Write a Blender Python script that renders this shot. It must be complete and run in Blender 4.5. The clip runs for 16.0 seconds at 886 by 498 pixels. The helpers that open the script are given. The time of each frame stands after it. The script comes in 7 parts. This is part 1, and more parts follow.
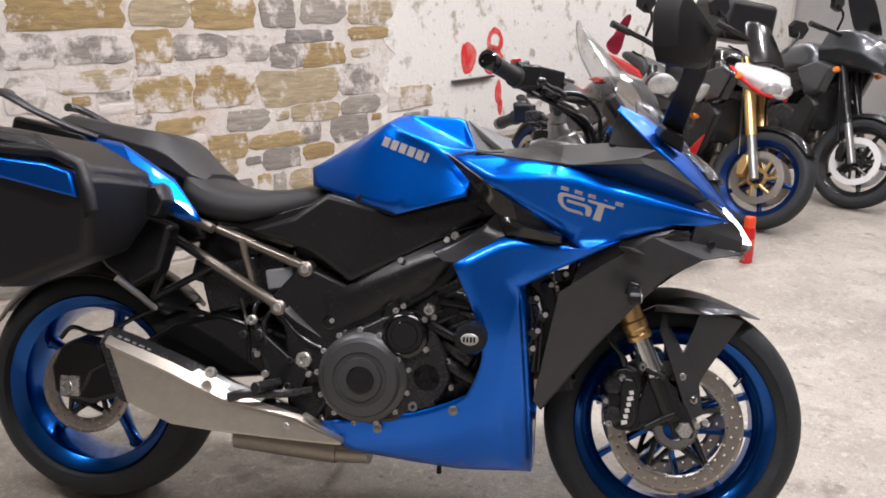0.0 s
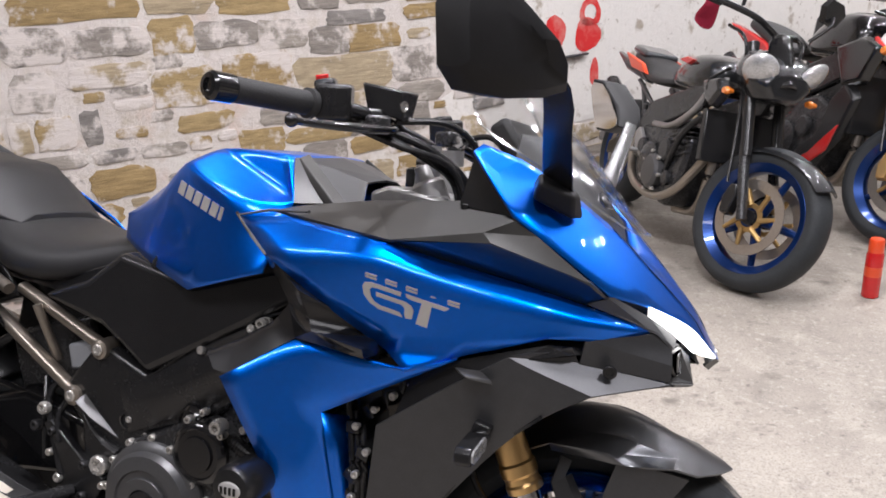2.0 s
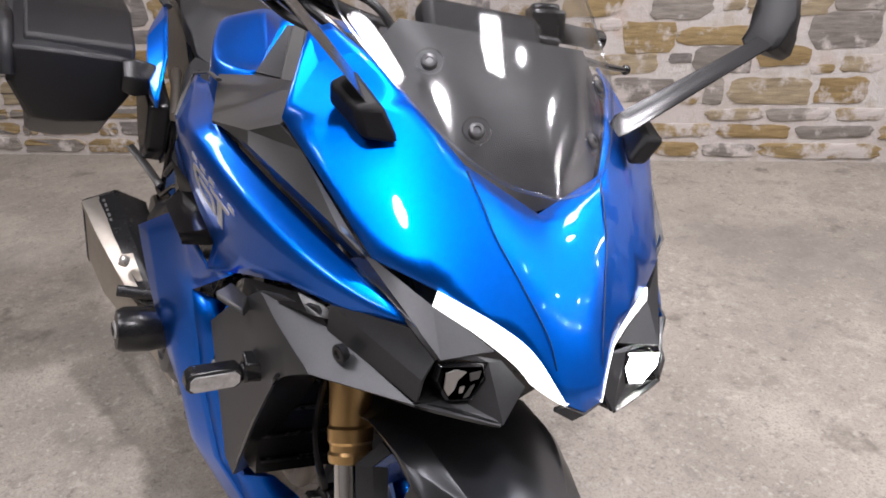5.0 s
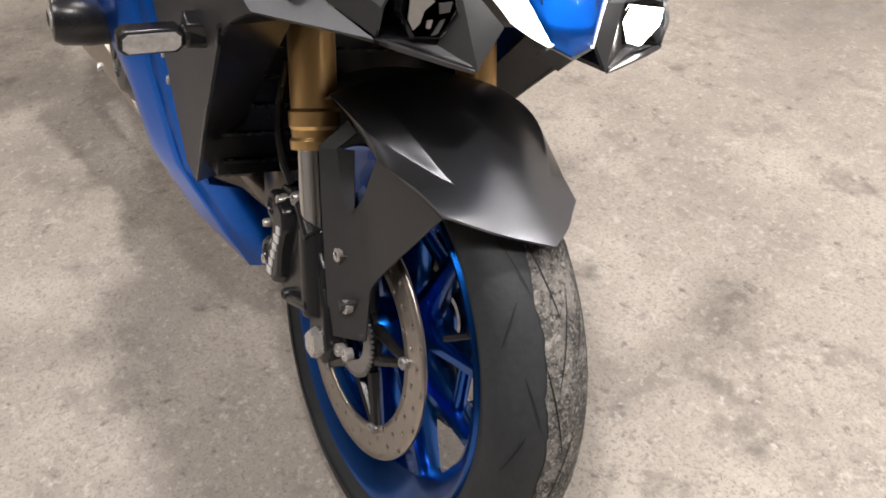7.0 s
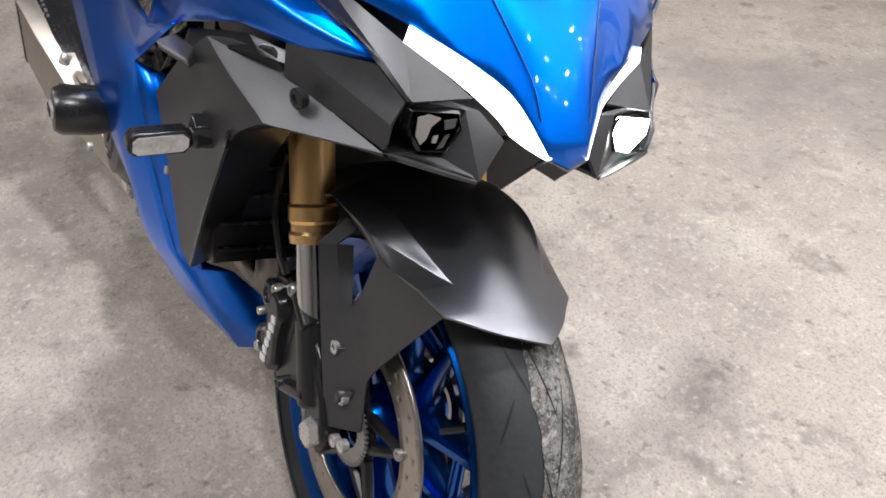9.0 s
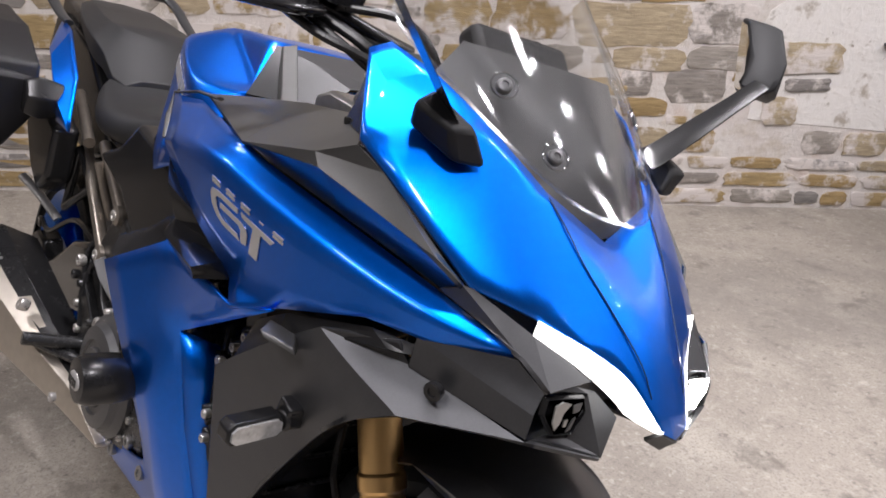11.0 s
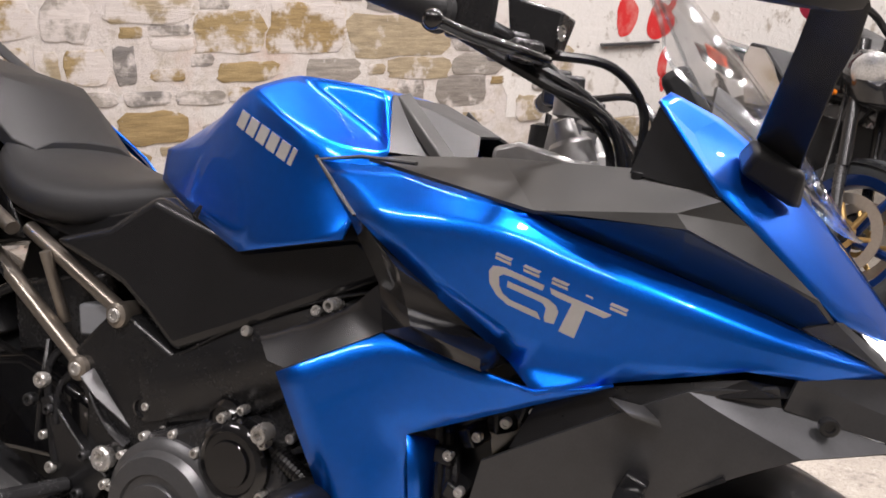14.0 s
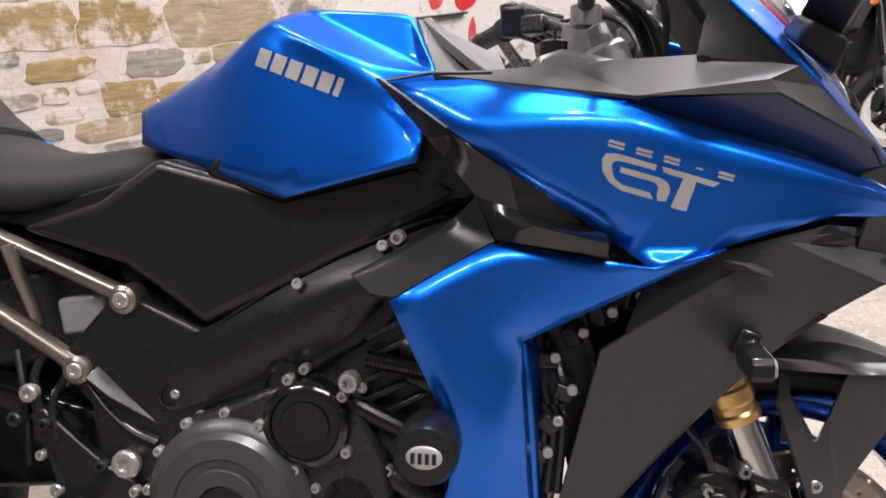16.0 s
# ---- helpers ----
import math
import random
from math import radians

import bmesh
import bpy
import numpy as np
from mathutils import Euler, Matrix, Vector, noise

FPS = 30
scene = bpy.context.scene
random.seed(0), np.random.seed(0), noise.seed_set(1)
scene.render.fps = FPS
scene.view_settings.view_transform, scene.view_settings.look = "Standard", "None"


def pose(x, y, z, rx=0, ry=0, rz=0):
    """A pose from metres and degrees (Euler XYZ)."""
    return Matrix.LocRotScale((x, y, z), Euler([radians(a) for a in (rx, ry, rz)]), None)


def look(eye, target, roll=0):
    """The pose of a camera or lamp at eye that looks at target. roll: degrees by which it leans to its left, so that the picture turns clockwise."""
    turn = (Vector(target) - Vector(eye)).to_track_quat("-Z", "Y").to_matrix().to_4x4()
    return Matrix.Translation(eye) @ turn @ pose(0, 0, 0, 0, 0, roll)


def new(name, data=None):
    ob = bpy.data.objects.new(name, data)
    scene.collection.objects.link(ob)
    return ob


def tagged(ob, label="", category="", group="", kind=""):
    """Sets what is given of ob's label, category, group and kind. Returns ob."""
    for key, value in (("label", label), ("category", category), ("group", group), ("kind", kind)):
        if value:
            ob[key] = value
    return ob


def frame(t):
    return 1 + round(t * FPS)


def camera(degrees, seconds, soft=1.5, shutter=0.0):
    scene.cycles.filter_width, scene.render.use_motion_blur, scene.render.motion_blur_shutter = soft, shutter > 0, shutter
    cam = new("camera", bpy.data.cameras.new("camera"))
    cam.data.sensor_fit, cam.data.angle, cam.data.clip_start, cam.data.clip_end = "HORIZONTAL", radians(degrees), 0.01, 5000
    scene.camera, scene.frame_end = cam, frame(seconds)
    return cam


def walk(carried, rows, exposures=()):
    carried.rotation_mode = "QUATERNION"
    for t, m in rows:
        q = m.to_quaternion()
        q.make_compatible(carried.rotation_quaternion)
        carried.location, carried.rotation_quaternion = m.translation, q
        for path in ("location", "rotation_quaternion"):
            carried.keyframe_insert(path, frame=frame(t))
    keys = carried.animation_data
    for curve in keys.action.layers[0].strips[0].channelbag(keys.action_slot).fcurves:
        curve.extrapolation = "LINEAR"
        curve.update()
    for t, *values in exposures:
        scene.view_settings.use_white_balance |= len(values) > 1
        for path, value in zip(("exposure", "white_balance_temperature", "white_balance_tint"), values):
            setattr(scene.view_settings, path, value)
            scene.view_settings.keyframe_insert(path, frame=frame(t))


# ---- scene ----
cam = camera(60.5, 16.0, soft=1.75)
PATH = [
    (0, (0.445, -1.637, 1.225), (0.151, 0.252, 0.639), -0.5),
    (0.5, (0.61, -1.479, 1.223), (0.208, 0.387, 0.626), -0.9),
    (1, (0.741, -1.329, 1.232), (0.241, 0.509, 0.624), -1.1),
    (1.5, (0.818, -1.118, 1.237), (0.231, 0.688, 0.609), -1.7),
    (2, (0.912, -0.934, 1.246), (0.189, 0.814, 0.594), -2.9),
    (2.5, (1.072, -0.792, 1.248), (0.112, 0.832, 0.585), -3.4),
    (3, (1.176, -0.654, 1.234), (0.023, 0.828, 0.544), -3.3),
    (3.2, (1.197, -0.587, 1.228), (-0.021, 0.827, 0.508), -3.3),
    (5.3, (1.382, -0.204, 1.119), (-0.262, 0.545, 0.261), -3.0),
    (5.5, (1.373, -0.201, 1.097), (-0.247, 0.541, 0.189), -3.0),
    (6, (1.368, -0.204, 1.051), (-0.182, 0.511, 0.01), -2.8),
    (6.5, (1.37, -0.198, 1.007), (-0.095, 0.492, -0.167), -2.6),
    (7, (1.373, -0.196, 0.979), (-0.02, 0.472, -0.292), -2.5),
    (7.5, (1.376, -0.196, 0.961), (0.03, 0.462, -0.364), -2.3),
    (8, (1.373, -0.197, 0.961), (0.032, 0.471, -0.365), -1.9),
    (8.5, (1.368, -0.2, 0.982), (-0.008, 0.508, -0.284), -1.4),
    (9, (1.357, -0.219, 1.025), (-0.08, 0.566, -0.124), -0.5),
    (9.5, (1.347, -0.245, 1.069), (-0.134, 0.641, 0.059), 0.4),
    (10, (1.319, -0.294, 1.1), (-0.171, 0.701, 0.213), 1.2),
    (10.2, (1.305, -0.322, 1.108), (-0.179, 0.717, 0.263), 1.5),
    (12.3, (0.98, -0.522, 1.137), (-0.219, 0.935, 0.473), 2.9),
    (12.5, (0.937, -0.542, 1.143), (-0.203, 0.956, 0.467), 3.0),
    (13, (0.849, -0.603, 1.149), (-0.166, 0.98, 0.467), 3.3),
    (13.5, (0.752, -0.69, 1.149), (-0.118, 0.98, 0.474), 2.9),
    (14, (0.677, -0.743, 1.141), (-0.073, 0.98, 0.457), 2.5),
    (14.5, (0.596, -0.761, 1.13), (-0.031, 1.009, 0.441), 1.6),
    (15, (0.516, -0.785, 1.14), (0.038, 1.034, 0.462), 0.9),
    (15.5, (0.429, -0.827, 1.111), (0.102, 1.028, 0.44), 0.1),
    (16, (0.375, -0.854, 1.049), (0.15, 1.011, 0.363), -0.6),
]
walk(cam, [(t, look(eye, target, roll)) for t, eye, target, roll in PATH], exposures=[(0.0, 0.1, 6500, 10), (2.0, 0.05, 6350, 11), (3.2, -0.05, 6300, 12), (5.3, -0.15, 6450, 12), (6.0, -0.05, 6600, 11), (7.0, 0.05, 6850, 10), (8.0, 0.12, 6600, 9), (9.0, 0.16, 6350, 9), (9.5, -0.02, 6450, 12), (10.2, -0.1, 6450, 12), (12.3, -0.12, 6500, 12), (13.0, -0.02, 6600, 12), (14.0, 0.15, 6800, 12), (16.0, 0.27, 6800, 13)])
import collections

# ---- light ----
world = bpy.data.worlds.new("world")
scene.world = world
world.use_nodes = True
world.node_tree.nodes["Background"].inputs[0].default_value = (0.9, 0.93, 1.0, 1)
world.node_tree.nodes["Background"].inputs[1].default_value = 0.065


def area_lamp(eye, target, size, watts, colour=(1.0, 0.965, 0.995), size_y=None):
    data = bpy.data.lights.new("lamp_and_fill_light", "AREA")
    data.shape = "ELLIPSE" if size < 0.35 else "RECTANGLE"
    data.size, data.size_y, data.energy, data.color = size, size_y or size, watts, colour
    ob = new("lamp_and_fill_light", data)
    ob.matrix_world = look(eye, target)
    return ob


CEIL = 3.4
# broad lamps near the motorcycle, then rows of small round downlights further in: x, y, width, depth, watts
# the last two broad ones are added fill, with no source known
LAMPS = [(0.55, 0.5, 0.3, 0.2, 66), (2.1, -0.15, 0.3, 0.2, 46), (1.3, 2.15, 0.6, 0.3, 34), (-0.6, 1.0, 0.6, 0.3, 16), (0.9, -1.5, 1.5, 0.5, 44), (-1.6, -1.3, 1.2, 0.3, 32)]
LAMPS += [(1.3 + 1.15 * k + 0.35 * r, 2.75 + 1.15 * r - 0.3 * k, 0.13, 0.13, 11 + 3 * r) for r in range(4) for k in range(3)]
for lx, ly, sx, sy, watts in LAMPS:
    area_lamp((lx, ly, CEIL - 0.14), (lx, ly, 0), sx, watts, size_y=sy)


# ---- materials ----
def material(name, colour, rough=0.5, metal=0.0, vary=0.12, scale=30.0, bump=0.0, coat=0.0, spec=0.5, rough_vary=0.08, emit=0.0, coat_rough=0.04):
    """A procedural surface: colour varied at two scales, roughness varied, optional relief."""
    m = bpy.data.materials.new(name)
    m.use_nodes = True
    nt = m.node_tree
    b = nt.nodes["Principled BSDF"]
    tc = nt.nodes.new("ShaderNodeTexCoord")
    n1 = nt.nodes.new("ShaderNodeTexNoise")
    n1.inputs["Scale"].default_value = scale
    n1.inputs["Detail"].default_value = 6
    n2 = nt.nodes.new("ShaderNodeTexNoise")
    n2.inputs["Scale"].default_value = scale / 9
    n2.inputs["Detail"].default_value = 3
    for n in (n1, n2):
        nt.links.new(tc.outputs["Object"], n.inputs["Vector"])
    mix = nt.nodes.new("ShaderNodeMath")
    mix.operation = "MULTIPLY_ADD"
    nt.links.new(n1.outputs["Fac"], mix.inputs[0])
    mix.inputs[1].default_value = 0.5
    half = nt.nodes.new("ShaderNodeMath")
    half.operation = "MULTIPLY"
    half.inputs[1].default_value = 0.5
    nt.links.new(n2.outputs["Fac"], half.inputs[0])
    nt.links.new(half.outputs[0], mix.inputs[2])
    ramp = nt.nodes.new("ShaderNodeMapRange")
    ramp.inputs["From Min"].default_value, ramp.inputs["From Max"].default_value = 0.3, 0.7
    ramp.inputs["To Min"].default_value, ramp.inputs["To Max"].default_value = 1 - vary, 1 + vary
    nt.links.new(mix.outputs[0], ramp.inputs["Value"])
    scale_node = nt.nodes.new("ShaderNodeVectorMath")
    scale_node.operation = "SCALE"
    scale_node.inputs[0].default_value = colour
    nt.links.new(ramp.outputs[0], scale_node.inputs["Scale"])
    nt.links.new(scale_node.outputs[0], b.inputs["Base Color"])
    rr = nt.nodes.new("ShaderNodeMapRange")
    rr.inputs["To Min"].default_value, rr.inputs["To Max"].default_value = max(0.02, rough - rough_vary), min(1, rough + rough_vary)
    nt.links.new(mix.outputs[0], rr.inputs["Value"])
    nt.links.new(rr.outputs[0], b.inputs["Roughness"])
    b.inputs["Metallic"].default_value = metal
    b.inputs["Coat Weight"].default_value = coat
    b.inputs["Coat Roughness"].default_value = coat_rough
    b.inputs["Specular IOR Level"].default_value = spec
    if emit:
        b.inputs["Emission Color"].default_value = (*colour, 1)
        b.inputs["Emission Strength"].default_value = emit
    if bump:
        bp = nt.nodes.new("ShaderNodeBump")
        bp.inputs["Strength"].default_value = bump
        bp.inputs["Distance"].default_value = 0.002
        nt.links.new(n1.outputs["Fac"], bp.inputs["Height"])
        nt.links.new(bp.outputs[0], b.inputs["Normal"])
    return m


def stone_material(name, lime):
    """Rubble stone: ochre to grey by each piece's own random number, bedding streaks, lime smears."""
    m = bpy.data.materials.new(name)
    m.use_nodes = True
    nt = m.node_tree
    b = nt.nodes["Principled BSDF"]
    b.inputs["Roughness"].default_value = 0.9
    b.inputs["Specular IOR Level"].default_value = 0.2
    info = nt.nodes.new("ShaderNodeObjectInfo")
    geo = nt.nodes.new("ShaderNodeNewGeometry")
    add = nt.nodes.new("ShaderNodeMath")
    add.operation = "ADD"
    nt.links.new(info.outputs["Random"], add.inputs[0])
    nt.links.new(geo.outputs["Random Per Island"], add.inputs[1])
    frac = nt.nodes.new("ShaderNodeMath")
    frac.operation = "FRACT"
    nt.links.new(add.outputs[0], frac.inputs[0])
    ramp = nt.nodes.new("ShaderNodeValToRGB")
    ramp.color_ramp.interpolation = "CONSTANT"
    e = ramp.color_ramp.elements
    e[0].color, e[0].position = (0.30, 0.27, 0.24, 1), 0
    e[1].color, e[1].position = (0.40, 0.295, 0.150, 1), 0.18
    for p, c in ((0.40, (0.36, 0.325, 0.285, 1)), (0.54, (0.43, 0.35, 0.235, 1)), (0.72, (0.265, 0.245, 0.228, 1)), (0.84, (0.37, 0.265, 0.130, 1))):
        k = e.new(p)
        k.color = c
    nt.links.new(frac.outputs[0], ramp.inputs[0])
    tc = nt.nodes.new("ShaderNodeNewGeometry")
    mp = nt.nodes.new("ShaderNodeMapping")
    mp.inputs["Scale"].default_value = (5, 5, 34)
    nt.links.new(tc.outputs["Position"], mp.inputs["Vector"])
    streak = nt.nodes.new("ShaderNodeTexNoise")
    streak.inputs["Scale"].default_value = 1.6
    streak.inputs["Detail"].default_value = 7
    streak.inputs["Roughness"].default_value = 0.7
    nt.links.new(mp.outputs[0], streak.inputs["Vector"])
    sr = nt.nodes.new("ShaderNodeMapRange")
    sr.inputs["From Min"].default_value, sr.inputs["From Max"].default_value = 0.3, 0.72
    sr.inputs["To Min"].default_value, sr.inputs["To Max"].default_value = 0.6, 1.25
    nt.links.new(streak.outputs["Fac"], sr.inputs["Value"])
    sc = nt.nodes.new("ShaderNodeVectorMath")
    sc.operation = "SCALE"
    nt.links.new(ramp.outputs[0], sc.inputs[0])
    nt.links.new(sr.outputs[0], sc.inputs["Scale"])
    ln = nt.nodes.new("ShaderNodeTexNoise")
    ln.inputs["Scale"].default_value = 7
    ln.inputs["Detail"].default_value = 8
    ln.inputs["Roughness"].default_value = 0.65
    nt.links.new(tc.outputs["Position"], ln.inputs["Vector"])
    lr = nt.nodes.new("ShaderNodeMapRange")
    lr.inputs["From Min"].default_value, lr.inputs["From Max"].default_value = lime, lime + 0.1
    nt.links.new(ln.outputs["Fac"], lr.inputs["Value"])
    mx = nt.nodes.new("ShaderNodeMix")
    mx.data_type = "RGBA"
    nt.links.new(lr.outputs[0], mx.inputs["Factor"])
    nt.links.new(sc.outputs[0], mx.inputs["A"])
    mx.inputs["B"].default_value = (0.66, 0.605, 0.565, 1)
    nt.links.new(mx.outputs["Result"], b.inputs["Base Color"])
    bp = nt.nodes.new("ShaderNodeBump")
    bp.inputs["Strength"].default_value = 0.7
    bp.inputs["Distance"].default_value = 0.01
    nt.links.new(streak.outputs["Fac"], bp.inputs["Height"])
    nt.links.new(bp.outputs[0], b.inputs["Normal"])
    return m


def layered(name, base, spots, rough, bump=0.4, dist=0.004, spec=0.3):
    """A ground or plaster surface: base colour with several noise layers of (scale, low, high, colour, seed)."""
    m = bpy.data.materials.new(name)
    m.use_nodes = True
    nt = m.node_tree
    b = nt.nodes["Principled BSDF"]
    b.inputs["Specular IOR Level"].default_value = spec
    geo = nt.nodes.new("ShaderNodeNewGeometry")
    last = None
    for scale, lo, hi, col, off in spots:
        mp = nt.nodes.new("ShaderNodeMapping")
        mp.inputs["Location"].default_value = (off, off * 1.7, off * 0.3)
        nt.links.new(geo.outputs["Position"], mp.inputs["Vector"])
        n = nt.nodes.new("ShaderNodeTexNoise")
        n.inputs["Scale"].default_value = scale
        n.inputs["Detail"].default_value = 9
        n.inputs["Roughness"].default_value = 0.62
        nt.links.new(mp.outputs[0], n.inputs["Vector"])
        r = nt.nodes.new("ShaderNodeMapRange")
        r.inputs["From Min"].default_value, r.inputs["From Max"].default_value = lo, hi
        nt.links.new(n.outputs["Fac"], r.inputs["Value"])
        mx = nt.nodes.new("ShaderNodeMix")
        mx.data_type = "RGBA"
        nt.links.new(r.outputs[0], mx.inputs["Factor"])
        if last is None:
            mx.inputs["A"].default_value = (*base, 1)
        else:
            nt.links.new(last, mx.inputs["A"])
        mx.inputs["B"].default_value = (*col, 1)
        last = mx.outputs["Result"]
    nt.links.new(last, b.inputs["Base Color"])
    n = nt.nodes.new("ShaderNodeTexNoise")
    n.inputs["Scale"].default_value = 28
    n.inputs["Detail"].default_value = 10
    n.inputs["Roughness"].default_value = 0.7
    nt.links.new(geo.outputs["Position"], n.inputs["Vector"])
    r = nt.nodes.new("ShaderNodeMapRange")
    r.inputs["To Min"].default_value, r.inputs["To Max"].default_value = rough - 0.12, rough + 0.12
    nt.links.new(n.outputs["Fac"], r.inputs["Value"])
    nt.links.new(r.outputs[0], b.inputs["Roughness"])
    bp = nt.nodes.new("ShaderNodeBump")
    bp.inputs["Strength"].default_value = bump
    bp.inputs["Distance"].default_value = dist
    nt.links.new(n.outputs["Fac"], bp.inputs["Height"])
    nt.links.new(bp.outputs[0], b.inputs["Normal"])
    return m


def glass_material(name, tint=(1, 1, 1), alpha=0.12, rough=0.02):
    """Thin clear plastic: mostly see-through, with a real glossy surface."""
    m = bpy.data.materials.new(name)
    m.use_nodes = True
    nt = m.node_tree
    out = nt.nodes["Material Output"]
    nt.nodes.remove(nt.nodes["Principled BSDF"])
    tr = nt.nodes.new("ShaderNodeBsdfTransparent")
    tr.inputs[0].default_value = (*tint, 1)
    gl = nt.nodes.new("ShaderNodeBsdfGlossy")
    gl.inputs["Roughness"].default_value = rough
    fr = nt.nodes.new("ShaderNodeLayerWeight")
    fr.inputs["Blend"].default_value = 0.5
    power = nt.nodes.new("ShaderNodeMath")
    power.operation = "POWER"
    power.inputs[1].default_value = 5.0
    nt.links.new(fr.outputs["Facing"], power.inputs[0])
    mul = nt.nodes.new("ShaderNodeMath")
    mul.operation = "MULTIPLY_ADD"
    mul.inputs[1].default_value, mul.inputs[2].default_value = 0.5, alpha * 0.3
    nt.links.new(power.outputs[0], mul.inputs[0])
    mx = nt.nodes.new("ShaderNodeMixShader")
    nt.links.new(mul.outputs[0], mx.inputs[0])
    nt.links.new(tr.outputs[0], mx.inputs[1])
    nt.links.new(gl.outputs[0], mx.inputs[2])
    nt.links.new(mx.outputs[0], out.inputs["Surface"])
    return m


BLUE = material("metallic_blue_paint", (0.0, 0.166, 0.84), 0.38, 1.0, vary=0.05, scale=900, coat=0.65, rough_vary=0.03, coat_rough=0.012)
RIMBLUE = material("blue_anodised_rim", (0.0, 0.088, 0.40), 0.22, 0.95, vary=0.06, scale=200, coat=0.6)
MATT = material("matt_dark_grey_plastic", (0.078, 0.079, 0.083), 0.42, 0.65, vary=0.1, scale=400, rough_vary=0.05)
GUARD = material("satin_dark_guard_paint", (0.15, 0.155, 0.165), 0.31, 0.85, vary=0.05, scale=500, rough_vary=0.02)
MATTLIGHT = material("satin_grey_paint", (0.068, 0.067, 0.065), 0.42, 0.35, vary=0.08, scale=500, rough_vary=0.04)
BLACK = material("satin_black_plastic", (0.013, 0.013, 0.014), 0.26, 0.0, vary=0.1, scale=250, rough_vary=0.03)
# lighter grey that paints the highlight on the black frame's crease
CREASELIGHT = material("crease_highlight_grey", (0.11, 0.11, 0.112), 0.3, 0.7, vary=0.1, scale=200)
DARKGREY = material("dark_grey_plastic", (0.035, 0.035, 0.037), 0.42, 0.0, vary=0.12, scale=400, rough_vary=0.05)
# darker copy of the body blue, for shade in the recess and nose fold
SHADEBLUE = material("shaded_blue_satin", (0.006, 0.030, 0.085), 0.34, 0.3, vary=0.06, scale=600, coat=0.4, rough_vary=0.03)
MATTBLACK = material("matt_black_plastic", (0.012, 0.012, 0.013), 0.55, 0.0, vary=0.2, scale=400, rough_vary=0.05, spec=0.3)
GLOSSBLACK = material("gloss_black_paint", (0.008, 0.008, 0.009), 0.14, 0.0, vary=0.15, scale=150, coat=0.5)
ENGINE = material("black_cast_metal", (0.048, 0.048, 0.050), 0.27, 0.5, vary=0.25, scale=160, bump=0.25)
ENGINEGREY = material("grey_cast_cover", (0.10, 0.10, 0.103), 0.34, 0.5, vary=0.12, scale=260, bump=0.1)
FRAME = material("black_frame_paint", (0.020, 0.020, 0.021), 0.26, 0.2, vary=0.2, scale=200, bump=0.12)
STEEL = material("bare_steel", (0.62, 0.60, 0.57), 0.28, 0.7, vary=0.08, scale=120)
BRUSHED = material("brushed_titanium", (0.62, 0.565, 0.49), 0.34, 0.85, vary=0.1, scale=60, rough_vary=0.1)
BRONZE = material("bronze_grey_tube", (0.34, 0.30, 0.255), 0.3, 0.8, vary=0.15, scale=90)
GOLD = material("gold_anodised_fork", (0.92, 0.60, 0.26), 0.33, 0.9, vary=0.03, scale=140)
RIMNAVY = material("navy_painted_rim", (0.003, 0.030, 0.150), 0.3, 0.6, vary=0.08, scale=150, coat=0.4)
DULLGOLD = material("dull_gold_disc_carrier", (0.46, 0.30, 0.12), 0.38, 0.8, vary=0.1, scale=90)
CHROME = material("chromed_tube", (0.75, 0.74, 0.72), 0.08, 1.0, vary=0.04, scale=80, rough_vary=0.03)
RUBBER = material("tyre_rubber", (0.027, 0.030, 0.033), 0.6, 0.0, vary=0.25, scale=120, bump=0.3, spec=0.35)
VINYL = material("black_seat_vinyl", (0.016, 0.016, 0.017), 0.5, 0.0, vary=0.2, scale=500, bump=0.25)
GRIP = material("black_grip_rubber", (0.02, 0.02, 0.021), 0.65, 0.0, vary=0.2, scale=400, bump=0.4)
CASE = material("black_pannier_plastic", (0.009, 0.009, 0.011), 0.36, 0.0, vary=0.15, scale=700, bump=0.5)
DISC = material("drilled_disc_steel", (0.42, 0.38, 0.34), 0.32, 0.9, vary=0.12, scale=90)
LEDWHITE = material("lit_white_lens", (1.0, 0.98, 0.95), 0.3, emit=3.2)
LEDBEAM = material("headlamp_beam_lens", (1.0, 0.99, 0.97), 0.3, emit=22.0)
LENS = material("clear_ribbed_lens", (0.5, 0.5, 0.5), 0.1, 0.4, vary=0.4, scale=150, coat=1.0)
DARKLENS = material("dark_reflector", (0.03, 0.03, 0.03), 0.1, 0.2, coat=1.0, vary=0.3)
SILVER = material("silver_decal", (0.55, 0.54, 0.53), 0.35, 0.4, vary=0.05, scale=200)
WHITEP = material("white_gloss_paint", (0.75, 0.74, 0.73), 0.2, 0.0, vary=0.06, scale=20, coat=0.6)
REDP = material("red_gloss_paint", (0.55, 0.012, 0.012), 0.25, 0.0, vary=0.1, scale=30, coat=0.5)
ORANGEP = material("orange_red_paint", (0.75, 0.07, 0.015), 0.3, 0.0, vary=0.1, scale=30, coat=0.5)
AMBER = material("amber_lens", (0.8, 0.22, 0.02), 0.2, 0.0, coat=0.6)
CLOTH = material("crimson_cloth", (0.32, 0.01, 0.04), 0.8, 0.0, vary=0.2, scale=60, bump=0.3)
SILVERP = material("silver_casting", (0.35, 0.345, 0.34), 0.35, 0.7, vary=0.15, scale=100)
DARKP = material("black_metallic_paint", (0.018, 0.019, 0.021), 0.25, 0.3, vary=0.08, scale=300, coat=0.8)
GREYP = material("dark_grey_metallic_paint", (0.05, 0.055, 0.06), 0.3, 0.5, vary=0.08, scale=300, coat=0.8)
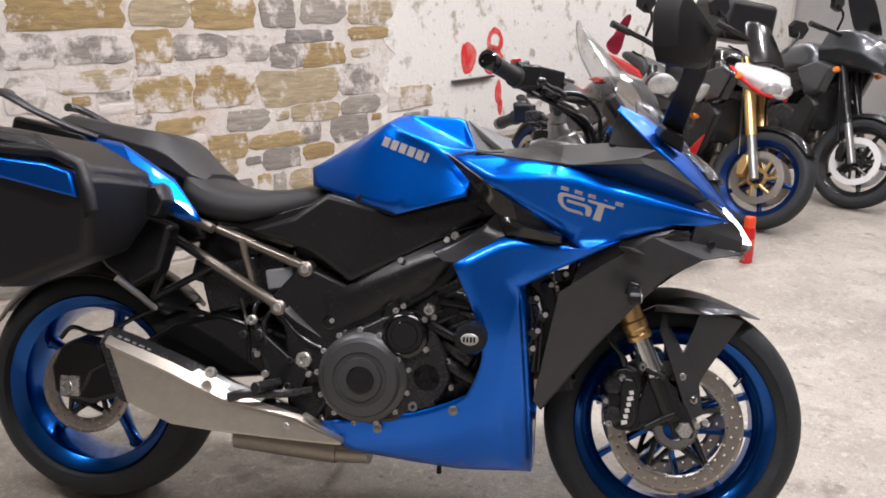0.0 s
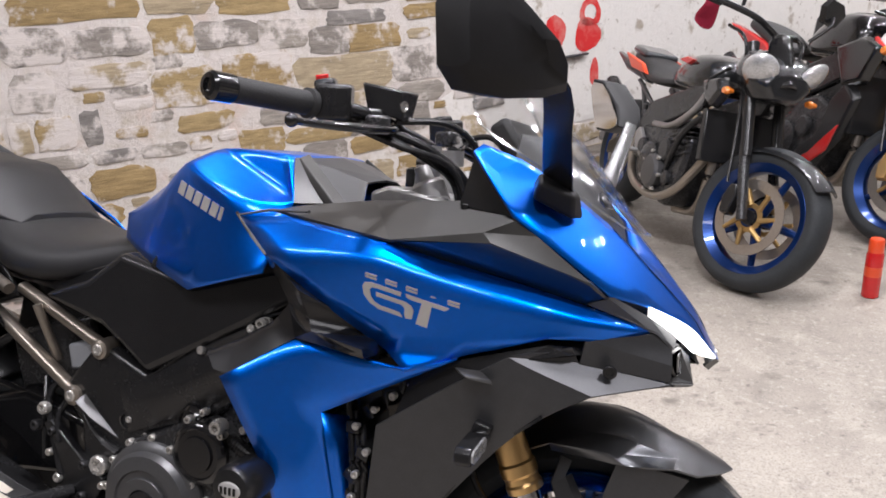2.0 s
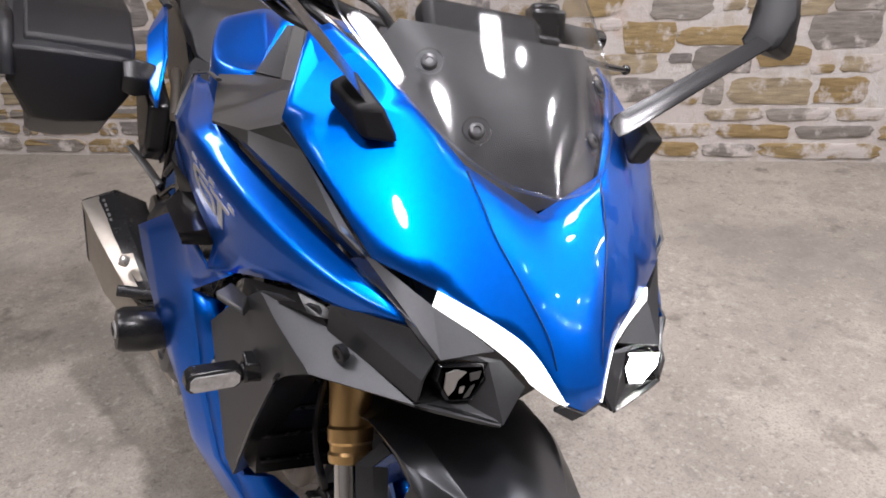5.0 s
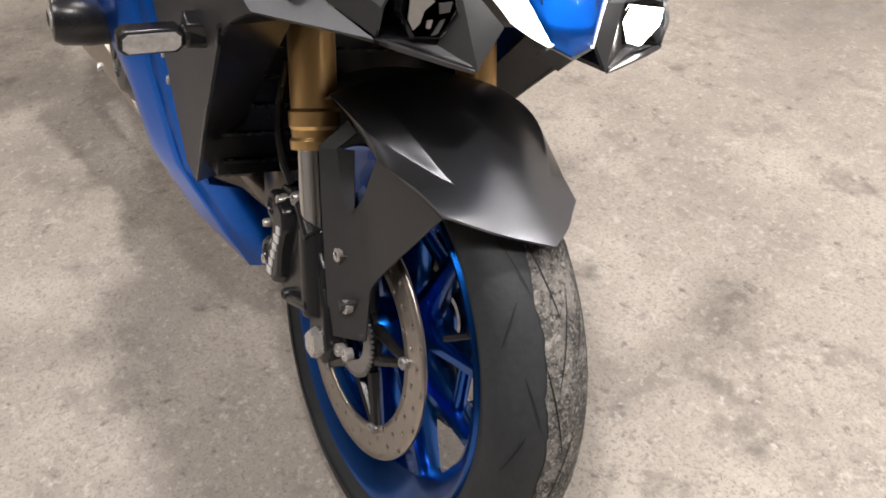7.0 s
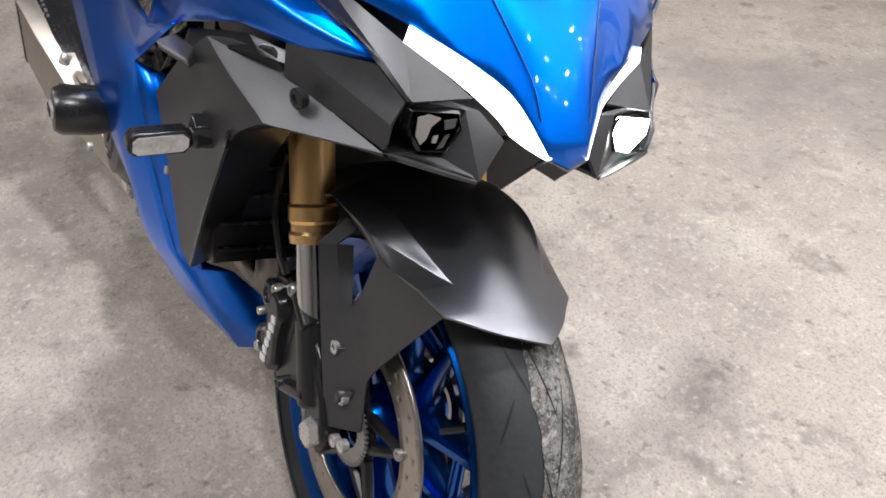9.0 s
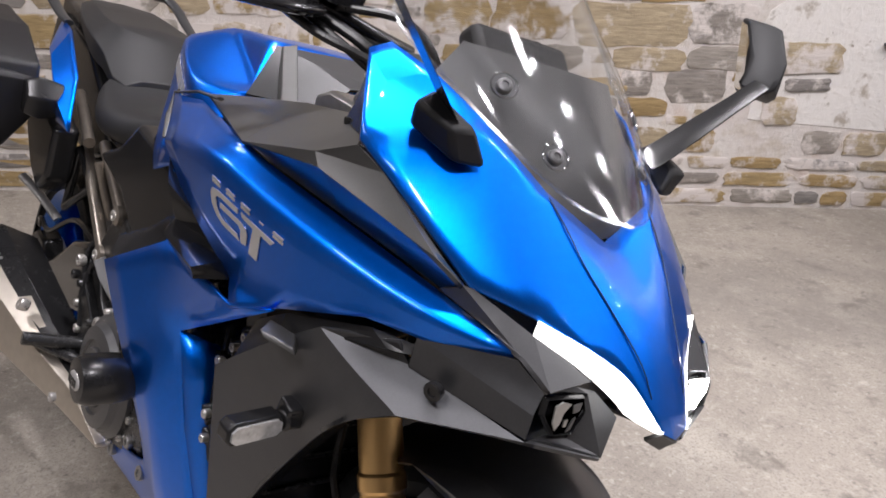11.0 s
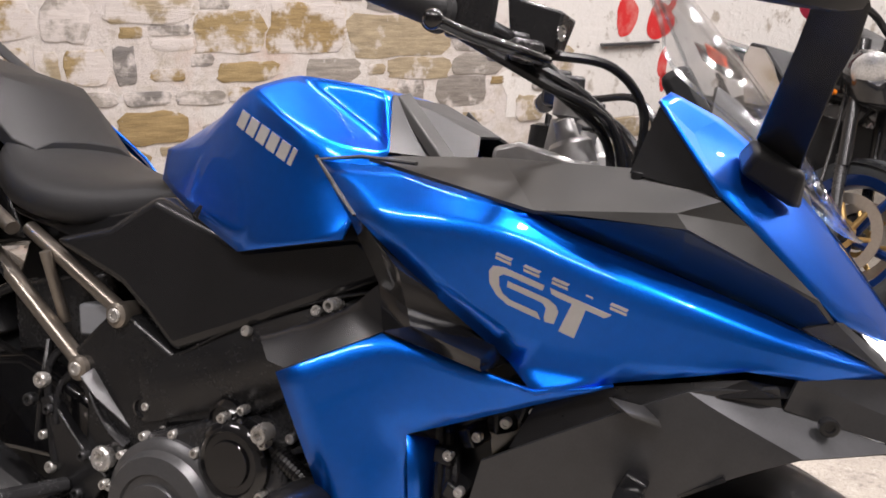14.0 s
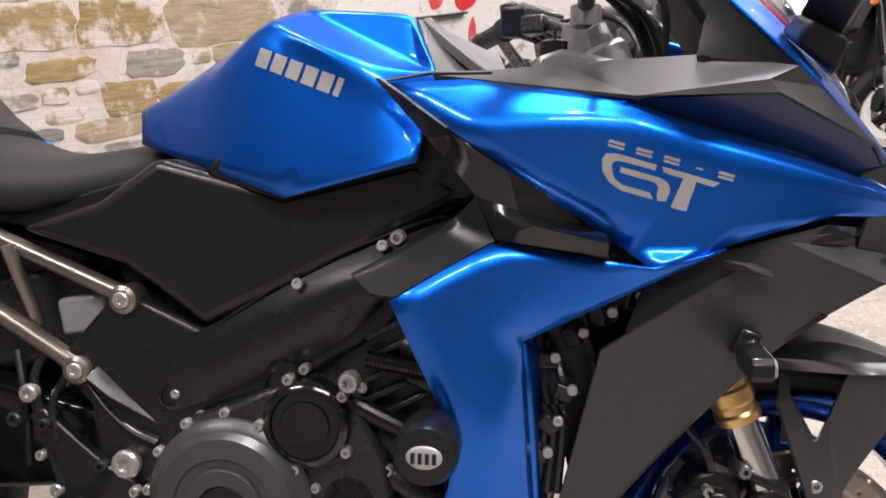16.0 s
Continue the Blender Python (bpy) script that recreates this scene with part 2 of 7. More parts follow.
CLEAR = glass_material("clear_screen_plastic", (0.94, 0.945, 0.95), 0.24, 0.06)
SMOKE = glass_material("smoked_screen_plastic", (0.25, 0.26, 0.28))
CONCRETE = layered("worn_concrete", (0.40, 0.36, 0.31), [
    (1.1, 0.42, 0.66, (0.29, 0.26, 0.225), 3.1), (3.4, 0.50, 0.68, (0.47, 0.43, 0.37), 7.7), (9.0, 0.54, 0.72, (0.25, 0.225, 0.195), 1.3),
    (42.0, 0.58, 0.70, (0.19, 0.17, 0.15), 5.2), (130.0, 0.50, 0.68, (0.27, 0.245, 0.215), 2.9), (75.0, 0.55, 0.70, (0.50, 0.465, 0.41), 6.6), (230.0, 0.56, 0.70, (0.17, 0.155, 0.135), 8.1), (6.0, 0.60, 0.70, (0.20, 0.18, 0.155), 11.3), (22.0, 0.60, 0.75, (0.52, 0.48, 0.42), 9.9), (0.5, 0.56, 0.7, (0.22, 0.20, 0.18), 4.4)], 0.62, bump=0.35, dist=0.003)
DUSTY = layered("dusty_tread", (0.085, 0.082, 0.077), [(26.0, 0.42, 0.62, (0.22, 0.208, 0.19), 2.7), (140.0, 0.48, 0.62, (0.045, 0.045, 0.044), 8.8), (75.0, 0.58, 0.68, (0.36, 0.34, 0.31), 4.1), (320.0, 0.52, 0.66, (0.30, 0.285, 0.26), 1.7), (9.0, 0.56, 0.70, (0.040, 0.040, 0.040), 5.3)], 0.85, bump=0.8, dist=0.003, spec=0.15)
MORTAR = layered("lime_mortar", (0.66, 0.605, 0.565), [
    (3.0, 0.45, 0.7, (0.72, 0.69, 0.65), 2.2), (12.0, 0.52, 0.7, (0.55, 0.49, 0.42), 6.1), (2.0, 0.58, 0.72, (0.60, 0.47, 0.40), 8.3)], 0.92, bump=0.9, dist=0.012, spec=0.15)
PLASTER = layered("flaking_limewash", (0.76, 0.73, 0.69), [
    (2.2, 0.45, 0.7, (0.78, 0.75, 0.71), 1.9), (7.0, 0.57, 0.66, (0.44, 0.39, 0.33), 5.5), (19.0, 0.62, 0.7, (0.33, 0.29, 0.24), 3.6)], 0.9, bump=0.9, dist=0.01, spec=0.15)
PAINTWALL = layered("plain_wall_paint", (0.42, 0.41, 0.40), [(1.5, 0.4, 0.7, (0.33, 0.322, 0.313), 2.0)], 0.85)
CEILPAINT = layered("ceiling_paint", (0.40, 0.395, 0.39), [(1.2, 0.4, 0.7, (0.30, 0.295, 0.29), 6.0)], 0.85)
GRAFFITI = layered("red_spray_paint", (0.62, 0.03, 0.03), [(9, 0.45, 0.75, (0.66, 0.25, 0.22), 1.0)], 0.8)
STONE = stone_material("rubble_stone", 0.535)
STONELIME = stone_material("limewashed_stone", 0.45)


# ---- mesh helpers ----
def finish(name, bm, mat, smooth=30.0, bevel=0.0, segments=2, subdiv=0, solid=0.0, offset=-1.0):
    me = bpy.data.meshes.new(name)
    bm.normal_update()
    bm.to_mesh(me)
    bm.free()
    me.materials.append(mat)
    if smooth:
        me.shade_smooth()
        me.set_sharp_from_angle(angle=radians(smooth))
    ob = new(name, me)
    if solid:
        s = ob.modifiers.new("solid", "SOLIDIFY")
        s.thickness, s.offset, s.use_even_offset = solid, offset, False
    if subdiv:
        s = ob.modifiers.new("subdivision", "SUBSURF")
        s.levels = s.render_levels = subdiv
    if bevel:
        b = ob.modifiers.new("bevel", "BEVEL")
        b.width, b.segments, b.limit_method, b.angle_limit = bevel, segments, "ANGLE", radians(35)
        b.harden_normals = False
    return ob


def part(name, bm, mat, parent, label="", **kw):
    ob = finish(name, bm, mat, **kw)
    ob.parent = parent
    return tagged(ob, label=label)


def empty(name, m, label, category, group=""):
    ob = new(name)
    ob.empty_display_size = 0.1
    ob.matrix_world = m
    return tagged(ob, label=label, category=category, group=group)


def lathe(bm, prof, centre=(0, 0, 0), axis="y", seg=48, closed=False, m=None):
    """Turns a profile of (radius, place along the axis) about an axis through centre."""
    rings = []
    c = Vector(centre)
    for r, a in prof:
        ring = []
        for i in range(seg):
            th = 2 * math.pi * i / seg
            u, v = r * math.cos(th), r * math.sin(th)
            p = {"y": (u, a, v), "x": (a, u, v), "z": (u, v, a)}[axis]
            q = Vector(p)
            if m is not None:
                q = m @ q
            ring.append(bm.verts.new(c + q))
        rings.append(ring)
    pairs = list(zip(rings, rings[1:])) + ([(rings[-1], rings[0])] if closed else [])
    for a, b in pairs:
        for i in range(seg):
            bm.faces.new((a[i], a[(i + 1) % seg], b[(i + 1) % seg], b[i]))
    if not closed:
        for ring in (rings[0], rings[-1]):
            bm.faces.new(ring)
    bmesh.ops.recalc_face_normals(bm, faces=bm.faces)
    return bm


def smooth_path(pts, n=6):
    """Points of a soft curve through pts."""
    pts = [Vector(p) for p in pts]
    if len(pts) < 3:
        return pts
    ext = [2 * pts[0] - pts[1]] + pts + [2 * pts[-1] - pts[-2]]
    out = []
    for i in range(1, len(ext) - 2):
        p0, p1, p2, p3 = ext[i - 1:i + 3]
        for k in range(n):
            t = k / n
            out.append(0.5 * (2 * p1 + (p2 - p0) * t + (2 * p0 - 5 * p1 + 4 * p2 - p3) * t * t + (3 * p1 - p0 - 3 * p2 + p3) * t ** 3))
    out.append(pts[-1])
    return out


def tube(bm, pts, r, seg=10, soft=True, flat=1.0):
    """A tube along pts; r one radius or one for each end."""
    path = smooth_path(pts) if soft else [Vector(p) for p in pts]
    r0, r1 = (r, r) if not isinstance(r, tuple) else r
    up = Vector((0, 0, 1))
    rings = []
    for i, p in enumerate(path):
        d = (path[min(i + 1, len(path) - 1)] - path[max(i - 1, 0)]).normalized()
        side = d.cross(up)
        if side.length < 0.05:
            side = d.cross(Vector((1, 0, 0)))
        side.normalize()
        other = side.cross(d).normalized()
        rad = r0 + (r1 - r0) * i / max(1, len(path) - 1)
        rings.append([bm.verts.new(p + side * rad * math.cos(2 * math.pi * k / seg) + other * rad * flat * math.sin(2 * math.pi * k / seg)) for k in range(seg)])
    for a, b in zip(rings, rings[1:]):
        for k in range(seg):
            bm.faces.new((a[k], a[(k + 1) % seg], b[(k + 1) % seg], b[k]))
    bm.faces.new(rings[0])
    bm.faces.new(rings[-1])
    bmesh.ops.recalc_face_normals(bm, faces=bm.faces)
    return bm


def prism(bm, outline, y0, y1, taper=1.0):
    """A plate with an outline of (x, z) from y0 to y1; taper shrinks the y1 face about its middle."""
    cx = sum(p[0] for p in outline) / len(outline)
    cz = sum(p[1] for p in outline) / len(outline)
    a = [bm.verts.new((x, y0, z)) for x, z in outline]
    b = [bm.verts.new((cx + (x - cx) * taper, y1, cz + (z - cz) * taper)) for x, z in outline]
    n = len(outline)
    bm.faces.new(a)
    bm.faces.new(b)
    for i in range(n):
        bm.faces.new((a[i], a[(i + 1) % n], b[(i + 1) % n], b[i]))
    bmesh.ops.recalc_face_normals(bm, faces=bm.faces)
    return bm


def block(bm, centre, size, rot=(0, 0, 0)):
    m = pose(*centre, *rot) @ Matrix.Diagonal((*size, 1))
    bmesh.ops.create_cube(bm, size=1, matrix=m)
    return bm


def rod(bm, a, b, r, seg=14):
    return tube(bm, [a, b], r, seg, soft=False)


def fold(bm, loose, back, hard, corner=28.0):
    """Edge folds and kept corners for a cage that is then rounded."""
    layer = bm.edges.layers.float["crease_edge"]
    points = bm.verts.layers.float["crease_vert"]
    for e in bm.edges:
        pair = frozenset(back[v] for v in e.verts)
        e[layer] = 1.0 if e.is_boundary else (0.0 if pair in loose else hard)
    for v in bm.verts:
        rim = [e for e in v.link_edges if e.is_boundary]
        if len(rim) == 2:
            a, c = (e.other_vert(v).co - v.co for e in rim)
            if 180 - math.degrees(a.angle(c, 0)) > corner:
                v[points] = 1.0


def thin(ob, thick, subdiv):
    for m in list(ob.modifiers):
        ob.modifiers.remove(m)
    s = ob.modifiers.new("subdivision", "SUBSURF")
    s.levels = s.render_levels = subdiv
    t = ob.modifiers.new("solid", "SOLIDIFY")
    t.thickness, t.offset, t.use_even_offset = thick, -1.0, False
    return ob


def shell(name, verts, faces, mat, parent, thick=0.004, subdiv=2, soft=(), label="", out=(0, -1, 0), mirror=False, hard=0.85, joined=False, smooth=40):
    """A thin moulded panel from a coarse cage; edges in soft stay rounded, the others are folded by hard.
    mirror: a second panel on the other side; joined: both halves in one panel that meet on the middle plane."""
    made = []
    loose = {frozenset(s) for s in soft}
    for sign in ((1, -1) if mirror else (1,)):
        bm = bmesh.new()
        bm.edges.layers.float.new("crease_edge")
        bm.verts.layers.float.new("crease_vert")
        vs = {k: bm.verts.new((p[0], p[1] * sign, p[2])) for k, p in verts.items()}
        back = {v: k for k, v in vs.items()}
        for f in faces:
            bm.faces.new([vs[k] for k in f])
        if joined:
            other = {k: vs[k] if p[1] == 0 else bm.verts.new((p[0], -p[1], p[2])) for k, p in verts.items()}
            back.update({v: k for k, v in other.items()})
            for f in faces:
                bm.faces.new([other[k] for k in reversed(f)])
        bmesh.ops.recalc_face_normals(bm, faces=bm.faces)
        bm.normal_update()
        o = Vector((out[0], out[1] * sign, out[2]))
        if joined:
            o.y = 0
        if sum((f.normal.dot(o) * f.calc_area() for f in bm.faces)) < 0:
            bmesh.ops.reverse_faces(bm, faces=bm.faces)
        fold(bm, loose, back, hard)
        ob = part(name, bm, mat, parent, label, smooth=smooth)
        folds = ob.data.attributes["crease_edge"].data
        shared = collections.Counter(k for p in ob.data.polygons for k in p.edge_keys)
        for e, c in zip(ob.data.edges, folds):
            e.use_edge_sharp = c.value > 0.84 and (mat is not BLUE or shared[e.key] > 1)
        made.append(thin(ob, thick, subdiv))
    return made


def loft(bm, rings, cap=True, closed=True):
    """Skins rings of points of equal number."""
    vs = [[bm.verts.new(p) for p in ring] for ring in rings]
    n = len(vs[0])
    for a, b in zip(vs, vs[1:]):
        for k in range(n if closed else n - 1):
            bm.faces.new((a[k], a[(k + 1) % n], b[(k + 1) % n], b[k]))
    if cap:
        bm.faces.new(vs[0])
        bm.faces.new(vs[-1])
    bmesh.ops.recalc_face_normals(bm, faces=bm.faces)
    return bm


def bolt(parent, place, r, length=0.008, mat=None, normal=(0, -1, 0), name="bolt"):
    """A cap screw with a socket, its head towards normal."""
    bm = bmesh.new()
    turn = Vector(normal).to_track_quat("Y", "Z").to_matrix()
    lathe(bm, [(r * 0.9, -0.006), (r, 0), (r, length * 0.7), (r * 0.85, length), (r * 0.5, length), (r * 0.45, length * 0.4)], place, seg=12, m=turn)
    return part(name, bm, mat or STEEL, parent)


# ---- the building ----
WO, WD, WN = Vector((-1.44, 1.956, 0)), Vector((0.599, 0.801, 0)), Vector((0.801, -0.599, 0))


def wall_place(u, out, z):
    p = WO + WD * u + WN * out
    return Vector((p.x, p.y, z))


bm = bmesh.new()
bmesh.ops.create_grid(bm, x_segments=24, y_segments=24, size=9, matrix=Matrix.Translation((1.5, 0, 0)))
floor = tagged(finish("floor", bm, CONCRETE), "worn grey-beige concrete garage floor with stains", "floor", kind="structure")
bm = bmesh.new()
for u0, u1 in ((-5.5, 7.5),):
    ps = [wall_place(u0, -0.006, -0.05), wall_place(u1, -0.006, -0.05), wall_place(u1, -0.4, -0.05), wall_place(u0, -0.4, -0.05)]
    loft(bm, [ps, [p + Vector((0, 0, CEIL + 0.1)) for p in ps]])
wall = tagged(finish("wall_north", bm, MORTAR), "old rubble stone wall with lime mortar and flaking whitewash", "wall", kind="structure")
bm = bmesh.new()
for a, b in (((-5.4, -5.0), (7.6, -5.0)), ((7.5, -5.1), (7.5, 8.6)), ((-5.3, -5.1), (-5.3, -2.2)), ((2.7, 8.4), (7.6, 8.4))):
    ax, ay = a
    bx, by = b
    block(bm, ((ax + bx) / 2, (ay + by) / 2, CEIL / 2), (abs(bx - ax) + 0.2, abs(by - ay) + 0.2, CEIL + 0.1))
tagged(finish("wall_south", bm, PAINTWALL), "plain painted garage walls closing the room", "wall", kind="structure")
bm = bmesh.new()
block(bm, (1.2, 1.6, CEIL + 0.06), (14, 15, 0.1))
tagged(finish("ceiling", bm, CEILPAINT), "plain pale garage ceiling", "ceiling", kind="structure")

# ---- the blue motorcycle: x forward, y to its left, z up; it leans on its side stand ----
LEAN_OVER = 14.5
bike = empty("motorcycle", pose(0, -0.022, 0, -LEAN_OVER), "metallic blue sport touring motorcycle leaning on its side stand", "motorcycle")
# steering: a little to the left about the raked head
HEAD = Matrix.Translation((0.70, 0, 0.3)) @ Matrix.Rotation(radians(-24), 4, "Y")
STEER = HEAD @ Matrix.Rotation(radians(3.0), 4, "Z") @ HEAD.inverted()


def steered(ob):
    ob.matrix_local = STEER
    return ob


def tyre(parent, radius, half, rim_r, dusty):
    bm = bmesh.new()
    prof = [(rim_r, half * 0.72), (rim_r + 0.012, half * 0.86), (rim_r + 0.03, half * 0.97)]
    for k in range(0, 15):
        a = math.pi * k / 14
        prof.append((radius - half * 0.78 + half * 0.78 * abs(math.sin(a)) ** 0.9, half * math.cos(a)))
    prof += [(rim_r + 0.03, -half * 0.97), (rim_r + 0.012, -half * 0.86), (rim_r, -half * 0.72), (rim_r - 0.004, 0)]
    lathe(bm, prof, seg=96, closed=True)
    t = part("tyre", bm, RUBBER, parent, "black road tyre with slanted grooves", smooth=40)
    if dusty:
        bm = bmesh.new()
        r = random.Random(6)
        ragged = [[sum(math.sin(i * f * 2 * math.pi / 240 + q) * w for f, q, w in ((7, e, 0.006), (19, 2 * e, 0.008), (41, 3 * e, 0.005), (83, e, 0.003))) + r.uniform(-0.003, 0.003) for i in range(240)] for e in (0.7, 2.9)]
        rings = []
        for k in range(9):
            ring = []
            for i in range(240):
                lo, hi = 0.27 + ragged[0][i] * 0.6, 0.595 + ragged[1][i]
                a = math.pi * (lo + (hi - lo) * k / 8)
                q = radius - half * 0.78 + half * 0.78 * abs(math.sin(a)) ** 0.9 + 0.0006
                ring.append((q * math.cos(2 * math.pi * i / 240), half * math.cos(a), q * math.sin(2 * math.pi * i / 240)))
            rings.append(ring)
        loft(bm, rings, cap=False)
        part("tread_band", bm, DUSTY, t, "grey dusty worn strip of the tread")
    # grooves
    for side in (1, -1):
        for i in range(14):
            for a0, a1, t0, t1 in ((0.475, 0.60, 0.0, 0.33), (0.62, 0.72, 0.10, 0.30), (0.71, 0.84, 0.54, 0.40)):
                bm = bmesh.new()
                pts = []
                base = 2 * math.pi * (i + 0.5 * (side < 0)) / 14
                for k in range(7):
                    s = k / 6
                    aa = math.pi * (a0 + (a1 - a0) * s)
                    th = base + (t0 + (t1 - t0) * s)
                    r = radius - half * 0.78 + half * 0.78 * abs(math.sin(aa)) ** 0.9 + 0.0012
                    w = (0.0036 if a0 < 0.5 else 0.0022) * math.sin(math.pi * (0.08 + 0.84 * s)) + 0.0004
                    y = half * math.cos(aa) * side * -1
                    pts.append((r, th, y, w))
                left = [bm.verts.new((r * math.cos(th - w / r), y, r * math.sin(th - w / r))) for r, th, y, w in pts]
                right = [bm.verts.new((r * math.cos(th + w / r), y, r * math.sin(th + w / r))) for r, th, y, w in pts]
                for k in range(6):
                    bm.faces.new((left[k], left[k + 1], right[k + 1], right[k]))
                part("tread_groove", bm, MATTBLACK, t)
    return t


def wheel_rim(parent, half, spokes, mat, twist=0.0, apart=0.0):
    bm = bmesh.new()
    lathe(bm, [(0.229, half), (0.232, half - 0.004), (0.222, half - 0.012), (0.205, half - 0.022), (0.196, half * 0.3), (0.196, -half * 0.3), (0.205, -half + 0.022), (0.222, -half + 0.012), (0.232, -half + 0.004), (0.229, -half),
               (0.221, -half + 0.003), (0.199, -half + 0.02), (0.187, -half * 0.3), (0.187, half * 0.3), (0.199, half - 0.02), (0.221, half - 0.003)], seg=96, closed=True)
    rim = part("rim", bm, mat, parent, "blue painted cast alloy rim")
    bm = bmesh.new()
    lathe(bm, [(0.012, -0.06), (0.03, -0.06), (0.042, -0.035), (0.042, 0.035), (0.03, 0.06), (0.012, 0.06)], seg=32)
    part("hub", bm, mat, parent)
    for i in range(spokes):
        for side in ((-1, 1) if apart else (0,)):
            th = 2 * math.pi * i / spokes + twist
            bm = bmesh.new()
            rings = []
            for r, w, d in ((0.035, 0.017, 0.03), (0.08, 0.0125, 0.024), (0.14, 0.011, 0.018), (0.178, 0.014, 0.016), (0.193, 0.024, 0.018)):
                bend = 0 if apart else 0.25 * (r - 0.035)
                c, s = math.cos(th + bend), math.sin(th + bend)
                w *= 0.66 if apart else 1.0
                off = apart * side * (0.45 + 0.55 * (r - 0.035) / 0.158)
                rings.append([(r * c - (w * a + off) * s, d * b, r * s + (w * a + off) * c) for a, b in ((1, 0.35), (0.55, 1), (-0.55, 1), (-1, 0.35), (-1, -0.35), (-0.55, -1), (0.55, -1), (1, -0.35))])
            loft(bm, rings)
            part("spoke", bm, mat, parent, smooth=60)
        if apart:
            bm = bmesh.new()
            th = 2 * math.pi * i / spokes + twist
            c, s, r = math.cos(th), math.sin(th), 0.135
            q = apart * 0.8
            tube(bm, [(r * c + q * s, 0, r * s - q * c), (r * c - q * s, 0, r * s + q * c)], 0.009, 8, soft=False)
            part("spoke_bridge", bm, mat, parent, smooth=60)


def brake_disc(parent, y, r0, r1, mat, bolts=5, carrier=True, rows=4):
    """A disc ring with real drilled holes, on a dark carrier."""
    bm = bmesh.new()
    n = 72
    grid = {}

    def vert(i, j):
        i %= n
        if (i, j) not in grid:
            r = r0 + (r1 - r0) * j / rows
            grid[i, j] = bm.verts.new((r * math.cos(2 * math.pi * i / n), y, r * math.sin(2 * math.pi * i / n)))
        return grid[i, j]

    for i in range(n):
        for j in range(rows):
            q = [vert(i, j), vert(i + 1, j), vert(i + 1, j + 1), vert(i, j + 1)]
            if (i + 2 * j) % 4 == 0 and j < rows:
                c = sum((v.co for v in q), Vector()) / 4
                hole = []
                for v in q:
                    hole.append(bm.verts.new(c + (v.co - c).normalized() * 0.0034))
                for k in range(4):
                    bm.faces.new((q[k], q[(k + 1) % 4], hole[(k + 1) % 4], hole[k]))
            else:
                bm.faces.new(q)
    bmesh.ops.recalc_face_normals(bm, faces=bm.faces)
    disc = part("brake_disc", bm, mat, parent, "drilled steel brake disc", solid=0.004, offset=0, smooth=20)
    if carrier:
        bm = bmesh.new()
        lathe(bm, [(0.036, y - 0.004), (0.052, y - 0.004), (0.052, y + 0.003), (0.036, y + 0.003)], seg=40, closed=True)
        part("disc_carrier", bm, BLACK, parent)
        for i in range(bolts):
            th = 2 * math.pi * i / bolts + 0.4
            for s in (-0.22, 0.22):
                bm = bmesh.new()
                tube(bm, [(0.05 * math.cos(th + s * 1.8), y, 0.05 * math.sin(th + s * 1.8)), ((r0 + 0.006) * math.cos(th), y, (r0 + 0.006) * math.sin(th))], (0.008, 0.0055), 8, soft=False)
                part("carrier_arm", bm, BLACK, parent)
        for i in range(bolts):
            th = 2 * math.pi * i / bolts + 0.4
            bolt(parent, ((r0 + 0.002) * math.cos(th), y - math.copysign(0.004, -y), (r0 + 0.002) * math.sin(th)), 0.0075, 0.004, SILVERP, (0, math.copysign(1, y), 0), "rivet")
    return disc


def wheel_at(name, place, m=None):
    ob = new(name)
    ob.empty_display_size = 0.1
    ob.parent = bike
    ob.matrix_local = (m or Matrix()) @ Matrix.Translation(place)
    return ob


# front wheel
fw = wheel_at("front_wheel", (0.73, 0, 0.3), STEER)
tagged(fw, label="front wheel with blue rim and twin drilled discs")
tyre(fw, 0.3, 0.06, 0.226, True)
wheel_rim(fw, 0.052, 5, RIMBLUE, 0.125, 0.047)
for s in (-1, 1):
    brake_disc(fw, 0.064 * s, 0.113, 0.155, DISC)
bm = bmesh.new()
lathe(bm, [(0.030, -0.075), (0.047, -0.075), (0.047, -0.072), (0.030, -0.072)], seg=48, closed=True)
for i in range(48):
    th = 2 * math.pi * i / 48
    block(bm, (0.049 * math.cos(th), -0.0735, 0.049 * math.sin(th)), (0.006, 0.003, 0.003), (0, -math.degrees(th), 0))
part("sensor_ring", bm, SILVERP, fw, "toothed speed sensor ring")
bm = bmesh.new()
rod(bm, (0.155, -0.03, 0.115), (0.135, -0.045, 0.098), 0.004)
part("valve_stem", bm, BLACK, fw)
# rear wheel
rw = wheel_at("rear_wheel", (-0.73, 0, 0.312))
tagged(rw, label="wide rear wheel with blue rim and drilled disc")
tyre(rw, 0.312, 0.095, 0.226, False)
wheel_rim(rw, 0.083, 5, RIMBLUE, 0.1)
brake_disc(rw, -0.098, 0.082, 0.12, DISC, rows=3)

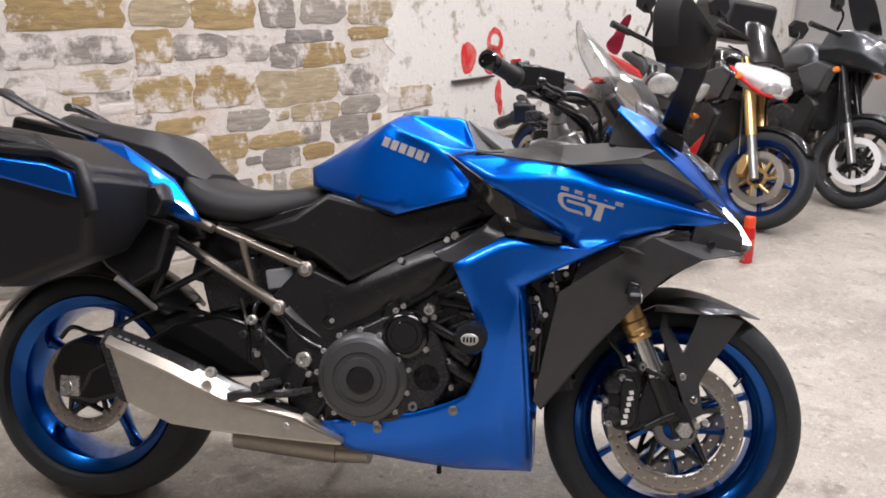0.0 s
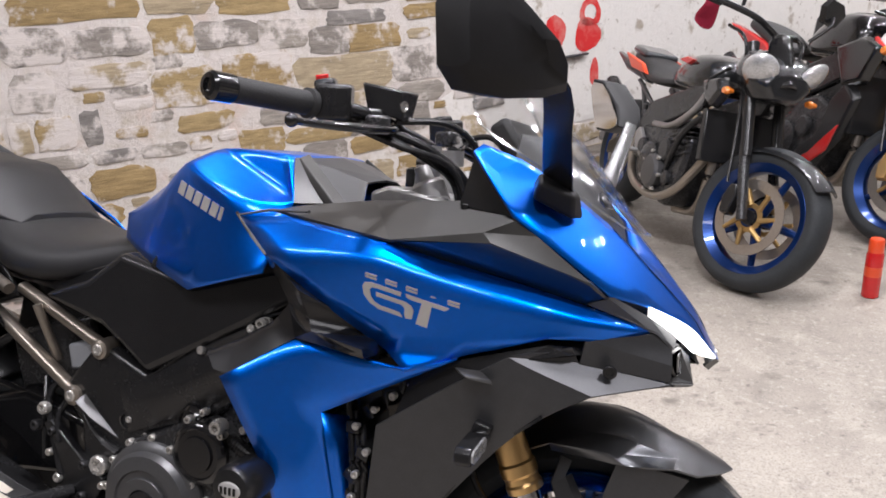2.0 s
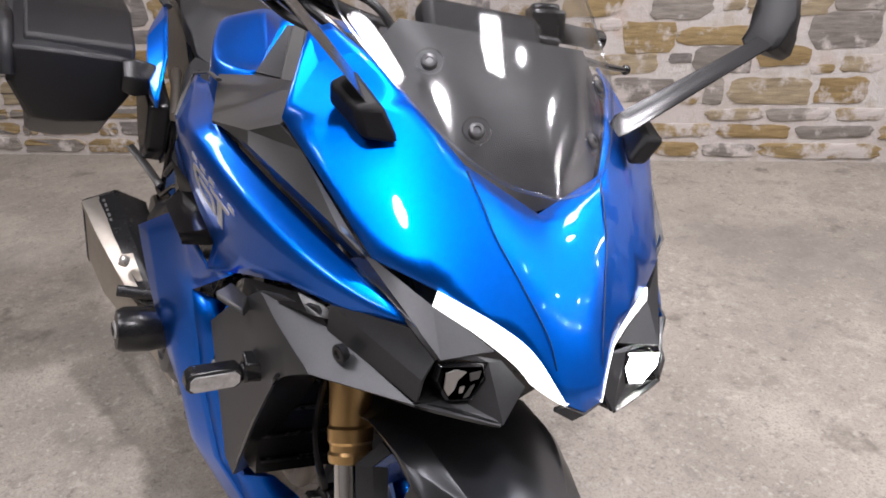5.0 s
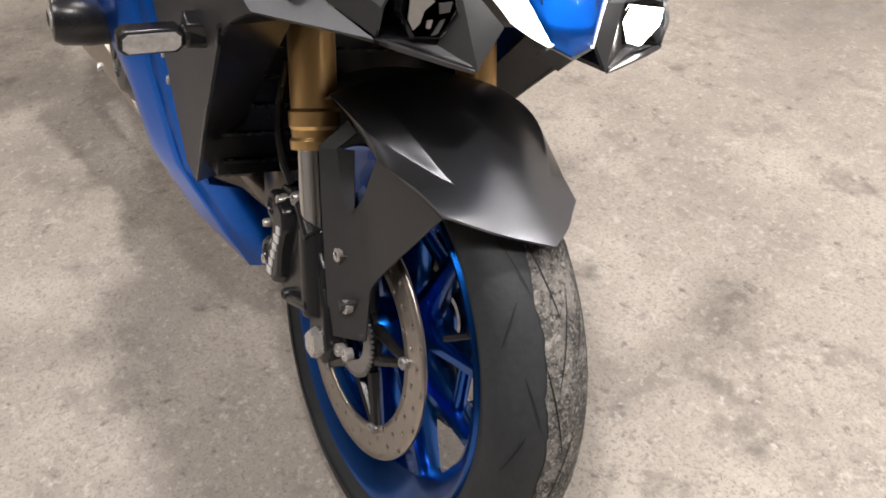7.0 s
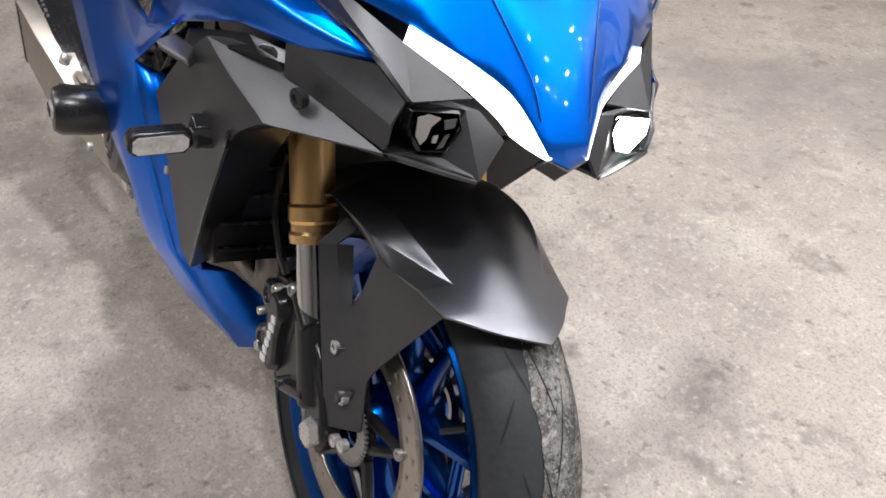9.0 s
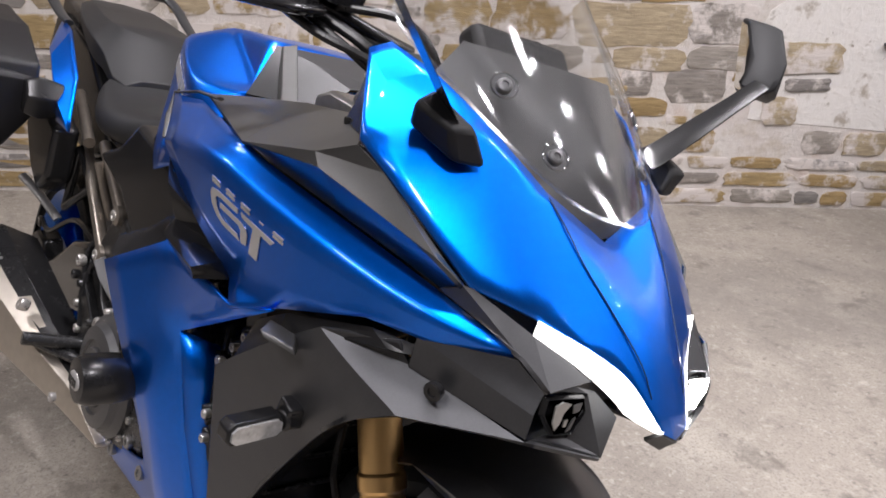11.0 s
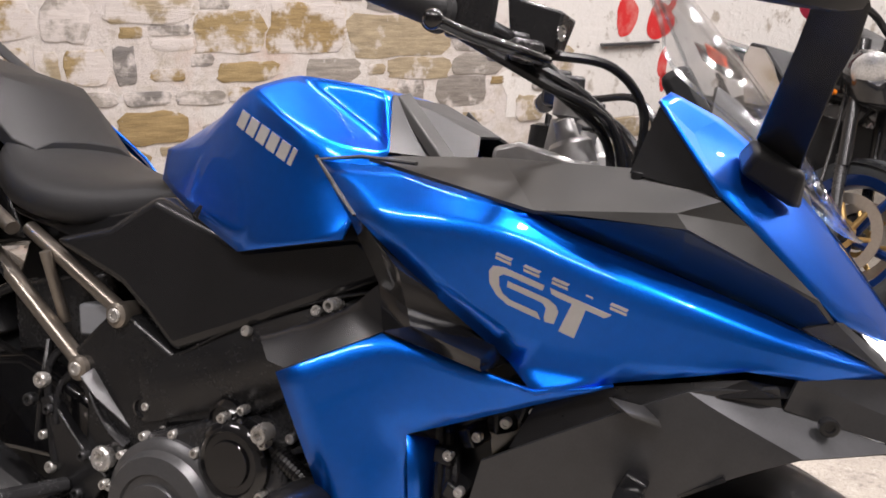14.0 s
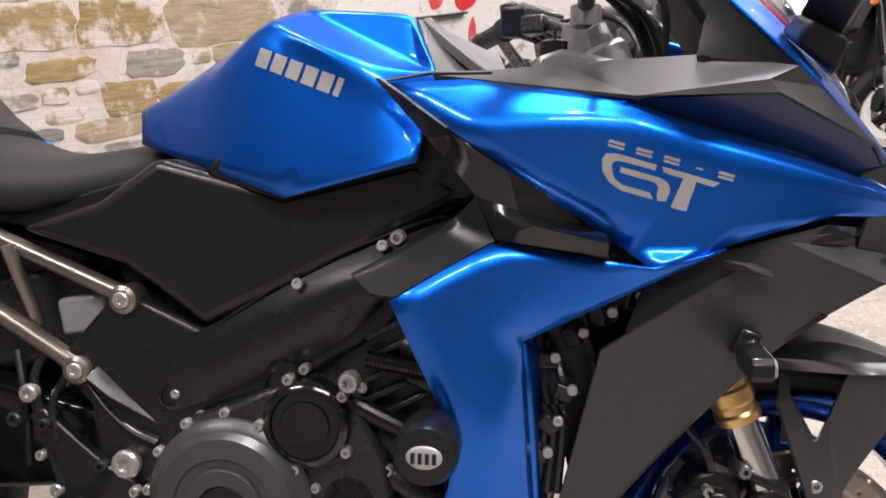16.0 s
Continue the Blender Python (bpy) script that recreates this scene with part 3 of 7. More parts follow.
# fork legs, turned with the bars
FORK = Vector((-0.40, 0, 0.9165))
for s in (-1, 1):
    y = 0.111 * s
    foot = Vector((0.735, y, 0.31))
    at = lambda d: foot + FORK * d + Vector((-0.012, 0, 0))
    bm = bmesh.new()
    rod(bm, at(0.02), at(0.13), 0.0245, 24)
    prism(bm, [(0.758, 0.288), (0.764, 0.31), (0.742, 0.36), (0.70, 0.40), (0.682, 0.39), (0.704, 0.33), (0.715, 0.288)], y - 0.014, y + 0.014, 0.95)
    leg = part("fork_foot", bm, BLACK, bike, "black cast fork bottom", bevel=0.005)
    steered(leg)
    bm = bmesh.new()
    rod(bm, at(0.1), at(0.27), 0.0215, 32)
    steered(part("fork_tube", bm, CHROME, bike, "bright chromed inner fork tube"))
    bm = bmesh.new()
    e = FORK.to_track_quat("Y", "Z").to_matrix()
    lathe(bm, [(0.0235, 0.0), (0.028, 0.0), (0.029, 0.01), (0.0265, 0.014), (0.0265, 0.022), (0.029, 0.026), (0.029, 0.042), (0.0265, 0.046), (0.0265, 0.30), (0.0265, 0.40), (0.02, 0.40)], at(0.217), seg=32, m=e)
    steered(part("fork_outer", bm, GOLD, bike, "gold anodised outer fork tube"))
    bm = bmesh.new()
    lathe(bm, [(0.006, -0.012), (0.016, -0.012), (0.0195, -0.004), (0.0195, 0.012), (0.010, 0.012)], (0.738, y + 0.012 * s, 0.308), seg=6 if s < 0 else 20, m=Matrix.Rotation(math.pi if s > 0 else 0, 3, "Z"))
    steered(part("axle_nut", bm, STEEL, bike, "bright axle nut"))
    for bx, by, bz in ((0.732, 0.114, 0.427), (0.760, 0.109, 0.374), (0.672, 0.1285, 0.43)):
        steered(bolt(bike, (bx, by * s, bz), 0.0085, 0.003, STEEL, (0, s, 0)))
    # caliper: two halves joined by bolts, piston bulges, pad pins and a hose
    bm = bmesh.new()
    prism(bm, [(0.580, 0.440), (0.605, 0.448), (0.636, 0.434), (0.645, 0.405), (0.640, 0.370), (0.654, 0.345), (0.652, 0.303), (0.625, 0.293), (0.588, 0.296), (0.570, 0.318), (0.572, 0.350), (0.562, 0.375), (0.566, 0.415)], 0.078 * s, 0.122 * s, 0.95)
    cal = steered(part("brake_caliper", bm, BLACK, bike, "black radial brake caliper with white lettering bars", bevel=0.005))
    bm = bmesh.new()
    prism(bm, [(0.598, 0.428), (0.622, 0.424), (0.634, 0.400), (0.628, 0.366), (0.632, 0.325), (0.618, 0.304), (0.598, 0.306), (0.590, 0.335), (0.594, 0.370), (0.590, 0.400)], 0.118 * s, 0.137 * s, 0.88)
    part("caliper_face", bm, BLACK, cal, bevel=0.004)
    for z in (0.333, 0.402):
        bm = bmesh.new()
        lathe(bm, [(0.021, 0.10 * s), (0.021, 0.128 * s), (0.017, 0.133 * s), (0.011, 0.134 * s), (0.010, 0.131 * s)], (0.580, 0, z), seg=24)
        part("piston_cap", bm, ENGINE, cal)
    for x, z, r, mt in ((0.597, 0.420, 0.0078, STEEL), (0.571, 0.316, 0.0078, STEEL), (0.640, 0.447, 0.009, SILVERP), (0.645, 0.312, 0.0075, ENGINE), (0.562, 0.366, 0.006, STEEL)):
        bm = bmesh.new()
        lathe(bm, [(r, 0.09 * s), (r, 0.131 * s), (r * 0.8, 0.134 * s), (r * 0.45, 0.134 * s), (r * 0.4, 0.130 * s)], (x, 0, z), seg=12)
        part("caliper_bolt", bm, mt, cal)
    for z in (0.352, 0.378):
        bm = bmesh.new()
        rod(bm, (0.648, 0.112 * s, z), (0.588, 0.116 * s, z + 0.006), 0.004, 8)
        part("pad_pin", bm, STEEL, cal)
    bm = bmesh.new()
    tube(bm, [(0.602, 0.122 * s, 0.446), (0.590, 0.130 * s, 0.475), (0.560, 0.128 * s, 0.515), (0.545, 0.120 * s, 0.58)], 0.0055, 8)
    part("brake_hose", bm, BLACK, cal)
    bm = bmesh.new()
    for k in range(6):
        block(bm, (0.6035 + 0.0028 * k, 0.1378 * s, 0.322 + 0.0135 * k), (0.0135 if k in (0, 4) else 0.010, 0.002, 0.0092), (0, -12, 0))
    part("maker_mark", bm, WHITEP, cal, "white lettering reduced to plain bars")
    # radial mount arms between caliper and fork leg
    for a, b in (((0.640, 0.447), (0.690, 0.425)), ((0.648, 0.308), (0.715, 0.345))):
        bm = bmesh.new()
        tube(bm, [(a[0], 0.122 * s, a[1]), (b[0], 0.124 * s, b[1])], (0.011, 0.014), 10, soft=False, flat=0.8)
        steered(part("caliper_mount", bm, BLACK, bike, bevel=0.002))
    if s < 0:
        # bolt bosses of the fork guard, each with a folded wedge under it
        for bx, bz in ((0.734, 0.441), (0.757, 0.392)):
            bm = bmesh.new()
            prism(bm, [(bx - 0.010, bz - 0.012), (bx + 0.012, bz - 0.006), (bx + 0.004, bz - 0.030)], -0.100, -0.116, 0.55)
            steered(part("guard_wedge", bm, MATTLIGHT, bike, "folded wedge below a guard bolt", bevel=0.001))
        for bx, bz in ((0.768, 0.318), (0.786, 0.326)):
            steered(bolt(bike, (bx, -0.112, bz), 0.008, 0.004, STEEL, (0, s, 0)))
    bm = bmesh.new()
    prism(bm, [(0.66, 0.44), (0.72, 0.40), (0.735, 0.33), (0.70, 0.315), (0.63, 0.31), (0.635, 0.36)], y - 0.012, y + 0.008)
    steered(part("caliper_bracket", bm, BLACK, bike, bevel=0.003))
    if s > 0:
        bm = bmesh.new()
        prism(bm, [(0.700, 0.46), (0.718, 0.462), (0.746, 0.425), (0.783, 0.344), (0.764, 0.320), (0.736, 0.384)], 0.092 * s, 0.128 * s, 0.98)
        steered(part("fork_guard", bm, MATT, bike, "matt grey fork guard", bevel=0.008))
# guard over the fork leg: one moulding with a chamfered top, an open window and a side plate that meets the mudguard
GU = {"a": (0.683, -0.124, 0.536), "b": (0.690, -0.098, 0.569), "c": (0.705, -0.092, 0.562), "d": (0.700, -0.110, 0.542), "e": (0.729, -0.107, 0.480), "d2": (0.706, -0.092, 0.542), "e2": (0.738, -0.098, 0.485),
      "w1": (0.773, -0.098, 0.575), "w2": (0.752, -0.097, 0.512), "f": (0.838, -0.088, 0.568), "f1": (0.872, -0.075, 0.556), "h": (0.782, -0.082, 0.424), "i": (0.779, -0.085, 0.405), "j": (0.789, -0.085, 0.340), "k": (0.757, -0.115, 0.331), "l": (0.722, -0.120, 0.425), "m": (0.757, -0.099, 0.465)}
shell("fork_guard", GU, [("a", "b", "c", "d"), ("a", "d", "e", "l"), ("d", "d2", "e2", "e"), ("l", "e", "m", "i"), ("l", "i", "j", "k"), ("e", "e2", "w2", "m"), ("m", "w2", "h", "i"), ("w2", "w1", "f", "h"), ("f", "f1", "h")],
      MATT, bike, thick=0.004, subdiv=2, hard=0.95, soft=[("l", "i"), ("w2", "h"), ("f", "h"), ("e", "l"), ("e", "m")], label="matt grey fork guard with an open window")

# mudguard: one folded shell over the tyre, with a raised light blade along each side
MG = {"a0": (0.575, 0, 0.588), "a1": (0.578, -0.060, 0.575), "a2": (0.585, -0.088, 0.545), "b0": (0.665, 0, 0.622), "b1": (0.668, -0.060, 0.612), "b2": (0.668, -0.108, 0.588), "c0": (0.735, 0, 0.628), "c1": (0.728, -0.076, 0.609), "c2": (0.754, -0.099, 0.584), "q": (0.779, -0.078, 0.603),
      "d0": (0.800, 0, 0.617), "d1": (0.787, -0.060, 0.597), "e0": (0.865, 0, 0.590), "e1": (0.851, -0.060, 0.578), "e2": (0.846, -0.090, 0.574), "f0": (0.908, 0, 0.566), "f1": (0.886, -0.042, 0.569), "f2": (0.880, -0.081, 0.566), "g0": (0.931, 0, 0.553), "g1": (0.914, -0.038, 0.558), "h1": (0.893, -0.062, 0.562), "b9": (0.668, -0.088, 0.570), "c9": (0.780, -0.099, 0.569)}
for blade in shell("front_mudguard", MG, [("a0", "a1", "b1", "b0"), ("a1", "a2", "b2", "b1"), ("b0", "b1", "c1", "c0"), ("b1", "b2", "c1"), ("c0", "c1", "d1", "d0"), ("b2", "c2", "q", "c1"), ("c2", "e1", "q"), ("c1", "q", "d1"), ("q", "e1", "d1"), ("d0", "d1", "e1", "e0"), ("b2", "b9", "c9", "c2"), ("c2", "c9", "e2", "e1"), ("e1", "e2", "f2", "f1"), ("e0", "e1", "f1", "f0"), ("f1", "f2", "h1"), ("f0", "f1", "h1", "g1"), ("f0", "g1", "g0")],
                   GUARD, bike, thick=0.003, subdiv=3, joined=True, out=(0.3, 0, 1), hard=0.88, smooth=35, label="satin dark grey front mudguard with folded facets",
                   soft=[("c2", "q"), ("q", "d1"), ("b0", "b1"), ("c0", "c1"), ("d0", "d1"), ("e0", "e1"), ("f0", "f1"), ("a0", "b0"), ("b0", "c0"), ("c0", "d0"), ("d0", "e0"), ("e0", "f0"), ("f0", "g0"), ("a1", "b1"), ("b1", "c1"), ("d1", "e1"), ("c1", "d1"), ("e1", "f1"), ("a0", "a1"), ("f1", "g1"), ("f0", "g1"), ("f1", "h1"), ("f1", "f2")]):
    for v in blade.data.vertices:
        if v.co.y > 0:
            v.co.y *= 1.06 - 0.30 * min(1, max(0, (v.co.x - 0.79) / 0.056))
        else:
            v.co.y *= 1.08 + 0.45 * (v.co.x - 0.62)
    steered(blade)

# ---- tank and seat ----
TK = {"r0": (-0.150, 0, 0.892), "r1": (-0.141, -0.100, 0.882), "r2": (-0.135, -0.112, 0.838), "t0": (0.0, 0, 0.985), "t1": (0.0, -0.12, 0.968), "m1": (-0.02, -0.165, 0.915),
      "u0": (0.12, 0, 1.022), "u1": (0.088, -0.126, 1.009), "k1": (0.060, -0.188, 0.980), "k2": (0.185, -0.234, 0.922), "k3": (0.262, -0.176, 0.924),
      "f0": (0.245, 0, 1.0), "f1": (0.222, -0.134, 1.001), "l1": (0.092, -0.217, 0.776), "l2": (0.250, -0.240, 0.820), "b1": (-0.03, -0.178, 0.811), "kk": (0.225, -0.233, 0.87),
      "g0": (0.275, 0, 0.93), "e1": (0.236, -0.150, 0.936)}
TANKF = [("r0", "r1", "t1", "t0"), ("r1", "r2", "m1"), ("r1", "m1", "t1"), ("t0", "t1", "u1", "u0"), ("t1", "m1", "k1"), ("t1", "k1", "u1"), ("u0", "u1", "f1", "f0"),
         ("u1", "k1", "k2"), ("u1", "k2", "e1"), ("u1", "e1", "f1"), ("e1", "k2", "k3"), ("f1", "e1", "k3"), ("f0", "f1", "k3", "g0"), ("r2", "b1", "m1"), ("m1", "b1", "l1", "k1"),
         ("k1", "l1", "kk"), ("k1", "kk", "k2"), ("k2", "kk", "k3"), ("kk", "l1", "l2"), ("k3", "kk", "l2")]
shell("fuel_tank", TK, TANKF, BLUE, bike, thick=0.003, subdiv=3, joined=True, out=(0, 0, 1), hard=0.82, smooth=50,
      soft=[("r0", "r1"), ("t0", "t1"), ("t0", "u0"), ("u0", "u1"), ("u0", "f0"), ("r1", "t1"), ("r1", "m1"), ("t1", "m1"), ("t1", "k1"), ("u1", "k2"), ("m1", "b1"), ("k1", "l1"), ("k1", "kk"), ("k2", "kk"), ("kk", "l1"), ("kk", "l2"), ("r0", "t0"), ("m1", "r2"), ("e1", "k2")], label="sculpted metallic blue fuel tank")


def seat_ring(x, half, top, bottom, round_top=0.02):
    return [(x, -half * 0.93, bottom), (x, -half, bottom + (top - bottom) * 0.35), (x, -half * 0.93, top - (top - bottom) * 0.22), (x, -half * 0.6, top - round_top * 0.2), (x, 0, top),
            (x, half * 0.6, top - round_top * 0.2), (x, half * 0.93, top - (top - bottom) * 0.22), (x, half, bottom + (top - bottom) * 0.35), (x, half * 0.93, bottom)]


bm = bmesh.new()
loft(bm, [seat_ring(*r) for r in ((-0.088, 0.085, 0.832, 0.80), (-0.105, 0.105, 0.846, 0.785), (-0.15, 0.115, 0.845, 0.765), (-0.22, 0.14, 0.829, 0.742), (-0.30, 0.165, 0.826, 0.732), (-0.38, 0.168, 0.838, 0.738), (-0.44, 0.15, 0.868, 0.76), (-0.475, 0.13, 0.885, 0.80))])
part("rider_seat", bm, VINYL, bike, "black vinyl rider seat", subdiv=2, smooth=60)
bm = bmesh.new()
rings = []
for x, top, low, flat, wide in ((-0.412, 0.866, 0.836, 0.070, 0.100), (-0.445, 0.888, 0.838, 0.075, 0.118), (-0.500, 0.942, 0.866, 0.080, 0.124), (-0.535, 0.963, 0.877, 0.090, 0.130), (-0.575, 0.970, 0.890, 0.096, 0.130), (-0.645, 0.980, 0.918, 0.092, 0.126), (-0.72, 0.993, 0.945, 0.086, 0.116), (-0.80, 1.008, 0.975, 0.072, 0.096), (-0.83, 1.004, 0.985, 0.060, 0.080)):
    shoulder = low + (top - low) * 0.55
    rings.append([(x, -wide, low), (x, -wide * 1.02, shoulder - 0.006), (x, -flat, top - 0.004), (x, 0, top), (x, flat, top - 0.004), (x, wide * 1.02, shoulder - 0.006), (x, wide, low), (x, 0, low - 0.004)])
loft(bm, rings)
part("passenger_seat", bm, VINYL, bike, "black vinyl stepped passenger seat with angular sides", bevel=0.007, segments=3, smooth=35)
shell("tail_panel", {"a": (-0.715, -0.155, 0.945), "b": (-0.60, -0.165, 0.93), "c": (-0.452, -0.182, 0.844), "d": (-0.365, -0.212, 0.743), "e": (-0.430, -0.218, 0.753), "f": (-0.478, -0.220, 0.819), "g": (-0.596, -0.206, 0.883), "h": (-0.540, -0.216, 0.873), "i": (-0.446, -0.224, 0.80)},
      [("a", "g", "h", "b"), ("b", "h", "i", "c"), ("c", "i", "d"), ("g", "f", "i", "h"), ("f", "e", "d", "i")], BLUE, bike, mirror=True, label="metallic blue tail panel")
for s in (-1, 1):
    bm = bmesh.new()
    tube(bm, [(-0.665, 0.155 * s, 0.940), (-0.72, 0.162 * s, 0.958), (-0.82, 0.165 * s, 0.998), (-0.88, 0.163 * s, 1.028), (-0.925, 0.150 * s, 1.048), (-0.94, 0.12 * s, 1.05)], (0.011, 0.019), 12, flat=0.62)
    part("grab_rail", bm, MATT, bike, "dark grey pillion grab rail")
bm = bmesh.new()
block(bm, (-0.78, 0, 0.94), (0.34, 0.2, 0.05), (0, 12, 0))
part("tail_tray", bm, BLACK, bike, bevel=0.01)
bm = bmesh.new()
prism(bm, [(-0.95, 0.86), (-0.9, 0.96), (-0.62, 0.90), (-0.45, 0.78), (-0.40, 0.70), (-0.55, 0.66), (-0.8, 0.74)], -0.12, 0.12)
part("under_tail", bm, BLACK, bike, bevel=0.01)

# ---- side panels, right side seen; both sides built ----
FA = {"A": (0.214, -0.250, 0.903), "R1": (0.292, -0.288, 0.852), "R2": (0.385, -0.285, 0.790), "D": (0.470, -0.262, 0.735), "E": (0.505, -0.276, 0.712), "B1": (0.577, -0.258, 0.738), "B2": (0.690, -0.236, 0.772), "B3": (0.752, -0.198, 0.768), "T": (0.818, -0.156, 0.781),
      "K1": (0.455, -0.301, 0.872), "K2": (0.488, -0.290, 0.853), "K3": (0.600, -0.272, 0.831), "K4": (0.742, -0.222, 0.794), "U1": (0.300, -0.250, 0.908), "U2": (0.478, -0.272, 0.886), "U3": (0.500, -0.260, 0.874), "U4": (0.612, -0.236, 0.849), "U5": (0.731, -0.191, 0.814)}
shell("side_fairing", FA, [("A", "R1", "K1", "U2", "U1"), ("K1", "K2", "U3", "U2"), ("K2", "K3", "U4", "U3"), ("K3", "K4", "U5", "U4"), ("U5", "K4", "T"), ("R1", "R2", "K1"), ("R2", "D", "K2", "K1"), ("D", "B1", "K3", "K2"), ("D", "E", "B1"), ("B1", "B2", "K4", "K3"), ("B2", "B3", "T", "K4")],
      BLUE, bike, mirror=True, soft=[("R2", "K1"), ("D", "K2"), ("B1", "K3"), ("B2", "K4"), ("U3", "K2"), ("U4", "K3"), ("U5", "K4"), ("K1", "U2")], label="metallic blue main side fairing with silver model mark", hard=0.8)
# recessed strip between the fairing's upper edge and the grey panel
# the recess's shade is put into its colour, a darkened body blue
shell("recess_panel", {"a": (0.488, -0.252, 0.874), "b": (0.612, -0.228, 0.848), "c": (0.733, -0.185, 0.813), "d": (0.756, -0.186, 0.823), "e": (0.738, -0.208, 0.845), "f": (0.616, -0.268, 0.894), "g": (0.480, -0.270, 0.886)}, [("a", "b", "f", "g"), ("b", "c", "d", "e", "f")], SHADEBLUE, bike, mirror=True, subdiv=2, hard=0.9, out=(0.2, -1, -0.2), label="blue recess below the grey panel, its shade put into the colour")
LF = {"C": (0.236, -0.318, 0.677), "L": (0.336, -0.282, 0.736), "Q": (0.452, -0.278, 0.722), "E": (0.505, -0.274, 0.712), "B": (0.577, -0.264, 0.735), "I": (0.372, -0.262, 0.630), "I2": (0.384, -0.240, 0.50), "I3": (0.395, -0.205, 0.36), "I4": (0.405, -0.10, 0.182),
      "P1": (0.270, -0.304, 0.60), "P2": (0.300, -0.285, 0.53), "P3": (0.300, -0.262, 0.46), "P4": (0.262, -0.232, 0.385), "P5": (0.19, -0.215, 0.346), "P6": (0.086, -0.20, 0.314), "P7": (-0.085, -0.185, 0.290),
      "G1": (-0.02, -0.165, 0.222), "G2": (0.12, -0.145, 0.200), "G3": (0.24, -0.13, 0.185), "Z": (0.345, -0.278, 0.53), "Z2": (0.33, -0.235, 0.36), "Z3": (0.325, -0.165, 0.235), "S1": (0.19, -0.190, 0.262), "S2": (0.05, -0.19, 0.262)}
shell("lower_fairing", LF, [("C", "P1", "I", "L"), ("L", "I", "Q"), ("Q", "I", "B", "E"), ("P1", "P2", "Z", "I"), ("Z", "I2", "I"), ("P2", "P3", "Z"), ("P3", "P4", "Z2", "Z"), ("Z", "Z2", "I3", "I2"), ("P4", "P5", "S1", "Z2"), ("Z2", "S1", "G3", "Z3"), ("Z2", "Z3", "I4", "I3"), ("Z3", "G3", "I4"), ("P5", "P6", "S2", "S1"), ("P6", "P7", "S2"), ("P7", "G1", "S2"), ("S1", "S2", "G1", "G2"), ("S1", "G2", "G3")],
      BLUE, bike, mirror=True, soft=[("P2", "Z"), ("P3", "Z"), ("Z2", "S1"), ("S1", "S2"), ("P5", "S1"), ("P6", "S2"), ("P4", "Z2"), ("L", "I"), ("Q", "I"), ("I", "P1")], label="metallic blue lower side fairing and belly pan", hard=0.6)
# inner edge fold of the lower panel
shell("fairing_return", {"a": (0.372, -0.262, 0.630), "b": (0.384, -0.240, 0.50), "c": (0.395, -0.205, 0.36), "d": (0.405, -0.10, 0.182), "e": (0.392, -0.215, 0.615), "f": (0.402, -0.195, 0.50), "g": (0.412, -0.171, 0.338), "j": (0.412, -0.121, 0.327), "k": (0.411, -0.076, 0.283), "l": (0.410, -0.048, 0.246), "m": (0.410, -0.044, 0.177)},
      [("a", "e", "f", "b"), ("b", "f", "g", "c"), ("c", "g", "j"), ("c", "j", "k", "d"), ("d", "k", "l", "m")], BLUE, bike, mirror=True, subdiv=1, out=(1, -0.3, 0), label="blue folded front edge of the belly pan")
# duct piece between tank and panels
DU = {"A": (0.204, -0.245, 0.908), "p1": (0.262, -0.248, 0.845), "p2": (0.318, -0.268, 0.785), "R1": (0.294, -0.280, 0.847), "R2": (0.387, -0.277, 0.788), "W0": (0.351, -0.301, 0.812), "W1": (0.457, -0.250, 0.752),
      "V0": (0.362, -0.288, 0.770), "U0": (0.378, -0.309, 0.758), "U1": (0.456, -0.303, 0.740), "Lb": (0.340, -0.288, 0.741), "Bt": (0.455, -0.297, 0.727), "E": (0.470, -0.240, 0.731)}
shell("air_duct", DU, [("A", "p1", "R1"), ("p1", "p2", "W0", "R1"), ("R1", "W0", "W1", "R2"), ("W0", "V0", "W1"), ("p2", "V0", "W0"), ("V0", "U0", "U1", "W1"), ("p2", "Lb", "U0", "V0"), ("Lb", "Bt", "U1", "U0"), ("W1", "U1", "Bt", "E")],
      GLOSSBLACK, bike, mirror=True, subdiv=2, hard=0.93, soft=[("p2", "W0")], label="gloss black faceted air duct trim")
shell("duct_bracket", {"u0": (0.188, -0.285, 0.700), "u1": (0.233, -0.268, 0.724), "u2": (0.291, -0.262, 0.757), "u3": (0.318, -0.270, 0.784), "l0": (0.212, -0.302, 0.682), "l1": (0.238, -0.306, 0.680), "l2": (0.338, -0.280, 0.739), "i0": (0.190, -0.195, 0.700), "i1": (0.235, -0.195, 0.727), "i2": (0.291, -0.195, 0.760)},
      [("u0", "u1", "l1", "l0"), ("u1", "u2", "l2", "l1"), ("u2", "u3", "l2"), ("u0", "i0", "i1", "u1"), ("u1", "i1", "i2", "u2")], BLACK, bike, mirror=True, subdiv=2, hard=0.75, label="satin black bracket between frame and side panel")
for s in (-1, 1):
    bm = bmesh.new()
    tube(bm, [(0.330, 0.242 * s, 0.916), (0.262, 0.240 * s, 0.915), (0.214, 0.252 * s, 0.905), (0.250, 0.270 * s, 0.880), (0.288, 0.286 * s, 0.854)], (0.0045, 0.0030), 8, soft=False, flat=0.5)
    part("duct_edge", bm, MATTLIGHT, bike, "light grey trim line along the duct")
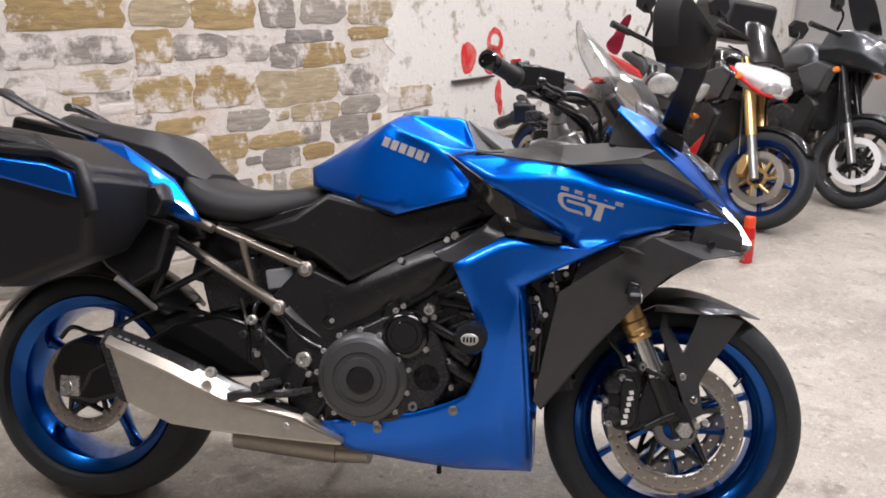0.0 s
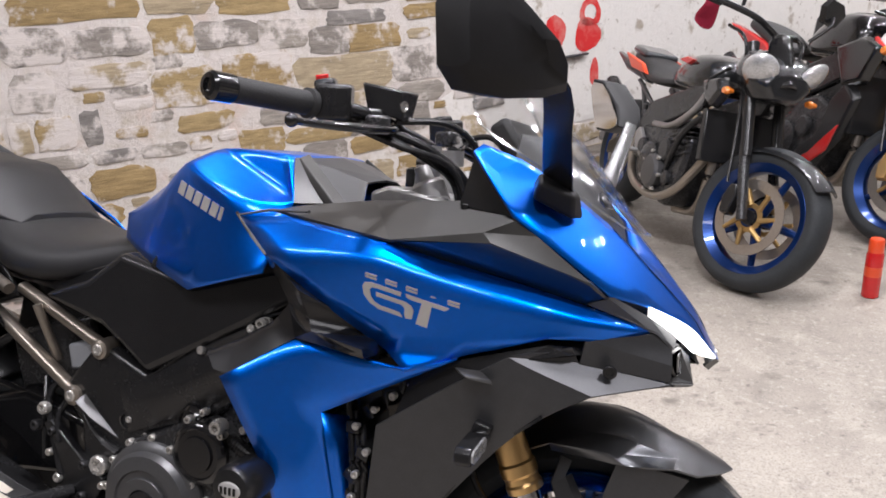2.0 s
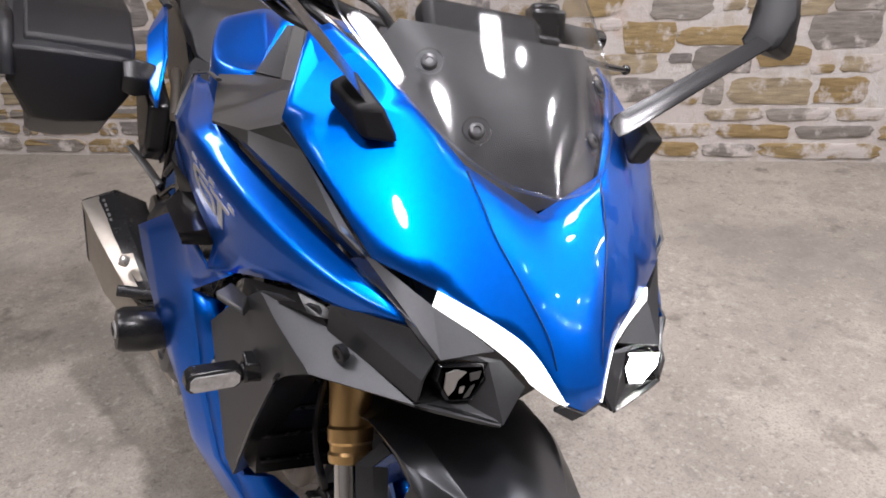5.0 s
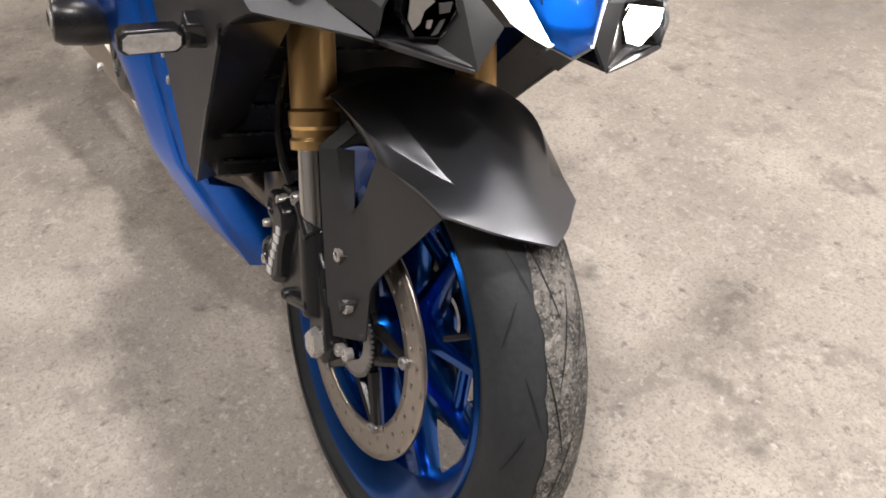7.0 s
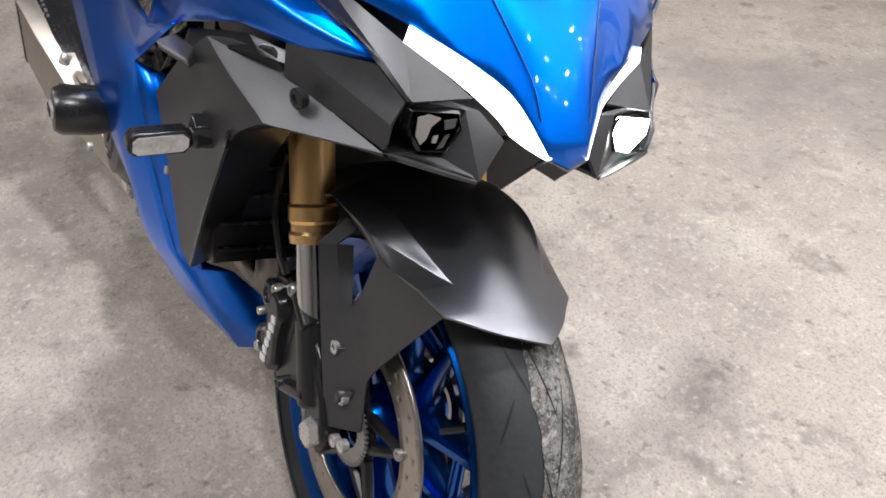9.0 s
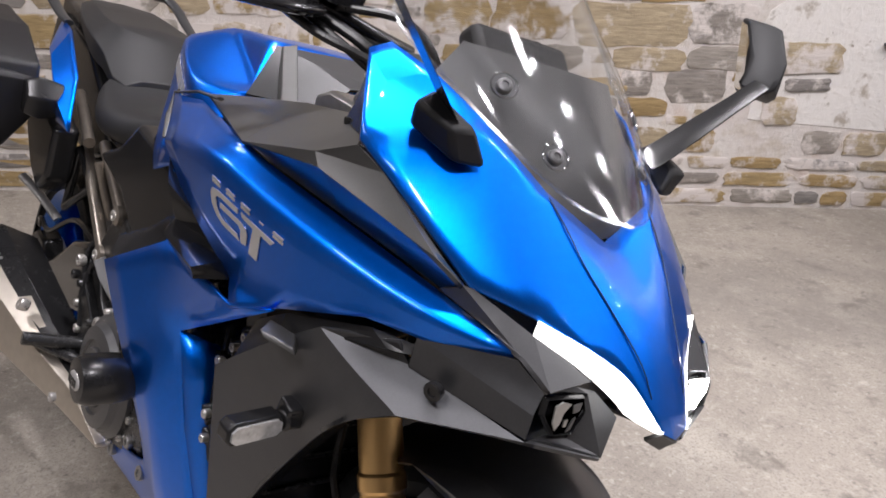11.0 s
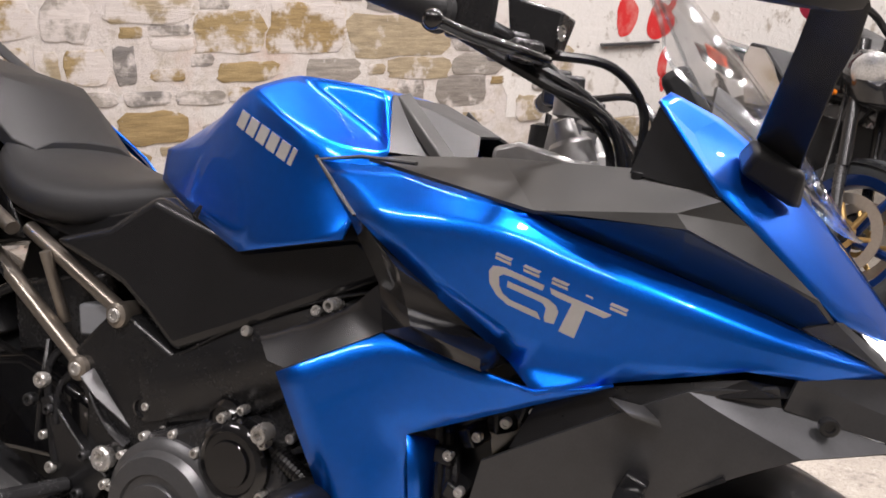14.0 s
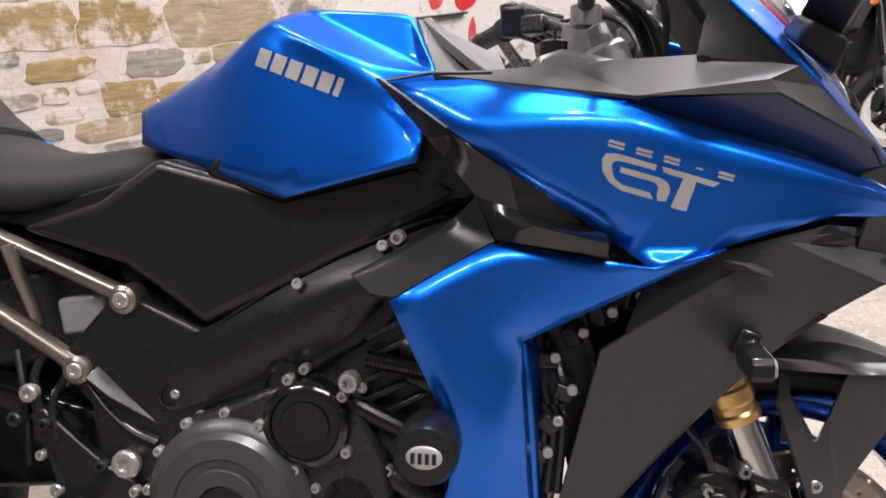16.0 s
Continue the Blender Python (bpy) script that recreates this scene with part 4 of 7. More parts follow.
# upper panel beside the instruments
UP = {"a": (0.265, -0.228, 0.915), "b": (0.477, -0.279, 0.889), "c": (0.606, -0.271, 0.907), "d": (0.641, -0.250, 0.923), "e": (0.575, -0.19, 0.945), "f": (0.40, -0.165, 0.936), "g": (0.285, -0.185, 0.922), "h": (0.757, -0.188, 0.826), "i": (0.738, -0.211, 0.846), "j": (0.668, -0.233, 0.904), "k": (0.618, -0.272, 0.894)}
shell("upper_side_panel", UP, [("a", "b", "f", "g"), ("b", "c", "e", "f"), ("c", "d", "e"), ("b", "k", "c"), ("c", "k", "i", "j"), ("c", "j", "d"), ("i", "h", "j")], MATTLIGHT, bike, mirror=True, subdiv=2, hard=1.0, label="matt grey upper side panel", out=(0, -0.4, 1))
for s in (-1, 1):
    bolt(bike, (0.557, 0.204 * s, 0.937), 0.008, 0.003, BLACK, (0, 0, 1), "trim_screw")
    bolt(bike, (0.768, 0.2045 * s, 0.731), 0.0095, 0.003, BLACK, (0.3, s, -0.15), "trim_screw")
    for p in ((0.233, 0.2215 * s, 0.346), (0.058, 0.199 * s, 0.288)):
        bolt(bike, p, 0.011, 0.004, SILVERP, (0, s, 0.15), "trim_screw")
# folded strip under the nose, from the seam down to the headlight
shell("nose_strip", {"a": (0.731, -0.192, 0.815), "b": (0.757, -0.188, 0.826), "c": (0.841, -0.139, 0.760), "d": (0.820, -0.157, 0.782)}, [("a", "b", "c", "d")], MATT, bike, mirror=True, subdiv=2, out=(0.3, -1, 0.2))
shell("nose_strip_edge", {"a": (0.757, -0.189, 0.827), "b": (0.764, -0.183, 0.827), "c": (0.808, -0.136, 0.797), "e": (0.824, -0.104, 0.780), "f": (0.840, -0.078, 0.763), "d": (0.842, -0.137, 0.758)}, [("a", "b", "c", "d"), ("c", "e", "f", "d")], MATT, bike, mirror=True, subdiv=2, out=(0.5, -1, 0.4), label="grey folded strip below the nose")
# faceted cheek beside the headlight
shell("cheek_panel", {"n0": (0.735, -0.208, 0.770), "T": (0.816, -0.160, 0.779), "hl": (0.840, -0.143, 0.757), "n1": (0.842, -0.153, 0.738), "su": (0.728, -0.204, 0.737), "g1": (0.841, -0.154, 0.715)}, [("n0", "n1", "hl", "T"), ("n0", "su", "g1", "n1")], MATT, bike, mirror=True, subdiv=2, hard=0.95, out=(0.3, -1, 0.2), label="matt grey faceted cheek beside the headlight")
# nose cowl
NC = {"n0": (0.897, 0, 0.722), "n1": (0.893, -0.022, 0.730), "d1": (0.868, -0.042, 0.764), "u2": (0.854, -0.057, 0.779), "u1": (0.834, -0.087, 0.794), "d0": (0.807, -0.131, 0.812), "s": (0.762, -0.184, 0.827), "p": (0.64, -0.248, 0.930), "q": (0.566, -0.207, 1.013), "q2": (0.572, -0.186, 1.024), "w1": (0.68, -0.130, 0.968), "w2": (0.736, -0.088, 0.918), "b": (0.757, 0, 0.876),
      "c1": (0.792, -0.070, 0.860), "c2": (0.86, -0.034, 0.785), "c0": (0.852, 0, 0.810), "m": (0.715, -0.165, 0.908), "x": (0.60, -0.205, 0.985), "w0": (0.622, -0.165, 1.005)}
shell("nose_cowl", NC, [("p", "x", "q"), ("q", "x", "w0", "q2"), ("p", "m", "w1", "x"), ("x", "w1", "w0"), ("p", "s", "m"), ("s", "d0", "m"), ("m", "d0", "c1", "w2"), ("m", "w2", "w1"), ("w2", "c1", "c0", "b"), ("d0", "u1", "u2", "c1"), ("u2", "d1", "c2", "c1"), ("c1", "c2", "c0"), ("d1", "n1", "c2"), ("c2", "n1", "n0", "c0")],
      BLUE, bike, joined=True, soft=[("m", "w2"), ("m", "d0"), ("s", "m"), ("p", "m"), ("u2", "c1"), ("c2", "d1"), ("c1", "c0"), ("c2", "c0"), ("n1", "c2"), ("d0", "c1"), ("m", "w1"), ("x", "w1"), ("n0", "c0"), ("c0", "b")], label="metallic blue pointed nose cowl", out=(0.5, -0.3, 1), hard=0.9)
# a thin dark tube draws the shade along each fold of the nose
for s in (-1, 1):
    bm = bmesh.new()
    tube(bm, [(0.741, 0.086 * s, 0.9125), (0.768, 0.078 * s, 0.8865), (0.792, 0.0700 * s, 0.8598), (0.826, 0.052 * s, 0.8232), (0.859, 0.0345 * s, 0.7852), (0.876, 0.028 * s, 0.757)], (0.0009, 0.0007), 8)
    part("cowl_seam", bm, SHADEBLUE, bike, "dark line drawn for the shade in the nose's fold")
SB = {"t": (0.747, 0, 0.874), "r1": (0.738, 0, 0.904), "r2": (0.722, 0, 0.950), "r3": (0.682, 0, 0.998), "r4": (0.630, 0, 1.042), "e1": (0.748, -0.032, 0.884), "e2": (0.733, -0.082, 0.912), "e3": (0.674, -0.128, 0.962), "e4": (0.612, -0.162, 0.998), "g1": (0.722, -0.046, 0.937), "g2": (0.694, -0.066, 0.972), "g3": (0.655, -0.088, 1.010), "g4": (0.610, -0.125, 1.042)}
shell("screen_base", SB, [("t", "e1", "r1"), ("r1", "e1", "g1", "r2"), ("e1", "e2", "g1"), ("r2", "g1", "g2", "r3"), ("g1", "e2", "e3", "g2"), ("r3", "g2", "g3", "r4"), ("g2", "e3", "g3"), ("g3", "e3", "e4", "g4"), ("r4", "g3", "g4")], DARKGREY, bike, joined=True, subdiv=2, soft=[("r1", "r2"), ("r2", "r3"), ("r3", "r4"), ("t", "r1")], hard=0.7, out=(0.6, 0, 1), label="dark grey folded cowl behind the screen")
shell("cowl_inner", {"a": (0.566, -0.204, 1.008), "b": (0.64, -0.24, 0.925), "c": (0.548, -0.205, 0.938), "d": (0.556, -0.196, 0.975)}, [("a", "b", "c", "d")], BLACK, bike, mirror=True, subdiv=1)
# daytime running strip and headlights
shell("running_light", {"a": (0.807, -0.133, 0.811), "b": (0.834, -0.088, 0.793), "c": (0.855, -0.058, 0.778), "d": (0.869, -0.043, 0.763), "e": (0.894, -0.022, 0.729), "f": (0.890, -0.022, 0.727), "g": (0.878, -0.033, 0.730), "h": (0.862, -0.045, 0.737), "i": (0.850, -0.054, 0.749), "j": (0.840, -0.075, 0.763), "k": (0.824, -0.102, 0.780), "l": (0.808, -0.136, 0.796)},
      [("a", "b", "k", "l"), ("b", "c", "j", "k"), ("c", "d", "i", "j"), ("d", "g", "h", "i"), ("d", "e", "f", "g")], LEDWHITE, bike, mirror=True, subdiv=2, hard=0.6, soft=[("b", "k"), ("c", "j"), ("d", "i"), ("d", "g")], label="lit white daytime running light strip", out=(0.6, -1, 0))
for s in (-1, 1):
    bm = bmesh.new()
    face = [(0.834, -0.137, 0.752), (0.843, -0.090, 0.754), (0.845, -0.084, 0.738), (0.846, -0.098, 0.715), (0.841, -0.123, 0.714), (0.835, -0.139, 0.735)]
    mid = Vector((0.84, -0.112, 0.735))
    fr = [Vector((x, y * 1, z)) for x, y, z in face]
    loft(bm, [[Vector((p.x, p.y * -s, p.z)) for p in fr], [Vector((mid.x + (p.x - mid.x) * 0.85 + 0.006, (mid.y + (p.y - mid.y) * 0.85) * -s, mid.z + (p.z - mid.z) * 0.85)) for p in fr], [Vector((mid.x - 0.012, (mid.y + (p.y - mid.y) * 0.8) * -s, mid.z + (p.z - mid.z) * 0.8)) for p in fr]], cap=True)
    part("headlight_bezel", bm, GLOSSBLACK, bike, bevel=0.001)
    bm = bmesh.new()
    loft(bm, [[Vector((mid.x + 0.0062, (mid.y + (p.y - mid.y) * k) * -s, mid.z + (p.z - mid.z) * k)) for p in fr] for k in ((0.93, 0.6) if s > 0 else (0.86, 0.5))], cap=True)
    part("headlight_lens", bm, LEDBEAM if s > 0 else DARKLENS, bike, "lit headlight lens" if s > 0 else "unlit headlight with a faceted reflector")
    if s < 0:
        for shape, mat in (([(-0.020, 0.012), (-0.010, 0.015), (0.002, 0.012), (-0.006, 0.004), (-0.008, -0.006), (-0.013, -0.012), (-0.019, -0.004)], SILVERP), ([(0.006, 0.010), (0.018, 0.012), (0.017, 0.004), (0.008, 0.002)], ENGINEGREY), ([(-0.002, -0.004), (0.003, -0.003), (0.002, -0.010), (-0.002, -0.010)], SILVERP), ([(0.010, -0.004), (0.014, -0.002), (0.010, -0.014), (0.004, -0.016)], ENGINEGREY)):
            bm = bmesh.new()
            loft(bm, [[Vector((mid.x + 0.0066 + k, mid.y + a, mid.z + b)) for a, b in shape] for k in (0, 0.0015)])
            part("reflector", bm, mat, bike, "bright headlight reflector facet")
shell("chin_face", {"t": (0.834, -0.140, 0.758), "c": (0.840, -0.100, 0.760), "hr": (0.845, -0.086, 0.754), "hb": (0.846, -0.100, 0.711), "hl": (0.838, -0.128, 0.711), "e": (0.840, -0.068, 0.752), "w": (0.857, -0.046, 0.731), "ch": (0.867, -0.069, 0.697)},
      [("hr", "e", "w", "ch"), ("hr", "ch", "hb"), ("t", "c", "hr"), ("c", "e", "hr"), ("hl", "hb", "ch")], MATT, bike, mirror=True, subdiv=1, label="matt grey chin beside the headlight", out=(1, -0.4, 0))
shell("nose_lip", {"a": (0.893, -0.022, 0.727), "b": (0.898, 0, 0.719), "c": (0.884, 0, 0.704), "d": (0.878, -0.022, 0.714)}, [("a", "b", "c", "d")], MATTLIGHT, bike, joined=True, subdiv=1, out=(1, 0, -1))
# dark grey radiator shroud running forward into the chin
RS = {"a": (0.455, -0.252, 0.621), "b": (0.570, -0.256, 0.700), "c": (0.643, -0.250, 0.744), "fm": (0.696, -0.241, 0.722), "f2": (0.750, -0.226, 0.701), "su": (0.726, -0.202, 0.738), "g1": (0.842, -0.155, 0.713), "n0": (0.720, -0.215, 0.758),
      "h2": (0.836, -0.125, 0.712), "ch": (0.868, -0.072, 0.697), "k": (0.845, -0.085, 0.715), "e": (0.690, -0.236, 0.668), "f": (0.630, -0.222, 0.615), "g": (0.535, -0.208, 0.50), "h": (0.425, -0.190, 0.352), "i": (0.407, -0.200, 0.375)}
shell("radiator_shroud", RS, [("a", "b", "g", "i"), ("i", "g", "h"), ("b", "c", "fm", "e"), ("fm", "f2", "e"), ("b", "e", "f"), ("b", "f", "g"), ("c", "su", "fm"), ("su", "g1", "f2", "fm"), ("c", "n0", "su"), ("g1", "h2", "ch"), ("h2", "k", "ch")],
      MATT, bike, mirror=True, soft=[("b", "g"), ("a", "b"), ("b", "f"), ("b", "e"), ("fm", "e"), ("su", "fm")], label="matt dark grey radiator shroud and chin", hard=0.88)
shell("chin_bottom", {"a": (0.866, -0.072, 0.695), "b": (0.838, -0.152, 0.710), "c": (0.748, -0.222, 0.698), "d": (0.688, -0.232, 0.666), "e": (0.70, -0.10, 0.69), "f": (0.80, -0.03, 0.70)}, [("a", "b", "f"), ("b", "c", "e", "f"), ("c", "d", "e")], BLACK, bike, mirror=True, subdiv=1, out=(0, 0, -1))
shell("shroud_return", {"a": (0.630, -0.222, 0.615), "b": (0.535, -0.208, 0.50), "c": (0.425, -0.190, 0.352), "d": (0.60, -0.15, 0.61), "e": (0.505, -0.145, 0.50), "f": (0.41, -0.14, 0.36), "g": (0.690, -0.236, 0.665), "h": (0.66, -0.15, 0.68)}, [("g", "a", "d", "h"), ("a", "b", "e", "d"), ("b", "c", "f", "e")], BLACK, bike, mirror=True, subdiv=1, out=(1, 0, -0.5))
for s in (-1, 1):
    bm = bmesh.new()
    loft(bm, [[(0.572, 0.262 * s, 0.725), (0.592, 0.285 * s, 0.722), (0.60, 0.284 * s, 0.716), (0.578, 0.258 * s, 0.715)], [(0.607, 0.252 * s, 0.722), (0.624, 0.262 * s, 0.714), (0.628, 0.260 * s, 0.706), (0.612, 0.248 * s, 0.708)]])
    part("winglet", bm, MATTLIGHT, bike, "small folded air deflector", bevel=0.002)
    bm = bmesh.new()
    rod(bm, (0.602, 0.215 * s, 0.632), (0.612, 0.252 * s, 0.628), 0.012, 12)
    block(bm, (0.607, 0.235 * s, 0.634), (0.024, 0.03, 0.03), (0, 20, 0))
    stalk = part("indicator_stalk", bm, BLACK, bike, bevel=0.003)
    bm = bmesh.new()
    loft(bm, [[(0.606 + 0.014 * t, (0.281 + 0.031 * c) * s, 0.6235 + 0.0125 * d + 0.003 * c * -1) for c, d in ((1, 0.5), (0.8, 1), (-0.8, 1), (-1, 0.5), (-1, -0.5), (-0.8, -1), (0.8, -1), (1, -0.5))] for t in (-0.8, 0.8)])
    ind = part("front_indicator", bm, BLACK, bike, "front indicator with a clear ribbed lens", bevel=0.002)
    bm = bmesh.new()
    loft(bm, [[(0.6175 + 0.003 * t, (0.281 + 0.027 * c) * s, 0.6235 + 0.009 * d - 0.003 * c) for c, d in ((1, 0.5), (0.8, 1), (-0.8, 1), (-1, 0.5), (-1, -0.5), (-0.8, -1), (0.8, -1), (1, -0.5))] for t in (0, 1)])
    part("lens", bm, LENS, ind)

# windscreen: half cage mirrored into one sheet
WS = {"b0": (0.785, 0, 0.900), "b1": (0.764, -0.055, 0.908), "b2": (0.722, -0.106, 0.940), "b3": (0.640, -0.160, 1.0), "l0": (0.568, -0.185, 1.05), "l1": (0.545, -0.165, 1.10), "t1": (0.492, -0.13, 1.19), "t0": (0.475, 0, 1.242), "t05": (0.478, -0.08, 1.23), "m0": (0.66, 0, 1.055), "m1": (0.664, -0.092, 1.045), "m2": (0.622, -0.148, 1.052), "n0": (0.56, 0, 1.16), "n1": (0.555, -0.10, 1.14)}
WF = [("b0", "b1", "m1", "m0"), ("b1", "b2", "m2", "m1"), ("b2", "b3", "m2"), ("b3", "l0", "l1", "m2"), ("m0", "m1", "n1", "n0"), ("m1", "m2", "l1", "n1"), ("n1", "l1", "t1"), ("n0", "n1", "t05", "t0"), ("n1", "t1", "t05")]
screen = shell("windscreen", WS, WF, CLEAR, bike, thick=0.004, subdiv=3, joined=True, out=(1, 0, 0.6), hard=0.3, smooth=60, label="clear curved plastic windscreen",
               soft=[("m0", "m1"), ("m0", "n0"), ("b0", "m0"), ("n0", "n1"), ("n0", "t0"), ("m2", "l1"), ("m1", "m2"), ("n1", "l1"), ("b2", "m2"), ("b3", "m2"), ("n1", "t1")])[0]
screen.visible_shadow = False
rim_half = [WS[k] for k in ("b0", "b1", "b2", "b3", "l0", "l1", "t1", "t05", "t0")]
bm = bmesh.new()
rim_path = rim_half + [(x, -y, z) for x, y, z in reversed(rim_half[1:-1])]
tube(bm, [Vector(p) for p in rim_path + rim_half[:1]], 0.0022, 6)
edge_ob = part("screen_edge", bm, glass_material("polished_screen_edge", (0.9, 0.92, 0.93), 0.7, 0.15), screen, "polished clear edge of the screen")
edge_ob.visible_shadow = False
SCREWEDGE = glass_material("clear_screw_rim", (0.72, 0.73, 0.75), 0.9, 0.12)
bpy.context.view_layer.update()
screen_now = screen.evaluated_get(bpy.context.evaluated_depsgraph_get())
for s in (-1, 1):
    for p in ((0.680, 0.118 * s, 1.014), (0.731, 0.077 * s, 0.954)):
        place, normal = screen_now.closest_point_on_mesh(Vector(p))[1:3]
        normal = normal if normal.x > 0 else -normal
        turn = normal.to_track_quat("Y", "Z").to_matrix()
        bm = bmesh.new()
        lathe(bm, [(0.0152, -0.001), (0.0152, 0.0008), (0.0143, 0.0016), (0.0134, 0.0008), (0.0134, -0.001)], place, seg=32, m=turn, closed=True)
        ring = part("screen_screw", bm, SCREWEDGE, bike, "clear-rimmed screw in the screen")
        bm = bmesh.new()
        lathe(bm, [(0.0085, -0.004), (0.0085, 0.0006), (0.0070, 0.0022), (0.0042, 0.0028), (0.0038, 0.0012)], place, seg=24, m=turn)
        part("screw_head", bm, ENGINEGREY, ring, "grey screw head")

# mirrors
for s in (-1, 1):
    f = -s
    bm = bmesh.new()
    loft(bm, [[(0.642, -0.172 * f, 0.972), (0.712, -0.146 * f, 0.925), (0.702, -0.184 * f, 0.925), (0.650, -0.206 * f, 0.950)], [(0.655, -0.186 * f, 0.990), (0.708, -0.170 * f, 0.962), (0.708, -0.202 * f, 0.958), (0.662, -0.214 * f, 0.975)]])
    boot = part("mirror_boot", bm, MATTBLACK, bike, "black mirror foot", bevel=0.006)
    bm = bmesh.new()
    rings = []
    stem = (((0.680, -0.188, 0.975), 0.023, 0.016), ((0.686, -0.222, 1.004), 0.022, 0.016), ((0.696, -0.276, 1.048), 0.020, 0.015), ((0.702, -0.304, 1.071), 0.021, 0.014), ((0.702, -0.335, 1.094), 0.022, 0.012))
    if s > 0:
        stem = (((0.690, -0.140, 0.968), 0.016, 0.013), ((0.6935, -0.205, 1.011), 0.015, 0.012), ((0.697, -0.270, 1.054), 0.013, 0.011), ((0.700, -0.330, 1.094), 0.012, 0.010))
    for c, w, h in stem:
        cx, cy, cz = c
        rings.append([(cx + w * a, (cy + h * b * -0.8) * f, cz + h * b * 0.8 - w * a * 0.55) for a, b in ((1, 0), (0.7, 0.8), (-0.7, 0.8), (-1, 0), (-0.7, -0.8), (0.7, -0.8))])
    loft(bm, rings)
    part("mirror_stem", bm, BLACK, bike, "black mirror stem", bevel=0.003)
    # shell outline, from the hinge round by the lower edge, the outer end and the top
    head = [(0.718, -0.336, 1.078), (0.702, -0.378, 1.066), (0.670, -0.416, 1.061), (0.644, -0.440, 1.065), (0.634, -0.460, 1.088), (0.632, -0.466, 1.150), (0.640, -0.458, 1.178), (0.660, -0.436, 1.184), (0.690, -0.414, 1.152), (0.720, -0.396, 1.118), (0.724, -0.362, 1.097)]
    if s > 0:
        hinge = Vector((0.70, -0.335, 1.094))
        head = [(0.712, -0.325, 1.080), (0.698, -0.360, 1.075), (0.682, -0.395, 1.072), (0.640, -0.442, 1.082), (0.626, -0.452, 1.14), (0.622, -0.440, 1.180), (0.632, -0.415, 1.198), (0.662, -0.385, 1.188), (0.704, -0.352, 1.130), (0.712, -0.335, 1.10)]
        head = [tuple(hinge + (Vector(p) - hinge) * 0.88) for p in head]
    mid = sum((Vector(p) for p in head), Vector()) / len(head)
    back = Vector((-0.030, 0.012, 0.004))
    ring = lambda k, off: [Vector((q.x, q.y * f, q.z)) for q in (mid + (Vector(p) - mid) * k + off for p in head)]
    bm = bmesh.new()
    loft(bm, [ring(0.93, back * 1.12), ring(1.0, back), ring(1.0, Vector()), ring(0.90, Vector((0.008, -0.006, 0.004))), ring(0.45, Vector((0.014, -0.009, 0.006)))])
    mh = part("mirror_head", bm, MATTBLACK, bike, "angular black rear-view mirror with rounded corners", bevel=0.005, segments=3, smooth=40)
    bm = bmesh.new()
    loft(bm, [ring(0.88, back * (1.14 + 0.03 * k)) for k in (0, 1)])
    part("mirror_glass", bm, CHROME, mh, "mirror glass")

